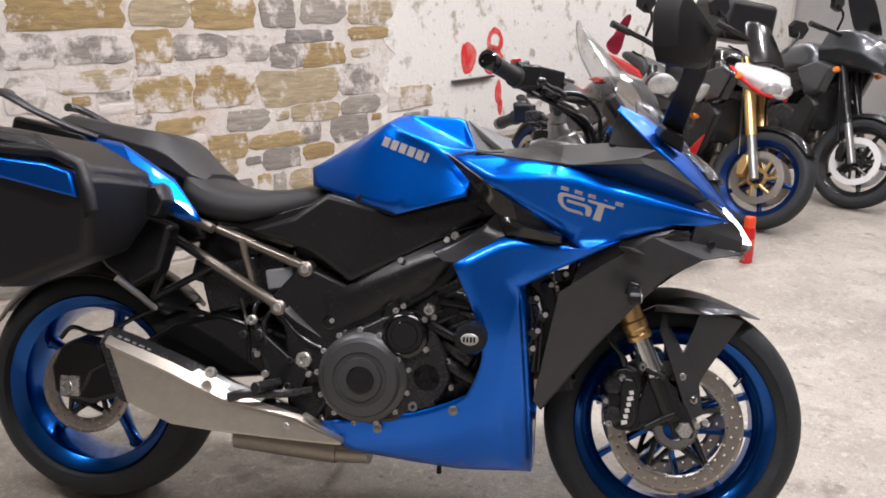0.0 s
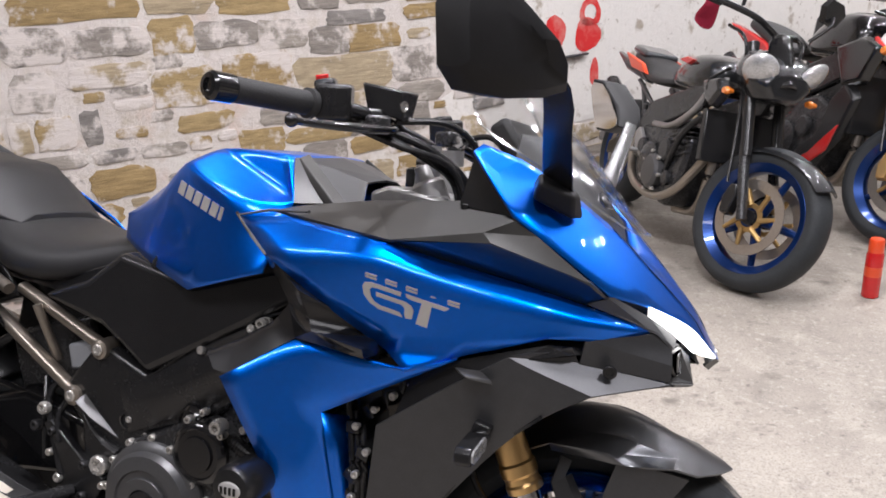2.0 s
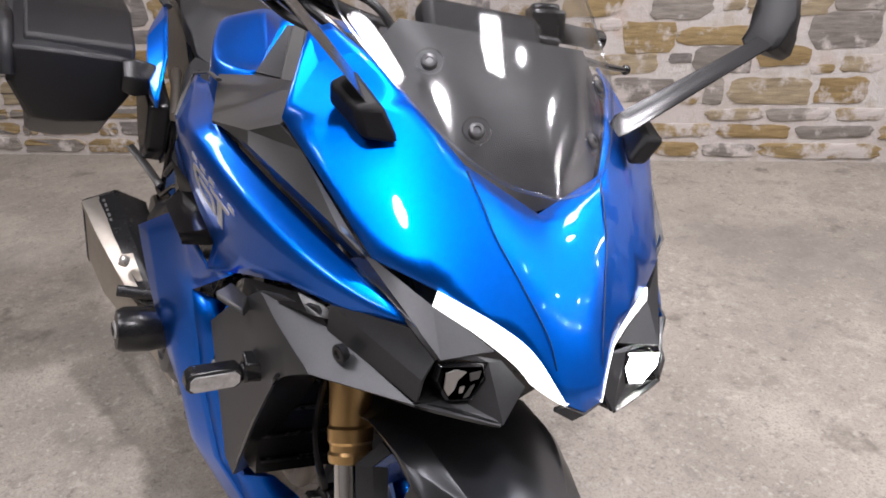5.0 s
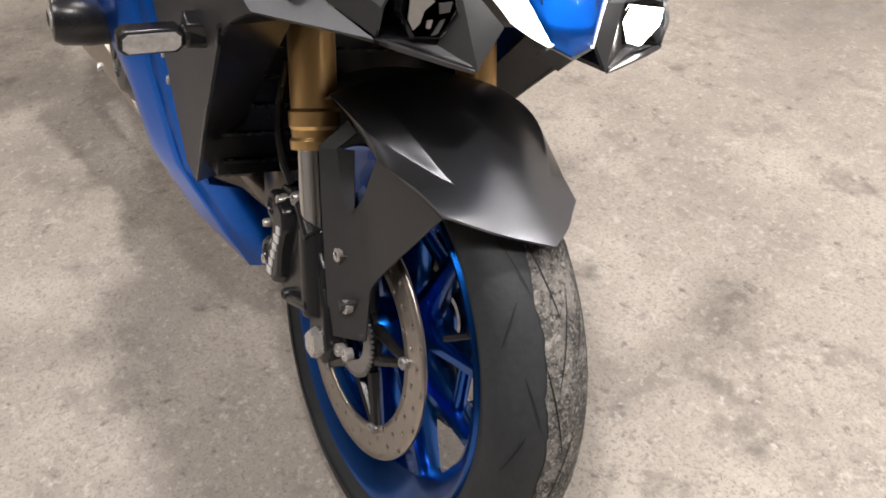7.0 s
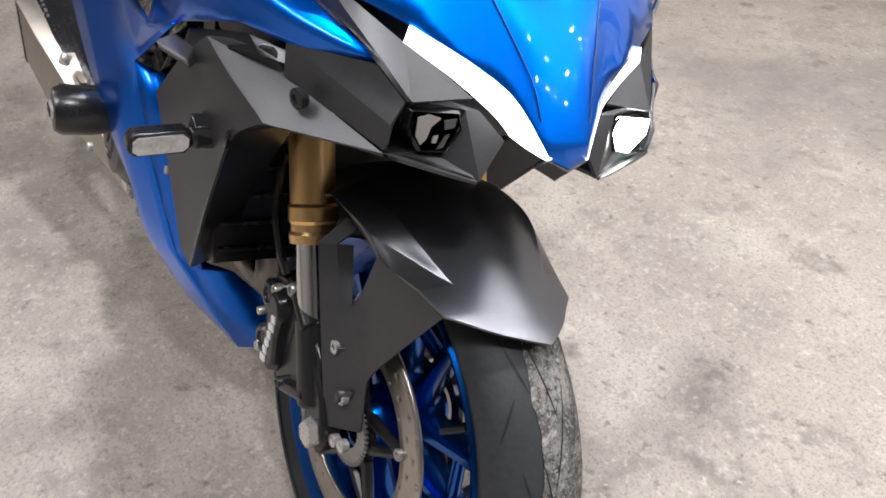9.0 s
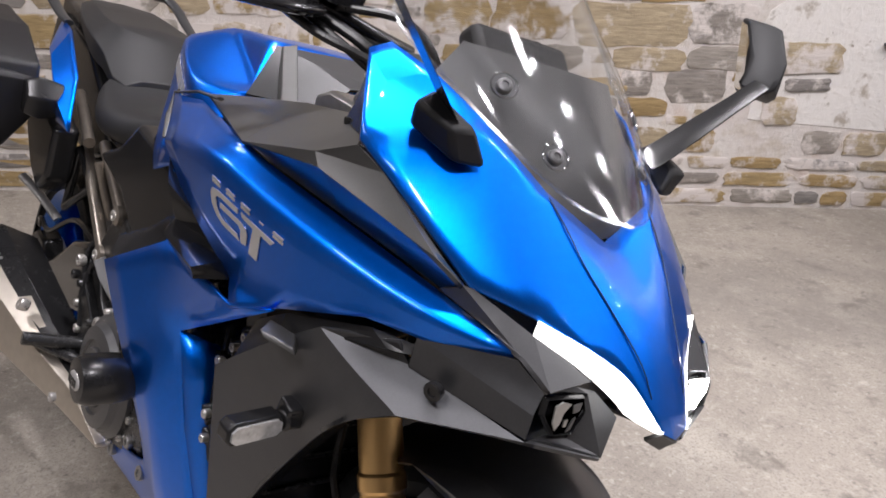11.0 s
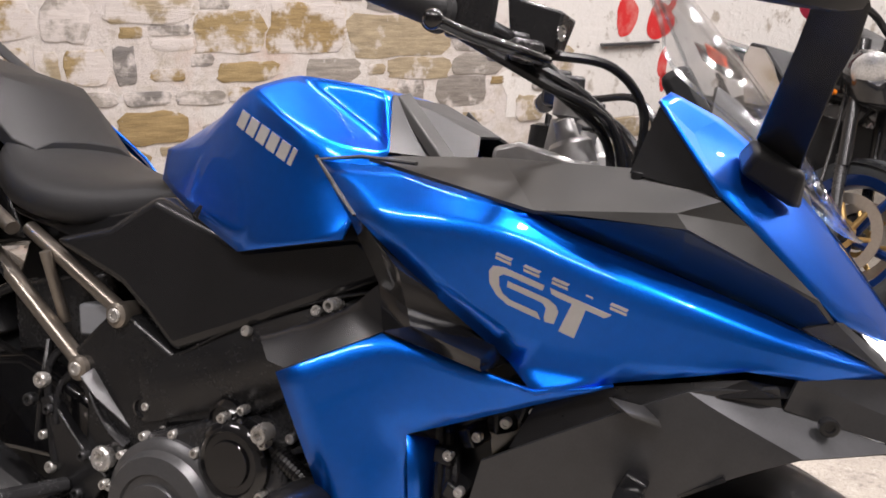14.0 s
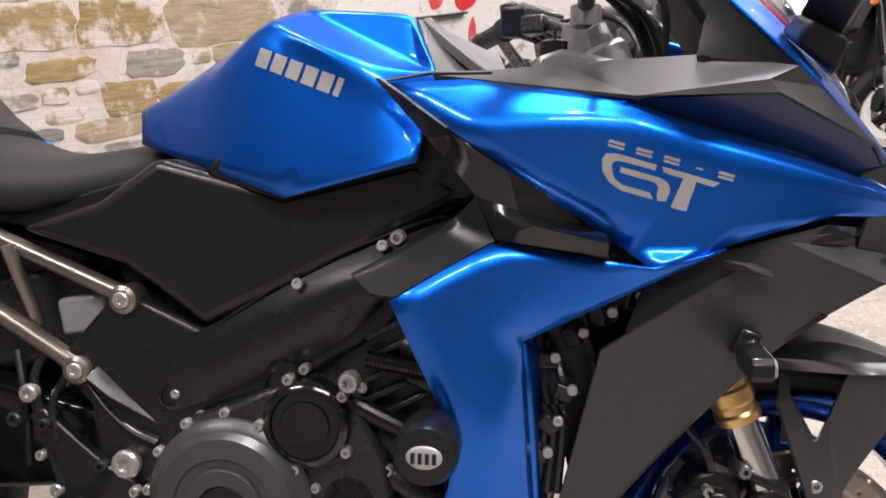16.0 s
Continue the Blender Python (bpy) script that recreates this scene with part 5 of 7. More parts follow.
# ---- bars, controls and clamps ----
def bars(s):
    f = -s
    P = lambda x, y, z: (x, y * f, z)
    bm = bmesh.new()
    tube(bm, [P(0.435, -0.06, 1.02), P(0.425, -0.13, 1.032), P(0.385, -0.21, 1.056), P(0.333, -0.29, 1.062), P(0.285, -0.42, 1.064)], 0.011, 14)
    steered(part("handlebar", bm, BLACK, bike, "black tapered handlebar"))
    bm = bmesh.new()
    e = (Vector(P(0.285, -0.425, 1.064)) - Vector(P(0.333, -0.285, 1.062)))
    m = e.to_track_quat("Y", "Z").to_matrix()
    L = e.length
    prof = [(0.014, -0.012), (0.021, -0.01), (0.021, -0.002), (0.0165, 0.0)]
    for k in range(14):
        prof += [(0.0168, L * 0.80 * (k + 0.1) / 14), (0.0164, L * 0.80 * (k + 0.8) / 14)]
    prof += [(0.0175, L * 0.81), (0.0175, L * 0.83)]
    lathe(bm, prof, P(0.333, -0.285, 1.062), seg=24, m=m)
    steered(part("grip", bm, GRIP, bike, "ribbed black rubber grip", smooth=25))
    bm = bmesh.new()
    lathe(bm, [(0.016, L * 0.83), (0.0185, L * 0.84), (0.0185, L * 1.03), (0.015, L * 1.06), (0.009, L * 1.065), (0.008, L * 1.04)], P(0.333, -0.285, 1.062), seg=24, m=m)
    steered(part("bar_end_weight", bm, GLOSSBLACK, bike, "glossy black bar end weight"))
    # switch box
    bm = bmesh.new()
    block(bm, P(0.358, -0.247, 1.068), (0.05, 0.055, 0.05), (8, 0, 20 * f))
    block(bm, P(0.345, -0.25, 1.09), (0.03, 0.045, 0.02), (8, -10, 20 * f))
    sw = steered(part("switch_box", bm, BLACK, bike, "black switch box", bevel=0.006))
    if s < 0:
        bm = bmesh.new()
        block(bm, P(0.335, -0.242, 1.102), (0.018, 0.022, 0.01), (8, -10, 20 * f))
        part("stop_switch", bm, REDP, sw, "red engine stop switch", bevel=0.002)
    bm = bmesh.new()
    block(bm, P(0.385, -0.19, 1.05), (0.04, 0.045, 0.03), (0, 0, 25 * f))
    block(bm, P(0.41, -0.215, 1.042), (0.035, 0.04, 0.022), (0, 0, 30 * f))
    steered(part("master_cylinder", bm, ENGINE, bike, bevel=0.005))
    if s < 0:
        bm = bmesh.new()
        loft(bm, [[P(0.388, -0.205, 1.062), P(0.395, -0.15, 1.062), P(0.435, -0.145, 1.05), P(0.44, -0.195, 1.048)], [P(0.38, -0.208, 1.102), P(0.392, -0.145, 1.104), P(0.445, -0.142, 1.094), P(0.442, -0.198, 1.09)]])
        res = steered(part("fluid_reservoir", bm, BLACK, bike, "black brake fluid reservoir with a sight glass", bevel=0.003))
        bm = bmesh.new()
        lathe(bm, [(0.0085, 0), (0.0085, 0.002), (0.006, 0.0025), (0.005, 0.001)], (0.4415, -0.196, 1.068), seg=20, m=Vector((0.9, -0.3, 0)).to_track_quat("Y", "Z").to_matrix())
        part("sight_glass", bm, CHROME, res, "round sight glass")
    # lever
    bm = bmesh.new()
    tube(bm, [P(0.425, -0.195, 1.038), P(0.437, -0.235, 1.032), P(0.425, -0.30, 1.028), P(0.402, -0.36, 1.026), P(0.388, -0.412, 1.026)], (0.0095, 0.006), 12, flat=0.8)
    bmesh.ops.create_uvsphere(bm, u_segments=14, v_segments=10, radius=0.0088, matrix=Matrix.Translation(P(0.387, -0.414, 1.026)))
    steered(part("lever", bm, GLOSSBLACK, bike, "black hand lever with a ball end", smooth=60))
    # hoses and cables
    for k, (a, b, c, d) in enumerate((((0.40, -0.19, 1.04), (0.47, -0.15, 1.01), (0.515, -0.105, 0.96), (0.52, -0.10, 0.88)), ((0.37, -0.22, 1.05), (0.46, -0.16, 1.0), (0.50, -0.12, 0.96), (0.51, -0.115, 0.88)), ((0.345, -0.235, 1.05), (0.43, -0.2, 1.015), (0.50, -0.14, 0.985), (0.53, -0.12, 0.90)), ((0.42, -0.17, 1.05), (0.49, -0.12, 1.05), (0.53, -0.09, 1.0), (0.52, -0.08, 0.9)))):
        bm = bmesh.new()
        tube(bm, [P(*a), P(*b), P(*c), P(*d)], 0.0055 if k else 0.007, 10)
        steered(part("cable", bm, BLACK, bike))


for s in (-1, 1):
    bars(s)
bm = bmesh.new()
prism(bm, [(0.37, 0.945), (0.40, 0.955), (0.49, 0.94), (0.495, 0.92), (0.40, 0.915), (0.37, 0.925)], -0.14, 0.14)
steered(part("top_clamp", bm, SILVERP, bike, "cast silver top clamp", bevel=0.006))
for s in (-1, 1):
    bm = bmesh.new()
    e = FORK.to_track_quat("Y", "Z").to_matrix()
    lathe(bm, [(0.0265, -0.02), (0.0265, 0.02), (0.022, 0.026), (0.014, 0.026), (0.012, 0.05), (0.007, 0.052)], (0.462, 0.112 * s, 0.94), seg=24, m=e)
    steered(part("fork_cap", bm, SILVERP, bike, "silver fork cap"))
    steered(bolt(bike, (0.487, 0.125 * s, 0.935), 0.009, 0.006, SILVERP, (0.5, s, 0.2)))
    bm = bmesh.new()
    tube(bm, [(0.43, 0.055 * s, 0.94), (0.435, 0.06 * s, 0.99), (0.435, 0.06 * s, 1.022)], 0.02, 14)
    steered(part("bar_riser", bm, SILVERP, bike, "silver bar riser"))
# ignition lock and tank front cover
bm = bmesh.new()
lathe(bm, [(0.022, 0), (0.022, 0.03), (0.014, 0.034), (0.012, 0.03)], (0.40, -0.01, 0.955), axis="z", seg=20)
block(bm, (0.40, -0.01, 0.992), (0.004, 0.022, 0.02))
steered(part("ignition_lock", bm, BLACK, bike, "black ignition lock"))
shell("tank_front_cover", {"a": (0.232, -0.128, 0.995), "b": (0.262, -0.176, 0.924), "c": (0.30, -0.15, 0.925), "d": (0.27, -0.09, 0.985), "e": (0.345, -0.10, 0.925), "f": (0.33, -0.06, 0.96), "g": (0.335, 0, 0.965), "h": (0.25, 0, 1.0)}, [("a", "b", "c", "d"), ("d", "c", "e", "f"), ("h", "a", "d", "g"), ("d", "f", "g")], DARKGREY, bike, mirror=True, subdiv=2, out=(0.4, -0.3, 1), label="matt grey cover ahead of the tank")
bm = bmesh.new()
block(bm, (0.40, 0, 0.88), (0.26, 0.24, 0.06))
part("airbox_cover", bm, BLACK, bike, bevel=0.01)
# instrument panel
bm = bmesh.new()
block(bm, (0.582, 0, 1.022), (0.035, 0.16, 0.10), (0, -35, 0))
rod(bm, (0.60, 0, 0.96), (0.64, 0, 0.87), 0.02)
dash = part("instrument_panel", bm, MATTBLACK, bike, "black instrument panel behind the screen", bevel=0.01)
# ---- chassis and engine ----
# black block added to keep the gap between the tubes dark
bm = bmesh.new()
block(bm, (-0.33, 0, 0.64), (0.24, 0.16, 0.15), (0, 14, 0))
part("battery_box", bm, BLACK, bike, "black filler block between the subframe tubes", bevel=0.01)
# light grey rib of the cover ahead of the tank
for s in (-1, 1):
    bm = bmesh.new()
    loft(bm, [[(0.236, 0.122 * s, 0.996), (0.243, 0.102 * s, 1.003), (0.238, 0.102 * s, 0.990), (0.231, 0.122 * s, 0.985)], [(0.325, 0.158 * s, 0.924), (0.336, 0.138 * s, 0.926), (0.326, 0.138 * s, 0.912), (0.318, 0.158 * s, 0.912)]])
    part("cover_rib", bm, MATTLIGHT, bike, "light grey rib of the tank's front cover", bevel=0.002)
for s in (-1, 1):
    bm = bmesh.new()
    prism(bm, [(-0.42, 0.752), (-0.30, 0.745), (-0.12, 0.80), (-0.06, 0.82), (-0.06, 0.70), (-0.15, 0.69), (-0.30, 0.728), (-0.40, 0.742)], 0.10 * s, 0.132 * s)
    part("under_seat_panel", bm, BLACK, bike, "black panel below the seat", bevel=0.004)
# solid black filler, added so no floor shows through behind the frame
bm = bmesh.new()
prism(bm, [(-0.20, 0.74), (-0.06, 0.80), (0.30, 0.80), (0.33, 0.72), (0.24, 0.62), (0.02, 0.52), (-0.14, 0.56)], -0.112, 0.112)
part("inner_bay", bm, BLACK, bike, "black filler block behind the frame", bevel=0.01)
bm = bmesh.new()
prism(bm, [(0.62, 0.70), (0.64, 0.80), (0.70, 0.83), (0.76, 0.78), (0.80, 0.755), (0.80, 0.71)], -0.125, 0.125)
part("nose_liner", bm, BLACK, bike, "black liner inside the nose", bevel=0.008)
# dark filler added to close the bright gap between tank and fairing
bm = bmesh.new()
prism(bm, [(-0.02, 0.80), (0.08, 0.76), (0.30, 0.77), (0.36, 0.80), (0.33, 0.89), (0.22, 0.90), (0.02, 0.86)], -0.185, 0.185)
part("air_box", bm, BLACK, bike, "black filler block below the tank", bevel=0.01)
for s in (-1, 1):
    bm = bmesh.new()
    prism(bm, [(-0.08, 0.822), (0.08, 0.782), (0.245, 0.826), (0.312, 0.786), (0.235, 0.745), (0.105, 0.676), (-0.022, 0.612), (-0.075, 0.652), (-0.126, 0.686), (-0.272, 0.728), (-0.16, 0.765)], 0.12 * s, 0.186 * s, 0.985)
    part("side_cover", bm, BLACK, bike, "satin black side cover under the tank", bevel=0.014, segments=4)
    bm = bmesh.new()
    prism(bm, [(-0.026, 0.609), (0.12, 0.69), (0.33, 0.79), (0.35, 0.73), (0.26, 0.675), (0.214, 0.62), (0.10, 0.545), (-0.02, 0.505), (-0.06, 0.46), (-0.075, 0.32), (-0.10, 0.275), (-0.17, 0.27), (-0.175, 0.40), (-0.182, 0.50), (-0.235, 0.555), (-0.14, 0.66)], 0.11 * s, 0.176 * s, 0.97)
    part("frame_spar", bm, FRAME, bike, "black painted aluminium frame spar", bevel=0.008)
    # subframe tubes
    for a, b, r in (((-0.127, 0.646), (-0.36, 0.728), 0.0115), ((-0.191, 0.552), (-0.47, 0.70), 0.0125), ((-0.288, 0.705), (-0.268, 0.598), 0.0085), ((-0.36, 0.728), (-0.56, 0.80), 0.0115)):
        bm = bmesh.new()
        rod(bm, (a[0], 0.172 * s, a[1]), (b[0], 0.142 * s, b[1]), r)
        part("subframe_tube", bm, BRONZE, bike, "bronze-grey welded subframe tube")
    for a in ((-0.127, 0.643), (-0.191, 0.550)):
        bm = bmesh.new()
        lathe(bm, [(0.018, 0.150 * s), (0.018, 0.184 * s), (0.013, 0.187 * s)], (a[0], 0, a[1]), seg=20)
        part("tube_lug", bm, BRONZE, bike)
        bolt(bike, (a[0], 0.186 * s, a[1]), 0.0105, 0.004, STEEL, (0, s, 0))
    # footrest hanger behind, triangular
    bm = bmesh.new()
    for a, b in (((-0.464, 0.697), (-0.518, 0.555)), ((-0.518, 0.555), (-0.36, 0.64)), ((-0.464, 0.697), (-0.36, 0.64))):
        rod(bm, (a[0], 0.155 * s, a[1]), (b[0], 0.155 * s, b[1]), 0.009)
    part("pillion_hanger", bm, BLACK, bike, "black triangular pillion footrest hanger")
    bm = bmesh.new()
    tube(bm, [(-0.505, 0.17 * s, 0.53), (-0.535, 0.2 * s, 0.57), (-0.566, 0.235 * s, 0.608)], 0.013, 12, flat=0.6)
    part("pillion_footrest", bm, SILVERP, bike, "folded silver pillion footrest")
bolt(bike, (-0.125, -0.182, 0.432), 0.019, 0.010, STEEL, name="pivot_bolt")
bolt(bike, (-0.03, -0.172, 0.497), 0.008, 0.005)
bm = bmesh.new()
lathe(bm, [(0.017, -0.17), (0.017, -0.1785), (0.013, -0.1795), (0.012, -0.168), (0.004, -0.168)], (-0.068, 0, 0.521), seg=24)
part("frame_plug", bm, GLOSSBLACK, bike, "black frame plug")
bolt(bike, (-0.061, -0.179, 0.525), 0.006, 0.004)
# raised crease of the frame below the lower tube lug
bm = bmesh.new()
loft(bm, [[(-0.186, -0.172, 0.536), (-0.166, -0.172, 0.558), (-0.172, -0.196, 0.545)], [(-0.150, -0.172, 0.512), (-0.134, -0.172, 0.528), (-0.141, -0.193, 0.520)], [(-0.088, -0.172, 0.480), (-0.082, -0.172, 0.484), (-0.085, -0.176, 0.482)]])
# the frame is black; the grey imitates the highlight along this ridge
part("frame_crease", bm, CREASELIGHT, bike, "crease of the black frame, its highlight put in as grey", bevel=0.002, segments=3, smooth=60)
# ribbed hoses beside the cylinder head
for a, b, r in (((0.172, -0.196, 0.530), (0.250, -0.200, 0.496), 0.0125), ((0.185, -0.188, 0.584), (0.262, -0.196, 0.575), 0.0105)):
    bm = bmesh.new()
    d = Vector(b) - Vector(a)
    prof = []
    for k in range(15):
        prof += [(r, d.length * (k + 0.05) / 15), (r, d.length * (k + 0.55) / 15), (r * 0.86, d.length * (k + 0.65) / 15), (r * 0.86, d.length * (k + 0.95) / 15)]
    lathe(bm, prof, a, seg=14, m=d.to_track_quat("Y", "Z").to_matrix())
    part("ribbed_hose", bm, BLACK, bike, smooth=20)
# bulged casting of the frame spar
shell("spar_casting", {"a0": (-0.017, -0.176, 0.611), "a1": (0.104, -0.180, 0.682), "a2": (0.226, -0.182, 0.737), "b0": (-0.065, -0.184, 0.555), "b1": (0.092, -0.206, 0.629), "b2": (0.226, -0.210, 0.696), "c0": (-0.063, -0.178, 0.500), "c1": (0.041, -0.180, 0.546), "c2": (0.137, -0.180, 0.587), "c3": (0.201, -0.182, 0.647), "d0": (-0.085, -0.178, 0.581)},
      [("d0", "a0", "b0"), ("a0", "a1", "b1", "b0"), ("a1", "a2", "b2", "b1"), ("b0", "b1", "c1", "c0"), ("b1", "c2", "c1"), ("b1", "b2", "c3", "c2"), ("d0", "b0", "c0")], FRAME, bike, mirror=True, subdiv=3, hard=0.9, soft=[("a0", "b0"), ("b0", "b1"), ("b1", "b2"), ("a1", "b1"), ("b1", "c1"), ("b1", "c2"), ("b0", "c0"), ("d0", "b0")], label="rounded black casting of the frame spar", smooth=60)
for p in ((0.100, -0.190, 0.672), (0.205, -0.200, 0.722)):
    bolt(bike, p, 0.007, 0.004, STEEL, (0, -1, 0.3), "spar_screw")
# swept edge of the frame above the engine
bm = bmesh.new()
tube(bm, [(-0.185, -0.172, 0.535), (-0.15, -0.178, 0.50), (-0.115, -0.180, 0.475), (-0.085, -0.178, 0.462)], (0.004, 0.012), 10, flat=0.5)
part("frame_rib", bm, FRAME, bike, smooth=60)
bm = bmesh.new()
tube(bm, [(-0.012, -0.174, 0.612), (0.10, -0.178, 0.684), (0.22, -0.178, 0.739), (0.30, -0.176, 0.765)], 0.006, 10, flat=0.5)
part("frame_rib", bm, FRAME, bike, smooth=60)
bolt(bike, (0.12, -0.1765, 0.665), 0.007, 0.003, ENGINE)
bolt(bike, (0.177, -0.235, 0.57), 0.0125, 0.016)
bolt(bike, (0.222, -0.183, 0.732), 0.009, 0.02)
bolt(bike, (0.178, -0.178, 0.545), 0.007, 0.004)
# engine block
bm = bmesh.new()
prism(bm, [(-0.12, 0.44), (-0.09, 0.30), (-0.06, 0.235), (0.22, 0.235), (0.27, 0.34), (0.29, 0.46), (0.30, 0.6), (0.22, 0.66), (0.08, 0.54), (-0.02, 0.52)], -0.165, 0.165)
part("engine_block", bm, ENGINE, bike, "black engine block", bevel=0.012)
for k in range(5):
    bm = bmesh.new()
    block(bm, (0.235, 0, 0.53 + 0.026 * k), (0.12, 0.36, 0.008), (0, -28, 0))
    part("cooling_fin", bm, ENGINE, bike, bevel=0.002)
bm = bmesh.new()
prism(bm, [(-0.075, 0.40), (-0.06, 0.34), (-0.02, 0.305), (0.04, 0.292), (0.10, 0.305), (0.15, 0.335), (0.205, 0.36), (0.23, 0.41), (0.215, 0.47), (0.175, 0.545), (0.12, 0.562), (0.065, 0.548), (0.02, 0.525), (-0.04, 0.50), (-0.07, 0.455)], -0.15, -0.205, 0.97)
part("clutch_case", bm, ENGINE, bike, "black crankcase cover", bevel=0.007)
bm = bmesh.new()
lathe(bm, [(0.103, -0.20), (0.103, -0.212), (0.097, -0.218), (0.09, -0.221), (0.084, -0.232), (0.062, -0.236), (0.06, -0.232), (0.05, -0.232), (0.048, -0.238), (0.03, -0.239), (0.027, -0.234), (0.012, -0.234)], (0.022, 0, 0.405), seg=72)
part("clutch_cover", bm, ENGINEGREY, bike, "round satin grey clutch cover")
bm = bmesh.new()
lathe(bm, [(0.030, -0.236), (0.030, -0.2415), (0.026, -0.2425), (0.012, -0.240)], (0.026, 0, 0.404), seg=40)
part("clutch_badge", bm, BLACK, bike, "dark round centre plate")
for k in range(13):
    th = 2 * math.pi * k / 13 + 0.2
    bolt(bike, (0.022 + 0.108 * math.cos(th), -0.203, 0.405 + 0.108 * math.sin(th)), 0.0065, 0.007)
for c, r, y, n in (((0.118, 0.507), 0.05, -0.222, 5), ((0.168, 0.412), 0.052, -0.205, 6), ((0.085, 0.548), 0.024, -0.2, 2)):
    bm = bmesh.new()
    lathe(bm, [(r + 0.004, y + 0.03), (r + 0.004, y + 0.008), (r, y + 0.003), (r * 0.86, y), (r * 0.8, y + 0.004), (r * 0.62, y + 0.004), (r * 0.58, y), (0.006, y)], (c[0], 0, c[1]), seg=48)
    part("engine_cover", bm, GLOSSBLACK, bike, "round black engine cover")
    for k in range(n):
        th = 2 * math.pi * k / n + 0.7
        bolt(bike, (c[0] + (r + 0.008) * math.cos(th), y + 0.012, c[1] + (r + 0.008) * math.sin(th)), 0.007, 0.009)
# oil cooler lines, starter and small parts round the engine
for a, b, r, mt in (((0.20, -0.17, 0.49), (0.27, -0.19, 0.45), 0.018, ENGINE), ((0.20, -0.185, 0.45), (0.29, -0.19, 0.40), 0.015, ENGINE), ((0.23, -0.17, 0.60), (0.30, -0.2, 0.585), 0.016, ENGINE), ((0.235, -0.18, 0.565), (0.30, -0.2, 0.545), 0.010, ENGINE), ((0.12, -0.19, 0.335), (0.19, -0.195, 0.355), 0.012, ENGINE)):
    bm = bmesh.new()
    rod(bm, a, b, r)
    part("engine_pipe", bm, mt, bike, bevel=0.003)
bolt(bike, (0.14, -0.2, 0.345), 0.0115, 0.012, SILVERP)
bm = bmesh.new()
lathe(bm, [(0.022, -0.20), (0.022, -0.27), (0.031, -0.278), (0.034, -0.30), (0.034, -0.335), (0.029, -0.345), (0.012, -0.347)], (0.278, 0, 0.527), seg=36)
slider = part("crash_bobbin", bm, BLACK, bike, "black crash bobbin with an oval badge")
bm = bmesh.new()
bmesh.ops.create_uvsphere(bm, u_segments=24, v_segments=12, radius=1, matrix=pose(0.278, -0.3465, 0.527) @ Matrix.Diagonal((0.0185, 0.0035, 0.0125, 1)))
part("oval_badge", bm, SILVER, slider, "silver oval badge")
bm = bmesh.new()
for k in range(4):
    block(bm, (0.267 + 0.0072 * k, -0.3502, 0.527), (0.004, 0.0012, 0.011))
part("badge_mark", bm, BLACK, slider)
# radiator and dark fill behind the shroud
bm = bmesh.new()
block(bm, (0.43, 0, 0.56), (0.05, 0.36, 0.34), (0, -14, 0))
radiator = part("radiator", bm, BLACK, bike, "black radiator core")
for k in range(9):
    bm = bmesh.new()
    block(bm, (0.465 - 0.0085 * k + 0.03, 0, 0.42 + 0.035 * k), (0.008, 0.35, 0.004), (0, -14, 0))
    part("fin", bm, ENGINE, radiator)
bm = bmesh.new()
for y in (-0.07, -0.02, 0.03, 0.08):
    tube(bm, [(0.29, y, 0.55), (0.38, y, 0.50), (0.40, y, 0.38), (0.33, y * 0.6, 0.26), (0.18, y * 0.4, 0.21), (-0.05, -0.05, 0.20)], 0.019, 12)
part("exhaust_header", bm, BRONZE, bike, "browned steel exhaust headers")
for k, (x, z) in enumerate(((0.40, 0.60), (0.42, 0.565), (0.405, 0.53), (0.43, 0.63), (0.46, 0.655), (0.49, 0.675), (0.395, 0.49))):
    bm = bmesh.new()
    block(bm, (x, -0.205 - 0.004 * (k % 3), z), (0.024, 0.03, 0.02), (10 * k, 20 * k, 0))
    part("wiring_connector", bm, BLACK, bike, bevel=0.003)
    bolt(bike, (x + 0.008, -0.222 - 0.004 * (k % 3), z + 0.004), 0.006, 0.004)
for k in range(3):
    bm = bmesh.new()
    tube(bm, [(0.385 + 0.012 * k, -0.2, 0.64 - 0.02 * k), (0.40 + 0.01 * k, -0.215, 0.55), (0.392 + 0.012 * k, -0.2, 0.44)], 0.006, 8)
    part("radiator_hose", bm, BLACK, bike)
# swingarm, rear brake, hugger
for s in (-1, 1):
    bm = bmesh.new()
    prism(bm, [(-0.10, 0.47), (-0.22, 0.50), (-0.35, 0.53), (-0.47, 0.50), (-0.60, 0.42), (-0.79, 0.345), (-0.80, 0.29), (-0.70, 0.275), (-0.52, 0.33), (-0.36, 0.36), (-0.2, 0.38), (-0.11, 0.39)], 0.105 * s, 0.145 * s, 0.95)
    part("swingarm", bm, GLOSSBLACK, bike, "black aluminium swingarm", bevel=0.012, segments=3)
bm = bmesh.new()
rings = []
for k in range(13):
    a = radians(40 + (150 - 40) * k / 12)
    rings.append([(-0.73 + (0.335 - 0.05 * abs(q) ** 3) * math.cos(a), 0.105 * q, 0.312 + (0.335 - 0.05 * abs(q) ** 3) * math.sin(a)) for q in (-1, -0.75, -0.4, 0, 0.4, 0.75, 1)])
loft(bm, rings, cap=False, closed=False)
part("rear_hugger", bm, BLACK, bike, "black rear hugger", solid=0.004, subdiv=1)
bm = bmesh.new()
block(bm, (-0.74, -0.15, 0.325), (0.05, 0.012, 0.05))
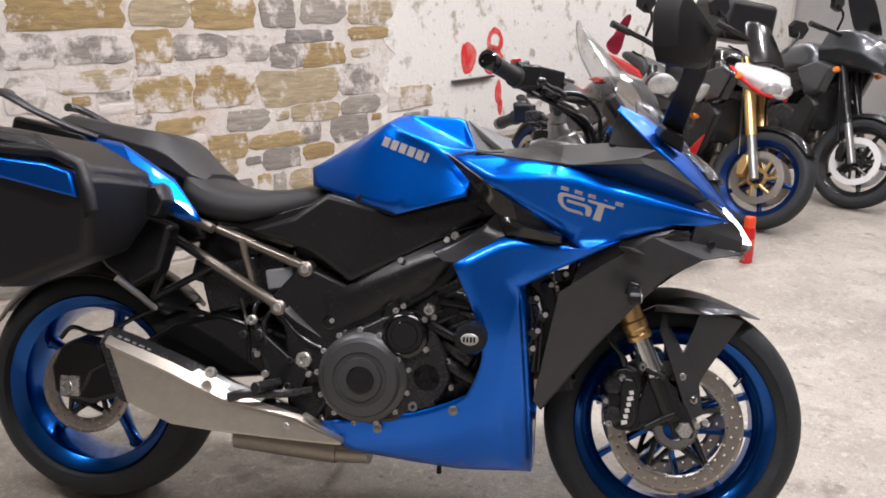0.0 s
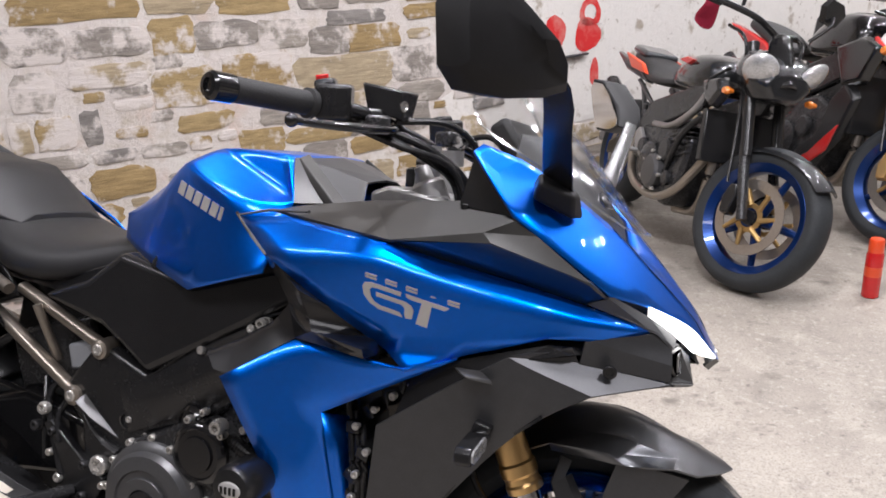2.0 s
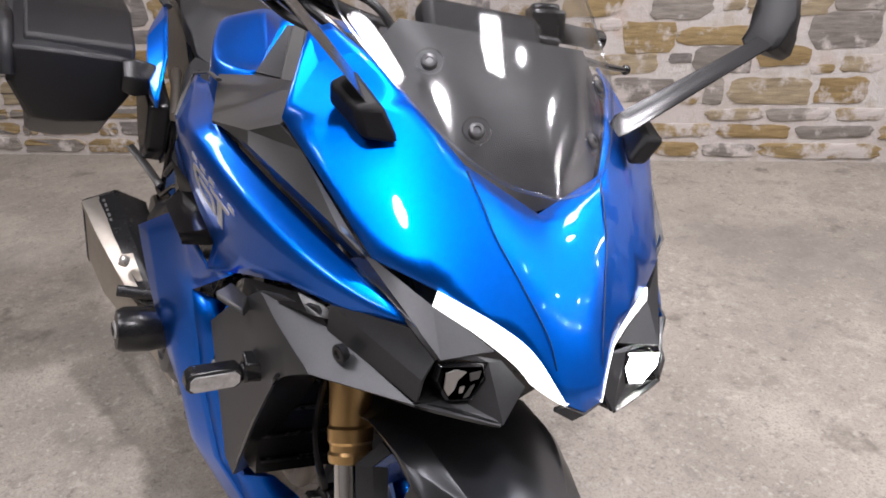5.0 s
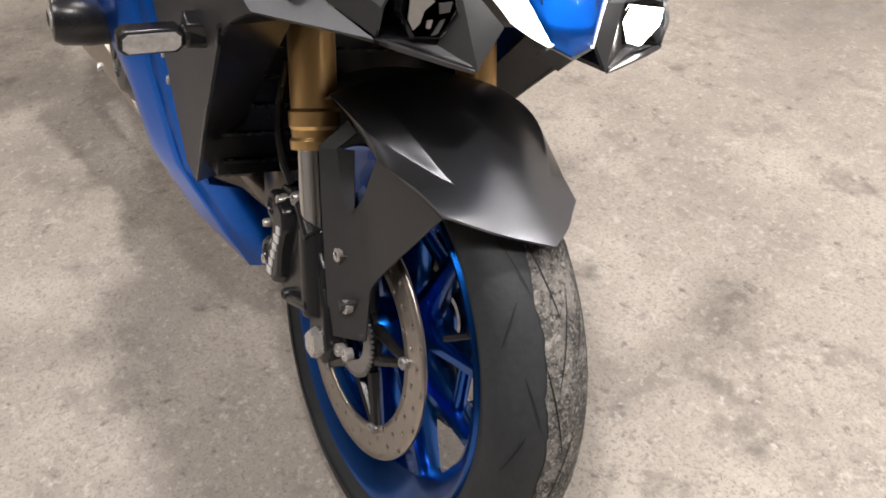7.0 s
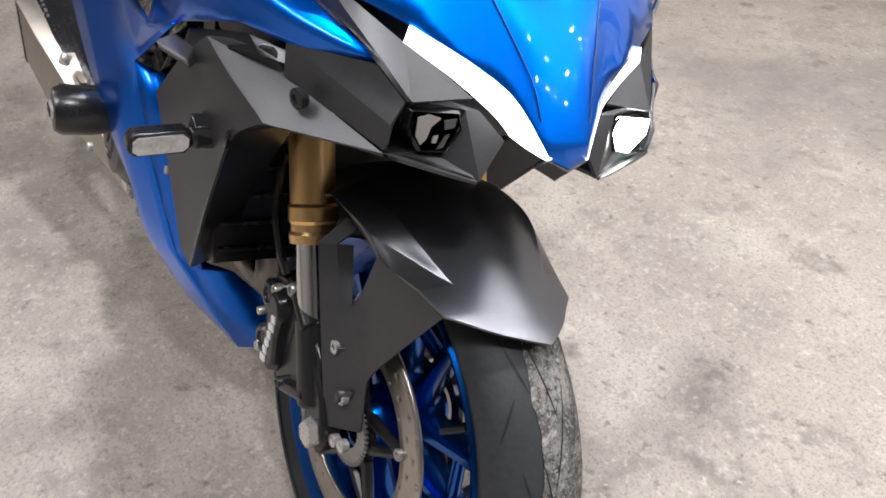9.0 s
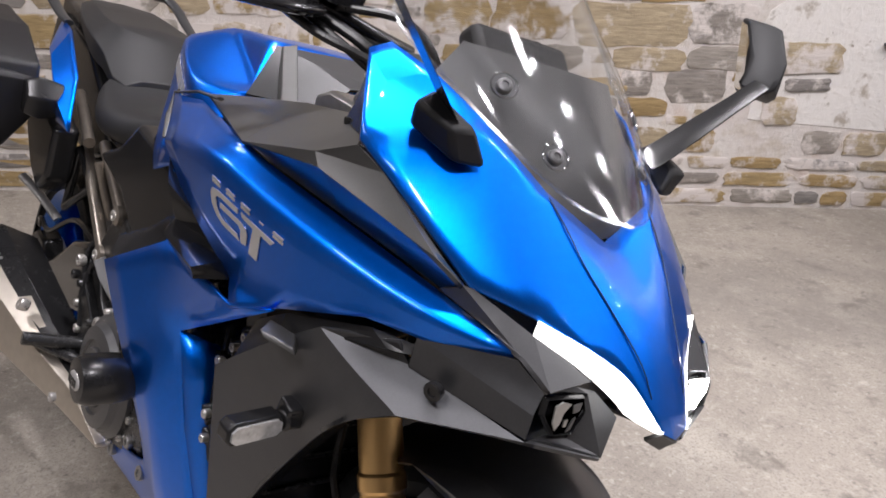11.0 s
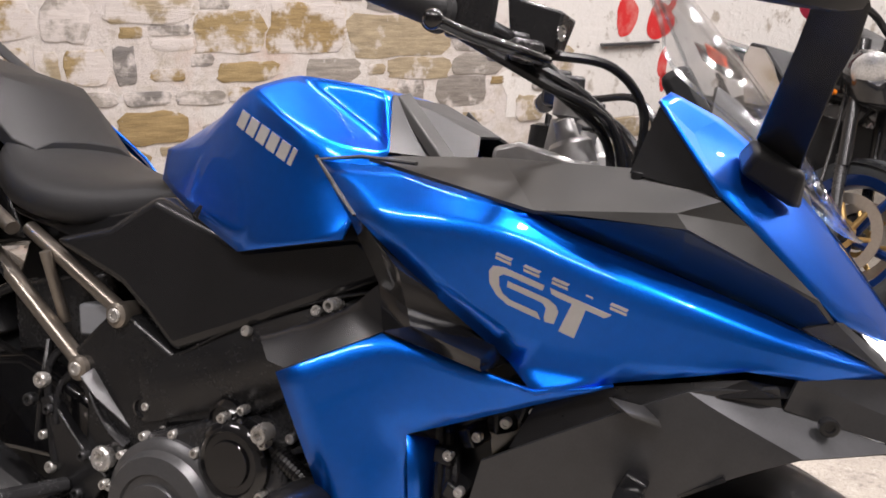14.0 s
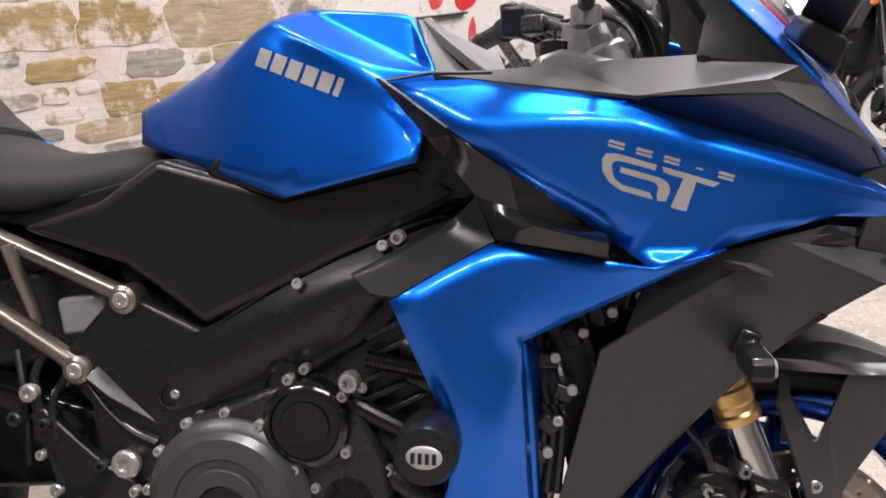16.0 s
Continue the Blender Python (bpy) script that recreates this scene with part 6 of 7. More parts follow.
lathe(bm, [(0.018, -0.14), (0.018, -0.168), (0.013, -0.17), (0.012, -0.15)], (-0.738, 0, 0.325), seg=6)
part("rear_axle_block", bm, STEEL, bike, "bright rear axle block and nut", bevel=0.002)
bm = bmesh.new()
prism(bm, [(-0.80, 0.37), (-0.77, 0.43), (-0.72, 0.45), (-0.66, 0.44), (-0.64, 0.38), (-0.68, 0.36), (-0.70, 0.31), (-0.74, 0.285), (-0.79, 0.30)], -0.105, -0.15, 0.9)
part("rear_caliper", bm, BLACK, bike, "black rear brake caliper and bracket", bevel=0.006)
bm = bmesh.new()
tube(bm, [(-0.78, -0.13, 0.44), (-0.74, -0.14, 0.47), (-0.66, -0.14, 0.46), (-0.5, -0.13, 0.53), (-0.3, -0.13, 0.50)], 0.006, 8)
part("brake_hose", bm, BLACK, bike)
# exhaust
SIL = [[(-0.025, -0.160, 0.252), (-0.025, -0.192, 0.248), (-0.030, -0.194, 0.238), (-0.030, -0.150, 0.236), (-0.025, -0.140, 0.246)],
       [(-0.120, -0.180, 0.308), (-0.130, -0.208, 0.298), (-0.165, -0.220, 0.250), (-0.155, -0.150, 0.246), (-0.120, -0.142, 0.298)],
       [(-0.262, -0.212, 0.366), (-0.290, -0.254, 0.343), (-0.317, -0.264, 0.272), (-0.300, -0.170, 0.268), (-0.270, -0.160, 0.350)],
       [(-0.400, -0.242, 0.436), (-0.420, -0.306, 0.420), (-0.397, -0.294, 0.290), (-0.390, -0.185, 0.288), (-0.400, -0.180, 0.410)],
       [(-0.556, -0.258, 0.494), (-0.528, -0.336, 0.472), (-0.490, -0.322, 0.342), (-0.490, -0.205, 0.335), (-0.550, -0.195, 0.470)]]
bm = bmesh.new()
loft(bm, SIL)
muffler = part("silencer", bm, BRUSHED, bike, "brushed titanium-coloured silencer", bevel=0.007, segments=3, smooth=40)
rear = [Vector(p) for p in SIL[-1]]
mid = sum(rear, Vector()) / 5
back = Vector((-0.93, -0.2, 0.3)).normalized()
bm = bmesh.new()
loft(bm, [[mid + (p - mid) * k + back * d for p in rear] for d, k in ((-0.006, 1.01), (0.006, 1.015), (0.016, 0.96), (0.018, 0.8), (0.002, 0.7))])
part("end_cap", bm, ENGINE, muffler, "dark silencer end cap", bevel=0.002)
bm = bmesh.new()
rings = []
for ring in SIL:
    a, b, c = Vector(ring[0]), Vector(ring[1]), Vector(ring[2])
    out = Vector((0, -0.004, 0.003))
    p, q, r = b.lerp(a, 0.50) + out, b + out, b.lerp(c, 0.08) + out
    rings.append([p, q, r, b.lerp(a, 0.02)])
loft(bm, rings)
part("heat_shield", bm, BRUSHED, muffler, "bright steel heat shield along the silencer's ridge", bevel=0.0015)
bm = bmesh.new()
rings = []
for ring in SIL[1:]:
    a, b, d, e = (Vector(ring[k]) for k in (0, 1, 3, 4))
    lift, inside = Vector((0, -0.001, 0.003)), Vector((0, 0.004, 0))
    rings.append([b.lerp(a, 0.40) + lift, a + lift, e + lift + inside, e.lerp(d, 0.7) + inside, e.lerp(d, 0.7) - inside, e - lift, a - lift * 2, b.lerp(a, 0.22) - lift * 2])
loft(bm, rings)
part("top_cover", bm, FRAME, muffler, "black cover over the silencer's top and inner side", bevel=0.002)
for k in range(5):
    bm = bmesh.new()
    a, b = Vector(SIL[4][0]).lerp(Vector(SIL[3][0]), 0.16 + 0.12 * k), Vector(SIL[4][1]).lerp(Vector(SIL[3][1]), 0.16 + 0.12 * k)
    q = b.lerp(a, 0.55) + Vector((0, -0.0015, 0.0055))
    block(bm, q, (0.013 if k % 2 else 0.008, 0.006, 0.0012), (20, 22, 8))
    part("cover_mark", bm, SILVERP, muffler)
bolt(bike, (-0.143, -0.243, 0.29), 0.009, 0.005)
bolt(bike, (-0.315, -0.262, 0.405), 0.013, 0.012, STEEL, (0, -1, 0.4))
bm = bmesh.new()
rod(bm, (-0.315, -0.11, 0.225), (-0.06, -0.105, 0.205), 0.037, 24)
rod(bm, (-0.08, -0.105, 0.20), (0.02, -0.11, 0.205), 0.03, 20)
part("exhaust_chamber", bm, BRONZE, bike, "brown-tinted exhaust collector box")
# rider footrest and controls
bm = bmesh.new()
prism(bm, [(-0.13, 0.36), (-0.11, 0.41), (-0.15, 0.43), (-0.20, 0.47), (-0.235, 0.50), (-0.255, 0.49), (-0.22, 0.44), (-0.215, 0.39), (-0.24, 0.352), (-0.20, 0.345), (-0.17, 0.365)], -0.172, -0.19)
part("footrest_plate", bm, BLACK, bike, "black footrest plate", bevel=0.003)
bm = bmesh.new()
rod(bm, (-0.185, -0.19, 0.375), (-0.20, -0.29, 0.385), 0.0125, 12)
part("footrest", bm, ENGINE, bike, "ribbed footrest", bevel=0.002)
bm = bmesh.new()
tube(bm, [(-0.10, -0.19, 0.365), (-0.16, -0.205, 0.355), (-0.235, -0.25, 0.36), (-0.275, -0.26, 0.352)], (0.009, 0.012), 10)
part("brake_pedal", bm, ENGINE, bike, "brake pedal")
for k, (x, z, r) in enumerate(((-0.155, 0.43, 0.008), (-0.215, 0.395, 0.009), (-0.16, 0.37, 0.009), (-0.11, 0.40, 0.007), (-0.23, 0.48, 0.008), (-0.25, 0.52, 0.012), (-0.27, 0.485, 0.01), (-0.235, 0.44, 0.007))):
    bolt(bike, (x, -0.19, z), r, 0.008, STEEL if k % 2 else ENGINE)
for pts in ([(-0.23, -0.155, 0.58), (-0.25, -0.18, 0.54), (-0.235, -0.185, 0.47), (-0.21, -0.19, 0.40)], [(-0.2, -0.16, 0.56), (-0.225, -0.18, 0.51), (-0.215, -0.19, 0.46)], [(-0.30, -0.14, 0.56), (-0.27, -0.17, 0.50), (-0.26, -0.18, 0.42)]):
    bm = bmesh.new()
    tube(bm, pts, 0.006, 8)
    part("hose", bm, BLACK, bike)
bm = bmesh.new()
block(bm, (-0.20, -0.13, 0.615), (0.07, 0.04, 0.05), (0, -10, 0))
part("fluid_bottle", bm, material("milky_plastic", (0.28, 0.29, 0.31), 0.3, coat=0.3), bike, "milky plastic fluid bottle", bevel=0.006)
bm = bmesh.new()
rod(bm, (-0.18, 0.0, 0.57), (-0.33, 0.0, 0.40), 0.045, 20)
block(bm, (-0.30, 0, 0.60), (0.22, 0.24, 0.12), (0, -15, 0))
part("shock_absorber", bm, ENGINE, bike, bevel=0.01)
# side stand on the far side
bm = bmesh.new()
tube(bm, [(-0.05, 0.15, 0.27), (-0.10, 0.24, 0.15), (-0.12, 0.30, 0.082)], 0.013, 10)
block(bm, (-0.12, 0.305, 0.082), (0.07, 0.05, 0.008), (LEAN_OVER, 0, 0))
part("side_stand", bm, BLACK, bike, "black side stand")
bm = bmesh.new()
rod(bm, (0.19, -0.11, 0.195), (0.19, -0.115, 0.165), 0.006, 8)
part("drain_spigot", bm, BLACK, bike)

# ---- black filler plate, added to darken the gap between the tail and the pannier ----
bm = bmesh.new()
prism(bm, [(-0.44, 0.735), (-0.60, 0.79), (-0.68, 0.71), (-0.61, 0.625), (-0.535, 0.58), (-0.47, 0.62)], -0.165, -0.215, 0.94)
part("pannier_carrier", bm, BLACK, bike, "black filler plate behind the pillion hanger", bevel=0.01, segments=3)

# ---- pannier on the right rear ----
pan = [(-0.457, 0.828), (-0.545, 0.878), (-0.612, 0.919), (-0.746, 0.938), (-0.938, 0.914), (-0.986, 0.799), (-0.957, 0.646), (-0.89, 0.584), (-0.67, 0.598), (-0.488, 0.67), (-0.459, 0.751)]
bm = bmesh.new()
cx, cz = -0.67, 0.76
rings = []
for y, k in ((-0.245, 0.92), (-0.29, 0.96), (-0.38, 0.99), (-0.435, 1.0), (-0.485, 0.97), (-0.50, 0.90)):
    rings.append([(cx + (x - cx) * k, y - 0.05 * (z < 0.7) * (y > -0.3) + 0.04 * (z < 0.7) * (y < -0.42), cz + (z - cz) * k) for x, z in pan])
loft(bm, rings)
pannier = part("pannier", bm, CASE, bike, "black hard pannier with a blue insert", bevel=0.006)
bm = bmesh.new()
prism(bm, [(-0.48, 0.789), (-0.496, 0.842), (-0.549, 0.858), (-0.654, 0.868), (-0.929, 0.883), (-0.929, 0.847), (-0.654, 0.826)], -0.472, -0.509, 0.98)
part("pannier_insert", bm, BLUE, pannier, "metallic blue pannier insert", bevel=0.006)
bm = bmesh.new()
tube(bm, [(-0.92, -0.5, 0.899), (-0.587, -0.5, 0.881), (-0.535, -0.5, 0.879), (-0.484, -0.498, 0.856), (-0.465, -0.496, 0.799), (-0.461, -0.494, 0.766)], 0.016, 8, soft=False, flat=0.8)
part("pannier_rib", bm, CASE, pannier, smooth=60)
bm = bmesh.new()
prism(bm, [(-0.469, 0.766), (-0.479, 0.853), (-0.602, 0.919), (-0.724, 0.936), (-0.791, 0.948), (-0.753, 0.895), (-0.56, 0.857), (-0.517, 0.77)], -0.245, -0.465, 0.97)
part("pannier_lid", bm, CASE, pannier, "dark grey pannier lid edge", bevel=0.008)
bm = bmesh.new()
rings = [[(-0.462 + 0.036 * k * a, -0.205 - 0.07 * t, 0.79 + 0.042 * k * b) for a, b in ((1, 0), (0.5, 1), (-0.6, 0.9), (-1, 0), (-0.6, -0.9), (0.5, -1))] for t, k in ((0, 0.8), (0.6, 1), (1, 0.8))]
loft(bm, rings)
part("rear_indicator", bm, BLACK, bike, "black rear indicator", bevel=0.004)

# inner liner behind the front panels
bm = bmesh.new()
prism(bm, [(0.30, 0.76), (0.33, 0.885), (0.50, 0.875), (0.60, 0.868), (0.66, 0.835), (0.70, 0.80), (0.71, 0.765), (0.68, 0.745), (0.60, 0.715), (0.48, 0.70), (0.38, 0.73)], -0.19, 0.19, 1.0)
part("fairing_liner", bm, BLACK, bike, "black inner liner of the fairing", bevel=0.01)
shell("shroud_top", {"a": (0.50, -0.235, 0.695), "b": (0.577, -0.25, 0.733), "c": (0.69, -0.226, 0.762), "d": (0.74, -0.19, 0.757), "e": (0.74, -0.19, 0.748), "f": (0.715, -0.222, 0.75), "g": (0.648, -0.244, 0.737), "h": (0.57, -0.25, 0.695), "i": (0.48, -0.245, 0.64)}, [("a", "b", "h", "i"), ("b", "c", "g", "h"), ("c", "d", "e", "f"), ("c", "f", "g")], BLACK, bike, mirror=True, subdiv=1)

# marks laid on the blue panels
view_layer = bpy.context.view_layer
view_layer.update()
SURF = {o.name.split(".")[0]: o for o in bike.children if o.name in ("side_fairing", "fuel_tank")}
graph = bpy.context.evaluated_depsgraph_get()


def laid(surface, x, z, lift):
    """The place on the right outer face of a panel at x, z, lifted outwards."""
    hit, place, normal, _ = SURF[surface].evaluated_get(graph).ray_cast(Vector((x, -0.6, z)), Vector((0, 1, 0)))
    return place + normal * lift if hit else Vector((x, -0.28, z))


def mark(surface, origin, along, up, polys, label):
    """Thin silver shapes, given in units along and up, laid on a panel."""
    out = []
    for poly in polys:
        ring = []
        for (a0, b0), (a1, b1) in zip(poly, poly[1:] + poly[:1]):
            n = max(1, int(math.hypot(a1 - a0, b1 - b0) / 0.08))
            ring += [(a0 + (a1 - a0) * k / n, b0 + (b1 - b0) * k / n) for k in range(n)]
        pts = [(origin[0] + along[0] * a + up[0] * b, origin[1] + along[1] * a + up[1] * b) for a, b in ring]
        bm = bmesh.new()
        loft(bm, [[laid(surface, x, z, 0.0006) for x, z in pts], [laid(surface, x, z, 0.0016) for x, z in pts]])
        bmesh.ops.triangulate(bm, faces=[f for f in bm.faces if len(f.verts) > 4])
        out.append(part("decal", bm, SILVER, bike, label, smooth=0))
    return out


GO, GA, GU = (0.4470, 0.802), (0.112, -0.029), (-0.005, 0.050)
mark("side_fairing", GO, GA, GU, [
    [(0.50, 0.66), (0.14, 0.66), (0.04, 0.60), (0.0, 0.46), (0.0, 0.22), (0.06, 0.04), (0.16, -0.06), (0.46, -0.06), (0.43, 0.06), (0.19, 0.06), (0.12, 0.12), (0.09, 0.24), (0.09, 0.44), (0.13, 0.52), (0.20, 0.54), (0.48, 0.54)],
    [(0.17, 0.42), (0.53, 0.42), (0.60, 0.36), (0.62, 0.24), (0.58, -0.02), (0.50, -0.06), (0.49, 0.02), (0.51, 0.22), (0.48, 0.30), (0.16, 0.30)],
    [(0.55, 0.66), (1.08, 0.66), (1.02, 0.54), (0.62, 0.54), (0.56, 0.56)], [(0.74, 0.54), (0.86, 0.54), (0.76, -0.12), (0.62, -0.12)]], "silver model mark drawn as plain shapes")
mark("side_fairing", GO, GA, GU, [[(0.06 + 0.25 * k, 0.84), (0.20 + 0.25 * k, 0.84), (0.22 + 0.25 * k, 0.90), (0.08 + 0.25 * k, 0.90)] for k in range(5) if k != 3] + [[(0.06 + 0.25 * k, 0.76), (0.20 + 0.25 * k, 0.76), (0.205 + 0.25 * k, 0.81), (0.065 + 0.25 * k, 0.81)] for k in range(5) if k != 3] + [[(0.86, 0.81), (0.92, 0.81), (0.92, 0.84), (0.86, 0.84)]], "silver small bar of the model mark")
mark("fuel_tank", (0.048, 0.930), (0.112, -0.041), (0.006, 0.021), [[(0.18 * k, 0), (0.18 * k + (0.14 if k < 5 else 0.06), 0), (0.18 * k + (0.16 if k < 5 else 0.08), 1), (0.18 * k + 0.02, 1)] for k in range(6)], "silver lettering reduced to plain bars")

# ---- the motorcycles parked behind ----
def parked(label, front, heading, steer, lean, body, second, rim, carrier, fork_up, fork_low, kind):
    """A motorcycle parked on its stand: front is the place of the front tyre on the floor."""
    h = radians(heading)
    mid = (front[0] - 0.705 * math.cos(h), front[1] - 0.705 * math.sin(h), 0)
    root = empty("motorcycle", pose(*mid, 0, 0, heading) @ pose(0, 0, 0, -lean), label, "motorcycle", "motorcycles parked along the wall")
    st = Matrix.Translation((0.66, 0, 0.3)) @ Matrix.Rotation(radians(-24), 4, "Y") @ Matrix.Rotation(radians(steer), 4, "Z") @ Matrix.Rotation(radians(24), 4, "Y") @ Matrix.Translation((-0.66, 0, -0.3))

    def add(name, bm, mat, lab="", turned=False, **kw):
        # the naked machine is lower above its engine than the faired ones
        if kind == "naked" and name not in ("handlebar", "grip", "mirror", "draped_cloth", "brake_hose", "fork_upper"):
            for v in bm.verts:
                v.co.z -= max(0.0, v.co.z - 0.5) * 0.24
        ob = part(name, bm, mat, root, lab, **kw)
        if turned:
            ob.matrix_local = st
        return ob

    for k, (x, half) in enumerate(((0.705, 0.058), (-0.705, 0.085))):
        w = new("front_wheel" if k == 0 else "rear_wheel")
        w.empty_display_size = 0.1
        w.parent = root
        w.matrix_local = (st if k == 0 else Matrix()) @ Matrix.Translation((x, 0, 0.3))
        bm = bmesh.new()
        prof = [(0.22, half * 0.75)] + [(0.3 - half * 0.8 + half * 0.8 * abs(math.sin(math.pi * i / 10)), half * math.cos(math.pi * i / 10)) for i in range(11)] + [(0.22, -half * 0.75)]
        lathe(bm, prof, seg=56, closed=True)
        part("tyre", bm, RUBBER, w, smooth=40)
        bm = bmesh.new()
        lathe(bm, [(0.228, half * 0.85), (0.231, half * 0.8), (0.205, half * 0.5), (0.2, 0), (0.205, -half * 0.5), (0.231, -half * 0.8), (0.228, -half * 0.85), (0.195, -half * 0.45), (0.19, 0), (0.195, half * 0.45)], seg=56, closed=True)
        part("rim", bm, rim, w)
        for i in range(5):
            bm = bmesh.new()
            th = 2 * math.pi * i / 5
            tube(bm, [(0.03 * math.cos(th), 0, 0.03 * math.sin(th)), (0.195 * math.cos(th), 0, 0.195 * math.sin(th))], (0.02, 0.014), 8, soft=False)
            part("spoke", bm, rim, w)
        bm = bmesh.new()
        lathe(bm, [(0.01, -0.07), (0.03, -0.07), (0.035, 0), (0.03, 0.07), (0.01, 0.07)], seg=20)
        part("hub", bm, BLACK, w)
        for s in ((-1, 1) if k == 0 else (-1,)):
            bm = bmesh.new()
            lathe(bm, [(0.115, 0.063 * s), (0.155, 0.063 * s), (0.155, 0.067 * s), (0.115, 0.067 * s)], seg=48, closed=True)
            part("brake_disc", bm, WHITEP if kind == "tourer" else DISC, w, "pale brake disc" if kind == "tourer" else "steel brake disc")
            bm = bmesh.new()
            lathe(bm, [(0.04, 0.061 * s), (0.06, 0.061 * s), (0.06, 0.066 * s), (0.04, 0.066 * s)], seg=32, closed=True)
            part("disc_carrier", bm, BLACK if kind == "tourer" else carrier, w)
            for i in range(7):
                th = 2 * math.pi * i / 7
                bm = bmesh.new()
                tube(bm, [(0.05 * math.cos(th), 0.064 * s, 0.05 * math.sin(th)), (0.118 * math.cos(th + 0.25), 0.064 * s, 0.118 * math.sin(th + 0.25))], (0.012, 0.009), 8, soft=False)
                part("carrier_arm", bm, BLACK if kind == "tourer" else carrier, w)
    d = Vector((-0.40, 0, 0.9165))
    for s in (-1, 1):
        foot = Vector((0.70, 0.105 * s, 0.3))
        bm = bmesh.new()
        rod(bm, foot - d * 0.02, foot + d * 0.30, {"naked": 0.022, "sport": 0.027}.get(kind, 0.024), 20)
        add("fork_lower", bm, fork_low, turned=True)
        bm = bmesh.new()
        rod(bm, foot + d * 0.24, foot + d * 0.72, 0.032 if fork_up is GOLD else 0.024, 20)
        add("fork_upper", bm, fork_up, turned=True)
        bm = bmesh.new()
        prism(bm, [(0.60, 0.41), (0.635, 0.42), (0.655, 0.36), (0.645, 0.28), (0.60, 0.27), (0.585, 0.34)], 0.075 * s, 0.125 * s, 0.85)
        add("brake_caliper", bm, GOLD if fork_up is GOLD or carrier is GOLD else BLACK, turned=True, bevel=0.006)
    rings = []
    for k in range(9):
        a = radians(38 + 85 * k / 8)
        rings.append([(0.705 + (0.325 - 0.04 * abs(q) ** 2.5) * math.cos(a), 0.072 * q, 0.3 + (0.325 - 0.04 * abs(q) ** 2.5) * math.sin(a)) for q in (-1, -0.7, -0.3, 0, 0.3, 0.7, 1)])
    bm = bmesh.new()
    loft(bm, rings, cap=False, closed=False)
    add("front_mudguard", bm, body if kind != "tourer" else BLACK, turned=True, solid=0.004, subdiv=1)
    # engine, frame, tank, seat, tail
    bm = bmesh.new()
    prism(bm, [(-0.22, 0.52), (-0.2, 0.3), (-0.1, 0.2), (0.22, 0.2), (0.3, 0.32), (0.32, 0.55), (0.15, 0.62)], -0.17, 0.17, 1.0)
    add("engine_block", bm, ENGINE, bevel=0.02)
    for s in (-1, 1):
        bm = bmesh.new()
        lathe(bm, [(0.1, 0.17 * s), (0.1, 0.19 * s), (0.07, 0.205 * s), (0.03, 0.207 * s)], (-0.02, 0, 0.36), seg=32)
        add("engine_cover", bm, ENGINE)
        bm = bmesh.new()
        prism(bm, [(-0.28, 0.55), (-0.2, 0.68), (0.3, 0.88), (0.38, 0.86), (0.33, 0.74), (-0.1, 0.52), (-0.2, 0.34), (-0.3, 0.36)], 0.12 * s, 0.165 * s)
        add("frame_spar", bm, FRAME, bevel=0.01)
        bm = bmesh.new()
        prism(bm, [(-0.25, 0.46), (-0.45, 0.46), (-0.74, 0.34), (-0.74, 0.27), (-0.5, 0.31), (-0.25, 0.36)], 0.09 * s, 0.13 * s)
        add("swingarm", bm, BLACK, bevel=0.01)
    bm = bmesh.new()
    loft(bm, [seat_ring(*r) for r in ((0.36, 0.13, 0.97, 0.86), (0.28, 0.19, 1.03, 0.80), (0.12, 0.20, 1.05, 0.79), (-0.05, 0.16, 0.98, 0.80), (-0.14, 0.12, 0.88, 0.80))])
    add("fuel_tank", bm, body, subdiv=2, smooth=60)
    if kind == "naked":
        for s in (-1, 1):
            bm = bmesh.new()
            prism(bm, [(0.02, 0.97), (0.12, 1.0), (0.20, 0.985), (0.14, 0.95)], 0.176 * s, 0.192 * s, 0.8)
            add("tank_mark", bm, REDP, "red triangular tank mark", bevel=0.002)
    bm = bmesh.new()
    loft(bm, [seat_ring(*r) for r in ((-0.10, 0.10, 0.86, 0.80), (-0.25, 0.15, 0.84, 0.77), (-0.42, 0.15, 0.86, 0.78), (-0.47, 0.12, 0.93, 0.82), (-0.7, 0.11, 0.98, 0.90), (-0.82, 0.07, 0.99, 0.93))])
    add("seat", bm, VINYL, "black vinyl seat", subdiv=2, smooth=60)
    for s in (-1, 1):
        bm = bmesh.new()
        prism(bm, [(-0.35, 0.77), (-0.45, 0.84), (-0.80, 0.93), (-0.92, 0.95), (-0.70, 0.83)], 0.10 * s, 0.145 * s, 0.9)
        add("tail_panel", bm, GREYP if kind == "naked" else second, bevel=0.01)
        if kind == "naked":
            bm = bmesh.new()
            prism(bm, [(-0.38, 0.83), (-0.46, 0.90), (-0.74, 0.955), (-0.60, 0.85)], 0.135 * s, 0.158 * s, 0.9)
            add("tail_flash", bm, ORANGEP, "orange-red tail side flash", bevel=0.006)
            for a, b in (((-0.20, 0.62), (-0.52, 0.78)), ((-0.26, 0.48), (-0.46, 0.76)), ((-0.34, 0.64), (-0.38, 0.47))):
                bm = bmesh.new()
                rod(bm, (a[0], 0.13 * s, a[1]), (b[0], 0.12 * s, b[1]), 0.013)
                add("subframe_tube", bm, ENGINEGREY)
        bm = bmesh.new()
        if kind != "tourer":
            rod(bm, (-0.32, 0.16 * s, 0.48), (-0.74, 0.19 * s, 0.74), 0.036, 20)
            add("silencer", bm, ENGINE, "dark grey upswept silencer", bevel=0.006)
        bm = bmesh.new()
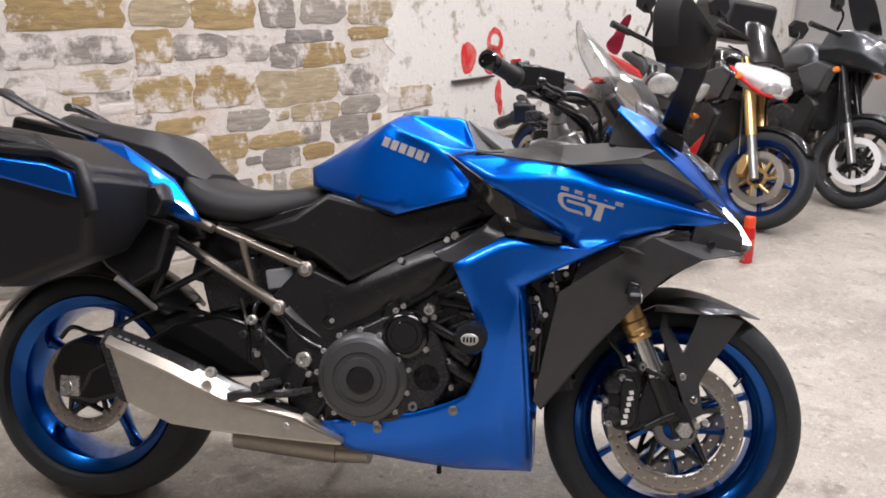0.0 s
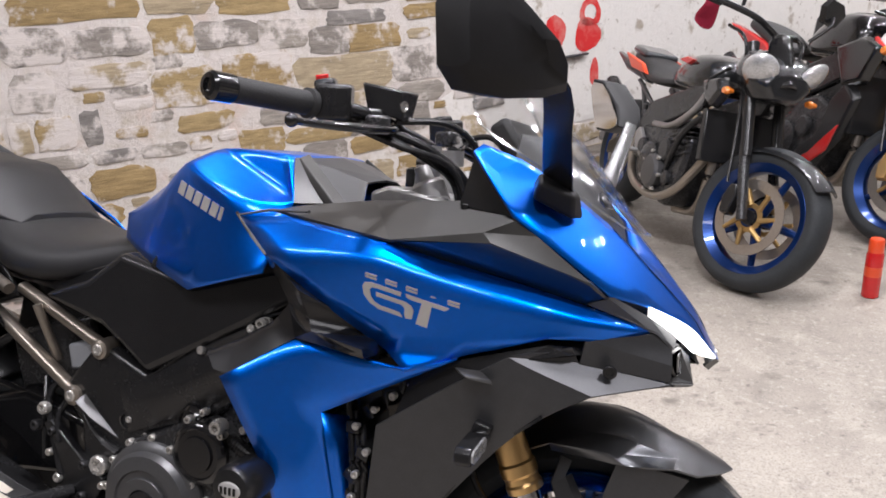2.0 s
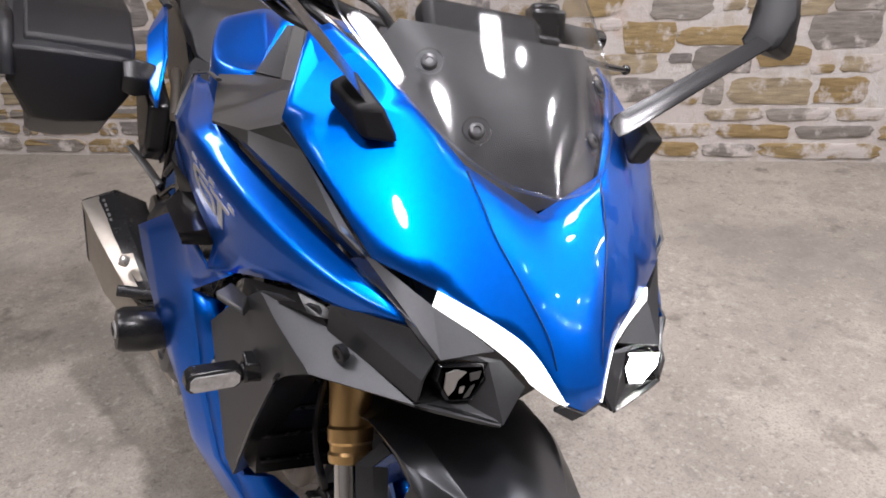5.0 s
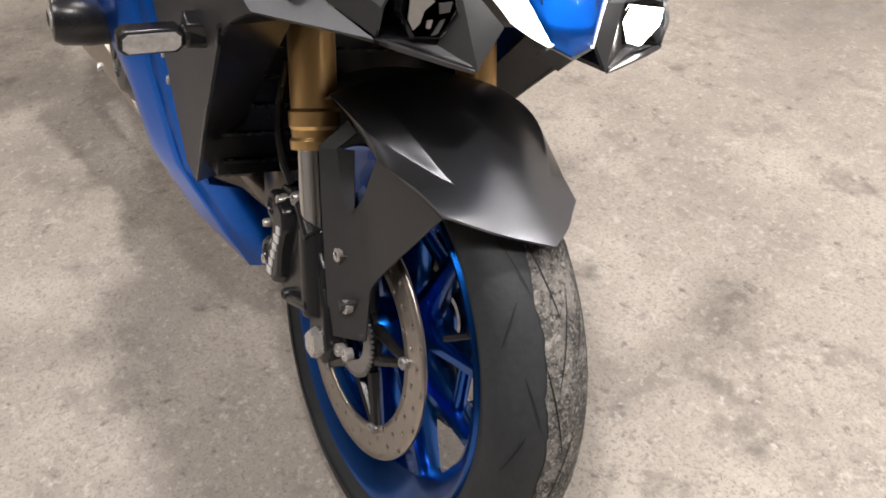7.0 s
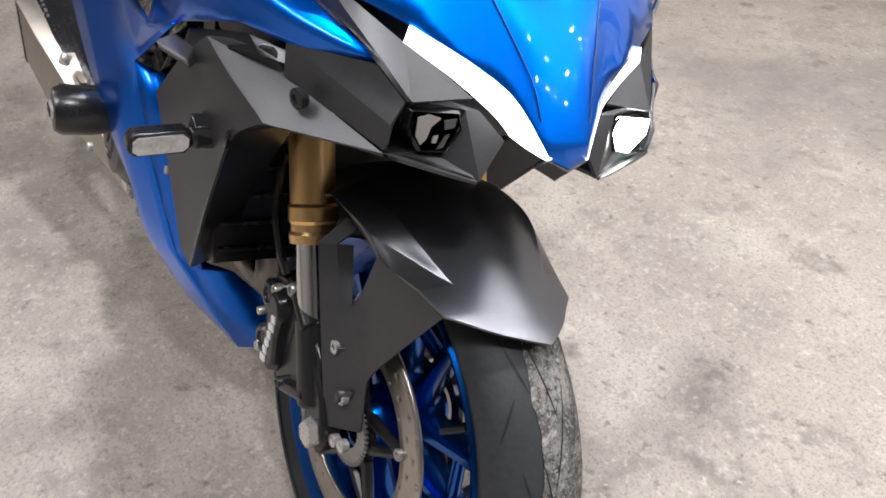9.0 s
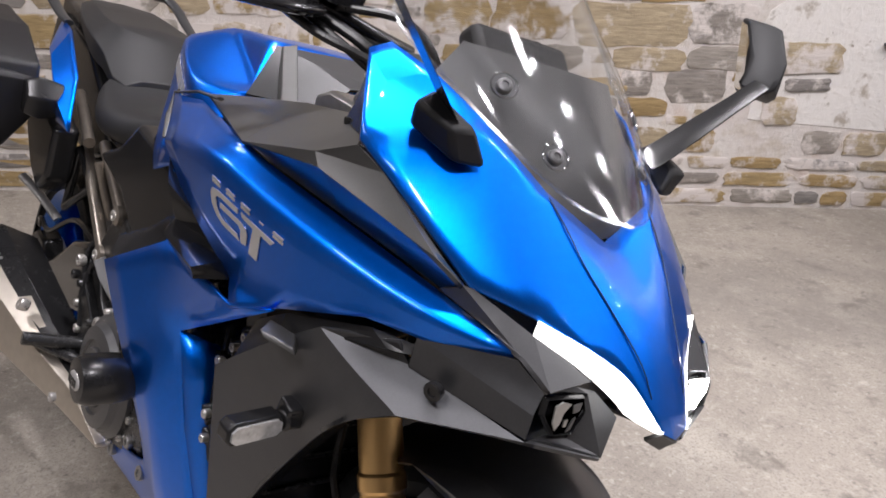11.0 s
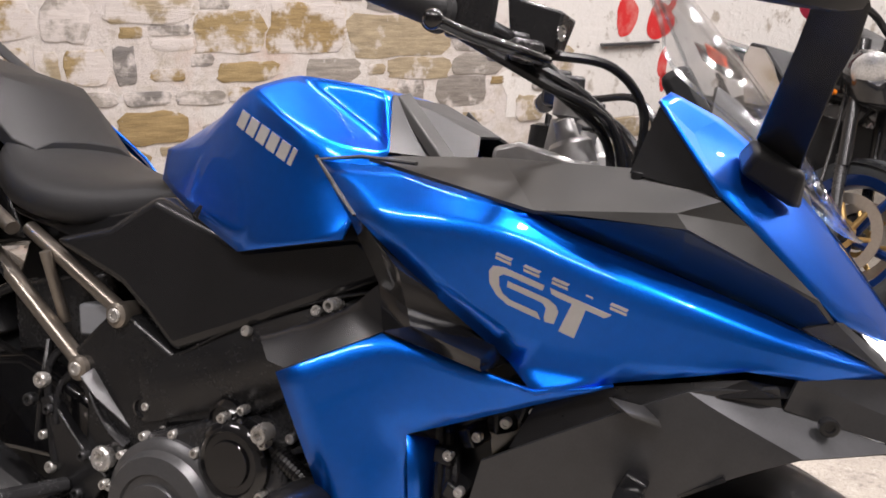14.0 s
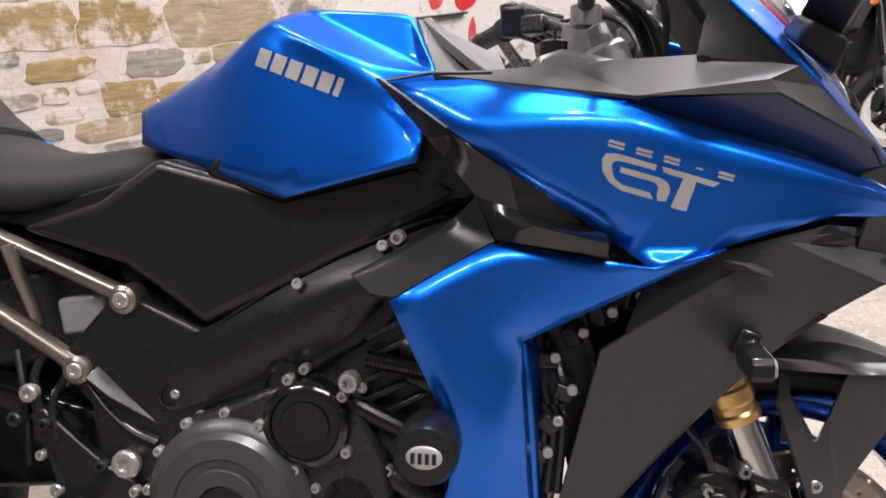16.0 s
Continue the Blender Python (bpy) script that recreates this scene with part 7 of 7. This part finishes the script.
        lathe(bm, [(0.016, 0), (0.022, 0.015), (0.012, 0.04)], (0.52, 0.19 * s, 0.86), axis="y", seg=12)
        add("front_indicator", bm, AMBER)
        # bars, grip, mirror
        bm = bmesh.new()
        tube(bm, [(0.42, 0, 1.02), (0.41, 0.15 * s, 1.05), (0.34, 0.30 * s, 1.06), (0.30, 0.38 * s, 1.06)], 0.013, 10)
        add("handlebar", bm, BLACK, turned=True)
        bm = bmesh.new()
        rod(bm, (0.335, 0.29 * s, 1.06), (0.295, 0.40 * s, 1.06), 0.018, 12)
        add("grip", bm, GRIP, turned=True)
        bm = bmesh.new()
        tube(bm, [(0.40, 0.24 * s, 1.07), (0.43, 0.29 * s, 1.15), (0.40, 0.33 * s, 1.2)], 0.008, 8)
        loft(bm, [[(0.40 - t, (0.33 + 0.075 * a) * s, 1.22 + 0.05 * b) for a, b in ((1, 0.3), (0.5, 1), (-0.6, 1), (-1, 0.2), (-0.6, -1), (0.5, -1))] for t in (0, 0.03)])
        add("mirror", bm, BLACK, turned=kind != "sport")
    bm = bmesh.new()
    block(bm, (0.40, 0, 0.60), (0.04, 0.34, 0.28), (0, -12, 0))
    add("radiator", bm, BLACK, bevel=0.006)
    for y in (-0.09, -0.03, 0.03, 0.09):
        bm = bmesh.new()
        tube(bm, [(0.30, y, 0.56), (0.40, y, 0.50), (0.41, y, 0.36), (0.30, y * 0.6, 0.22), (0.10, y * 0.5, 0.17)], 0.019, 10)
        add("exhaust_header", bm, BRONZE)
    for s in (-1, 1):
        for x, z, r in ((0.12, 0.45, 0.055), (-0.14, 0.42, 0.04), (0.20, 0.33, 0.035)):
            bm = bmesh.new()
            lathe(bm, [(r, 0.165 * s), (r, 0.186 * s), (r * 0.8, 0.193 * s), (r * 0.3, 0.193 * s)], (x, 0, z), seg=24)
            add("engine_cap", bm, ENGINE)
        bm = bmesh.new()
        tube(bm, [(0.36, 0.16 * s, 1.03), (0.47, 0.13 * s, 0.98), (0.50, 0.10 * s, 0.80), (0.56, 0.10 * s, 0.58), (0.61, 0.11 * s, 0.42)], 0.007, 8)
        add("brake_hose", bm, BLACK)
        bm = bmesh.new()
        prism(bm, [(-0.13, 0.36), (-0.10, 0.42), (-0.20, 0.50), (-0.25, 0.49), (-0.22, 0.40)], 0.17 * s, 0.19 * s)
        rod(bm, (-0.17, 0.18 * s, 0.385), (-0.18, 0.28 * s, 0.39), 0.012)
        add("footrest", bm, SILVERP, bevel=0.003)
    # lower panels
    for s in (() if kind == "naked" else (-1, 1)):
        bm = bmesh.new()
        prism(bm, [(0.36, 0.72), (0.46, 0.64), (0.40, 0.42), (0.28, 0.28), (0.0, 0.2), (0.1, 0.3), (0.26, 0.45), (0.28, 0.62)], 0.16 * s, 0.20 * s, 0.9)
        add("lower_panel", bm, BLACK, bevel=0.01)
        if kind == "sport":
            bm = bmesh.new()
            prism(bm, [(0.40, 0.50), (0.36, 0.36), (0.22, 0.25), (0.10, 0.235), (0.24, 0.33), (0.34, 0.44)], 0.196 * s, 0.208 * s, 0.95)
            add("red_flash", bm, REDP, "red lower side flash", bevel=0.003)
        bm = bmesh.new()
        prism(bm, [(0.20, 0.86), (0.38, 0.92), (0.52, 0.88), (0.46, 0.70), (0.33, 0.66)], 0.15 * s, 0.21 * s, 0.85)
        add("side_panel", bm, body, bevel=0.012)
    if kind == "naked":
        for k in range(6):
            bm = bmesh.new()
            block(bm, (0.22, 0, 0.44 + 0.028 * k), (0.20, 0.36, 0.008), (0, -20, 0))
            add("cooling_fin", bm, ENGINE, bevel=0.002)
        for s in (-1, 1):
            bm = bmesh.new()
            lathe(bm, [(0.085, 0.16 * s), (0.085, 0.20 * s), (0.07, 0.215 * s), (0.03, 0.217 * s)], (0.06, 0, 0.33), seg=32)
            add("clutch_cover", bm, ENGINEGREY)
            for pts, r, mt in (([(0.38, 0.15 * s, 0.72), (0.30, 0.19 * s, 0.60), (0.22, 0.19 * s, 0.45), (0.16, 0.17 * s, 0.36)], 0.015, BLACK), ([(0.34, 0.14 * s, 0.86), (0.28, 0.17 * s, 0.70), (0.12, 0.18 * s, 0.58), (-0.1, 0.16 * s, 0.55)], 0.02, SILVERP), ([(0.40, 0.12 * s, 0.47), (0.30, 0.17 * s, 0.30), (0.1, 0.18 * s, 0.22), (-0.2, 0.17 * s, 0.25), (-0.35, 0.15 * s, 0.46)], 0.02, BRONZE), ([(0.42, 0.13 * s, 0.98), (0.36, 0.18 * s, 0.88), (0.40, 0.16 * s, 0.76)], 0.008, BLACK)):
                bm = bmesh.new()
                tube(bm, pts, r, 10)
                add("pipe", bm, mt)
            for k in range(7):
                bm = bmesh.new()
                lathe(bm, [(0.009, 0.19 * s), (0.009, 0.206 * s), (0.005, 0.208 * s)], (0.06 + 0.095 * math.cos(0.9 * k), 0, 0.33 + 0.095 * math.sin(0.9 * k)), seg=10)
                add("bolt", bm, STEEL)
            bm = bmesh.new()
            prism(bm, [(0.28, 0.90), (0.44, 0.93), (0.50, 0.86), (0.42, 0.74), (0.34, 0.78)], 0.13 * s, 0.185 * s, 0.8)
            add("radiator_cowl", bm, DARKP, bevel=0.015, segments=3)
    # front end
    if kind == "naked":
        bm = bmesh.new()
        loft(bm, [[(x, w * a, z + hgt * b) for a, b in ((1, 0), (0.75, 0.8), (0, 1), (-0.75, 0.8), (-1, 0), (-0.6, -0.9), (0, -1), (0.6, -0.9))] for x, w, z, hgt in ((0.42, 0.12, 0.98, 0.12), (0.52, 0.16, 0.97, 0.14), (0.60, 0.15, 0.95, 0.12), (0.66, 0.09, 0.92, 0.07))])
        add("nose_cowl", bm, body, bevel=0.012, smooth=50)
        for s in (-1, 1):
            bm = bmesh.new()
            bmesh.ops.create_uvsphere(bm, u_segments=20, v_segments=12, radius=1, matrix=pose(0.615, 0.112 * s, 0.995, 0, 25, 30 * s) @ Matrix.Diagonal((0.035, 0.070, 0.092, 1)))
            add("headlight", bm, LENS, "round clear headlight", smooth=60)
        bm = bmesh.new()
        loft(bm, [[(0.685 - 0.07 * k - 0.05 * q * q, 0.066 * q * (1 + 0.15 * k - 0.12 * k * k), 0.93 + 0.135 * k - 0.03 * q * q) for q in (-1, -0.6, -0.2, 0.2, 0.6, 1)] for k in (0, 1, 2)], cap=False, closed=False)
        add("fly_screen", bm, GLOSSBLACK, "dark domed fly screen", solid=0.004, subdiv=1)
        bm = bmesh.new()
        rings = []
        for k in range(5):
            rings.append([(0.38 - 0.02 * k + 0.02 * math.sin(3 * k + 5 * a), -0.25 + 0.05 * math.cos(2 * math.pi * a) * (0.5 + 0.16 * k), 1.20 - 0.05 * k + 0.02 * math.sin(7 * a + k)) for a in (0, 0.125, 0.25, 0.375, 0.5, 0.625, 0.75, 0.875)])
        loft(bm, rings)
        cloth = add("draped_cloth", bm, CLOTH, "crimson cloth hung over the bar", subdiv=2, smooth=60)
        bm = bmesh.new()
        block(bm, (-0.68, 0, 0.97), (0.2, 0.2, 0.06), (0, 12, 0))
        add("tail_pad", bm, GREYP, "dark grey seat hump", bevel=0.02)
    elif kind == "sport":
        bm = bmesh.new()
        loft(bm, [[(x, w * a, z + hgt * b) for a, b in ((1, 0.1), (0.85, 0.9), (0, 1), (-0.85, 0.9), (-1, 0.1), (-0.7, -0.8), (0, -1), (0.7, -0.8))] for x, w, z, hgt in ((0.42, 0.15, 0.88, 0.07), (0.53, 0.165, 0.865, 0.085), (0.63, 0.13, 0.84, 0.075), (0.70, 0.07, 0.81, 0.045))])
        add("nose_cowl", bm, WHITEP, "white nose cowl", bevel=0.012, smooth=50)
        for s in (-1, 1):
            bm = bmesh.new()
            tube(bm, [(0.42, 0.155 * s, 0.91), (0.53, 0.17 * s, 0.855), (0.63, 0.115 * s, 0.79), (0.69, 0.05 * s, 0.77)], 0.012, 8)
            add("red_edge", bm, REDP, "red edge stripe")
            bm = bmesh.new()
            bmesh.ops.create_uvsphere(bm, u_segments=20, v_segments=12, radius=1, matrix=pose(0.672, 0.056 * s, 0.81, 0, 30, 25 * s) @ Matrix.Diagonal((0.03, 0.060, 0.050, 1)))
            add("headlight", bm, LENS, "clear headlight", smooth=60)
        bm = bmesh.new()
        loft(bm, [[(0.58 - 0.10 * k, 0.16 * q * (1 - 0.12 * k), 0.95 + 0.13 * k - 0.03 * q * q) for q in (-1, -0.6, -0.2, 0.2, 0.6, 1)] for k in (0, 1, 2)], cap=False, closed=False)
        add("windscreen", bm, GLOSSBLACK, "dark smoked windscreen", solid=0.004, subdiv=1)
    else:
        bm = bmesh.new()
        loft(bm, [[(x, w * a, z + hgt * b) for a, b in ((1, 0), (0.7, 0.9), (0, 1), (-0.7, 0.9), (-1, 0), (-0.7, -0.8), (0, -1), (0.7, -0.8))] for x, w, z, hgt in ((0.34, 0.19, 0.98, 0.13), (0.50, 0.17, 1.0, 0.13), (0.64, 0.13, 0.97, 0.11), (0.76, 0.06, 0.90, 0.05))])
        add("nose_cowl", bm, GREYP, "dark grey beaked nose", bevel=0.012, smooth=50)
        bm = bmesh.new()
        bmesh.ops.create_uvsphere(bm, u_segments=20, v_segments=12, radius=1, matrix=pose(0.66, 0, 1.0, 0, 25, 0) @ Matrix.Diagonal((0.03, 0.10, 0.055, 1)))
        add("headlight", bm, LENS, "clear headlight", smooth=60)
        bm = bmesh.new()
        loft(bm, [[(0.55 - 0.07 * k, 0.14 * q, 1.12 + 0.13 * k - 0.03 * q * q) for q in (-1, -0.6, -0.2, 0.2, 0.6, 1)] for k in (0, 1, 2)], cap=False, closed=False)
        sc = add("windscreen", bm, SMOKE, "smoked windscreen", solid=0.004, subdiv=1)
        for s in (-1, 1):
            bm = bmesh.new()
            block(bm, (-0.62, 0.34 * s, 0.72), (0.5, 0.22, 0.38))
            add("pannier", bm, CASE, "black pannier", bevel=0.04, segments=3)
        bm = bmesh.new()
        block(bm, (-0.72, 0, 1.18), (0.42, 0.5, 0.3))
        add("top_box", bm, CASE, "black top box", bevel=0.05, segments=3)
    bm = bmesh.new()
    tube(bm, [(-0.08, 0.15, 0.27), (-0.12, 0.22, 0.14), (-0.14, 0.26, 0.07)], 0.013, 8)
    add("side_stand", bm, BLACK)
    return root


parked("black naked motorcycle with orange tail and blue rims", (0.905, 2.235), -61.0, 24, 13, DARKP, ORANGEP, RIMNAVY, DULLGOLD, BLACK, ENGINE, "naked")
parked("black and white sport motorcycle with gold forks", (1.555, 2.945), -58, 24, 12, GLOSSBLACK, REDP, RIMNAVY, DULLGOLD, GOLD, SILVERP, "sport")
parked("dark grey touring motorcycle with black luggage boxes", (2.31, 3.55), -60, 20, 9, GREYP, BLACK, BLACK, WHITEP, BLACK, SILVERP, "tourer")

# red spray can on the floor
can = empty("spray_can", pose(1.412, 2.275, 0), "red spray can standing on the concrete floor", "spray can")
bm = bmesh.new()
lathe(bm, [(0.028, 0.0), (0.032, 0.004), (0.032, 0.175), (0.028, 0.188)], axis="z", seg=32)
part("can_body", bm, REDP, can)
bm = bmesh.new()
lathe(bm, [(0.028, 0.186), (0.028, 0.235), (0.024, 0.242)], axis="z", seg=32)
part("cap", bm, ORANGEP, can, "red cap")
bm = bmesh.new()
lathe(bm, [(0.0324, 0.09), (0.0324, 0.13)], axis="z", seg=32)
part("can_band", bm, ORANGEP, can, "printed band")

# bodies for the unseen ceiling lamps and for the two added fill lights
for lx, ly, sx, sy, watts in LAMPS:
    lamp = empty("ceiling_lamp", pose(lx, ly, CEIL), "white body of an unseen ceiling lamp, shared by the added fill lights", "lamp", "ceiling lamps")
    bm = bmesh.new()
    block(bm, (0, 0, -0.05), (sx + 0.06, sy * 0.6, 0.08))
    part("lamp_body", bm, WHITEP, lamp, bevel=0.01)

# ---- graffiti, ledge and plaster on the wall ----
def on_wall(bm, pts, out0, out1):
    loft(bm, [[wall_place(u, out0, z) for u, z in pts], [wall_place(u, out1, z) for u, z in pts]])
    return bm


rnd = random.Random(5)
edge = [(1.34, 0.44), (2.0, 0.40), (2.8, 0.43), (3.6, 0.40), (7.4, 0.42), (7.4, 3.38), (1.55, 3.38), (1.45, 2.4), (1.52, 1.9)]
left_edge = [(1.46, 1.62), (1.40, 1.45), (1.47, 1.33), (1.42, 1.22), (1.30, 1.18), (1.36, 1.07), (1.44, 1.0), (1.36, 0.94), (1.32, 0.82), (1.40, 0.72), (1.28, 0.66), (1.34, 0.55)]
bm = bmesh.new()
on_wall(bm, edge + left_edge, -0.03, -0.003)
tagged(part("plaster", bm, PLASTER, wall, "flaking whitewashed plaster"), kind="structure")


def blot(cu, cz, ru, rz, seed, hole=0.0):
    r = random.Random(seed)
    n = 26
    k = [1 + 0.07 * math.sin(3 * 2 * math.pi * i / n + seed) + r.uniform(-0.04, 0.04) for i in range(n)]
    outer = [(cu + ru * k[i] * math.cos(2 * math.pi * i / n), cz + rz * k[i] * math.sin(2 * math.pi * i / n)) for i in range(n)]
    bm = bmesh.new()
    if hole:
        inner = [(cu + ru * hole * math.cos(2 * math.pi * i / n), cz + rz * hole * math.sin(2 * math.pi * i / n)) for i in range(n)]
        loft(bm, [[wall_place(u, -0.0005, z) for u, z in outer], [wall_place(u, -0.0005, z) for u, z in inner]], cap=False)
    else:
        on_wall(bm, outer, -0.0035, -0.0005)
    tagged(part("spray_mark", bm, GRAFFITI, wall, "red spray paint mark"), kind="structure")


blot(2.09, 0.955, 0.075, 0.105, 1)
blot(2.34, 0.93, 0.10, 0.10, 2)
blot(2.36, 1.06, 0.085, 0.085, 3, 0.55)
blot(2.40, 0.70, 0.035, 0.085, 4)
blot(2.42, 0.60, 0.025, 0.06, 6)
bm = bmesh.new()
on_wall(bm, [(1.92, 0.80), (2.32, 0.815), (2.32, 0.828), (1.92, 0.814)], 0.0, 0.035)
tagged(part("ledge", bm, ENGINEGREY, wall, "thin dark ledge on the wall", bevel=0.002), kind="structure")

# ---- the wall's stones ----
def stone_mesh(seed):
    r = random.Random(seed)
    bm = bmesh.new()
    n = 18
    base = []
    lean = r.uniform(-0.12, 0.12)
    for i in range(n):
        a = 2 * math.pi * (i + r.uniform(0.2, 0.8)) / n
        c, s = math.cos(a), math.sin(a)
        k = 0.5 / max(abs(c), abs(s)) ** r.uniform(0.92, 1.0)
        base.append((c * k * r.uniform(0.91, 1.04) + lean * s * k * 0.5, s * k * r.uniform(0.87, 1.05)))
    rings = []
    for out, f in ((-0.3, 1.0), (0.6, 0.99), (1.0, 0.92)):
        rings.append([bm.verts.new((x * f, -(out + (r.uniform(-0.3, 0.3) if out > 0.5 else 0)), z * f)) for x, z in base])
    for a, b in zip(rings, rings[1:]):
        for i in range(n):
            bm.faces.new((a[i], a[(i + 1) % n], b[(i + 1) % n], b[i]))
    top = bm.verts.new((0, -1.0 + r.uniform(-0.3, 0.1), 0))
    for i in range(n):
        bm.faces.new((rings[-1][i], rings[-1][(i + 1) % n], top))
    bmesh.ops.recalc_face_normals(bm, faces=bm.faces)
    me = bpy.data.meshes.new("stone")
    bm.to_mesh(me)
    bm.free()
    me.shade_smooth()
    return me


STONES = [stone_mesh(k) for k in range(20)]
LIMED = [m.copy() for m in STONES]
for m in STONES:
    m.materials.append(STONE)
for m in LIMED:
    m.materials.append(STONELIME)
TURNW = math.degrees(math.atan2(WD.y, WD.x))


def lay_stone(u0, u1, z0, z1, limed, depth):
    ob = new("stone", rnd.choice(LIMED if limed else STONES))
    p = wall_place((u0 + u1) / 2, -0.012, (z0 + z1) / 2)
    ob.matrix_world = pose(p.x, p.y, p.z, 0, rnd.uniform(-1.5, 1.5), TURNW) @ Matrix.Diagonal((u1 - u0, depth, z1 - z0, 1))
    ob.parent = wall
    ob.matrix_parent_inverse = wall.matrix_world.inverted()
    return ob


# the large stones that can be told apart: from u, to u, from z, to z
LARGE = [(0.46, 1.00, 0.765, 0.945), (0.0, 0.29, 1.04, 1.14), (-0.18, -0.01, 1.03, 1.17), (-0.78, -0.55, 1.03, 1.16), (-0.53, -0.21, 1.04, 1.14), (0.13, 0.46, 1.18, 1.32), (-0.18, 0.10, 1.20, 1.32), (-0.71, -0.23, 1.19, 1.34), (0.51, 0.71, 1.18, 1.32), (0.77, 1.06, 1.20, 1.32), (0.56, 0.75, 0.97, 1.08), (0.77, 1.04, 0.97, 1.08), (0.10, 0.44, 0.79, 0.99), (0.30, 0.54, 1.01, 1.13), (1.0, 1.30, 0.79, 0.95)]
SMALL = [(0.38, 0.74, 0.545, 0.60), (0.27, 0.50, 0.655, 0.745), (0.67, 0.98, 0.665, 0.745), (-0.21, 0.07, 0.79, 0.95), (-0.54, -0.23, 0.91, 0.99), (-0.12, 0.12, 0.675, 0.735), (1.10, 1.41, 1.19, 1.32), (0.66, 0.96, 1.105, 1.15), (1.09, 1.38, 1.11, 1.16), (0.46, 0.69, 0.42, 0.515), (0.93, 1.20, 0.52, 0.65), (0.72, 0.84, 0.545, 0.64), (0.15, 0.36, 0.51, 0.63), (0.02, 0.29, 0.42, 0.485), (0.73, 0.93, 0.45, 0.515), (1.02, 1.3, 0.68, 0.76)]
hero = LARGE + SMALL
for k, (u0, u1, z0, z1) in enumerate(hero):
    lay_stone(u0 - 0.016, u1 + 0.016, z0 - 0.014, z1 + 0.014, k in (3, 4, 12, 13, 14, 18, 19, 21), 0.013)
laid_out = list(hero)


def clear(u0, u1, z0, z1, gap=0.010):
    return not any(u0 < b + gap and u1 > a - gap and z0 < d + gap and z1 > c - gap for a, b, c, d in laid_out)


rest = bmesh.new()
z = 0.015
while z < CEIL - 0.1:
    hgt = rnd.uniform(0.07, 0.19)
    u = -5.4
    while u < 7.3:
        wid = min(0.55, max(0.1, rnd.gauss(0.27, 0.1)))
        u0, u1, z0, z1 = u, u + wid - 0.012, z + rnd.uniform(0, 0.010), z + hgt - 0.008 - rnd.uniform(0, 0.012)
        u += wid
        if not clear(u0, u1, z0, z1):
            continue
        plastered = u1 > 1.33 and z1 > 0.42
        if plastered and not (u0 < 2.0 and z1 < 1.0 and rnd.random() < 0.25):
            continue
        if -1.8 < u0 < 2.0 and z0 < 1.45:
            laid_out.append((u0, u1, z0, z1))
            lay_stone(u0, u1, z0, z1, rnd.random() < (0.85 if plastered else 0.5), 0.02 if plastered else 0.014)
        else:
            m = rnd.choice(STONES)
            p = wall_place((u0 + u1) / 2, -0.012, (z0 + z1) / 2)
            mat = pose(p.x, p.y, p.z, 0, 0, TURNW) @ Matrix.Diagonal((u1 - u0, 0.014, z1 - z0, 1))
            first = len(rest.verts)
            rest.from_mesh(m)
            rest.verts.ensure_lookup_table()
            for v in rest.verts[first:]:
                v.co = mat @ v.co
    z += hgt
for width, height, tries in ((0.24, 0.085, 900), (0.15, 0.055, 1200), (0.09, 0.045, 900)):
    for _ in range(tries):
        u0, z0 = rnd.uniform(-1.6, 1.25), rnd.uniform(0.02, 1.42)
        u1, z1 = u0 + width * rnd.uniform(0.8, 1.25), z0 + height * rnd.uniform(0.8, 1.2)
        if u1 < 1.34 and clear(u0, u1, z0, z1, 0.006):
            laid_out.append((u0, u1, z0, z1))
            lay_stone(u0, u1, z0, z1, rnd.random() < 0.7, 0.010)
stones = part("stones", rest, STONE, wall, "far stones of the rubble wall")
tagged(stones, kind="stuff")
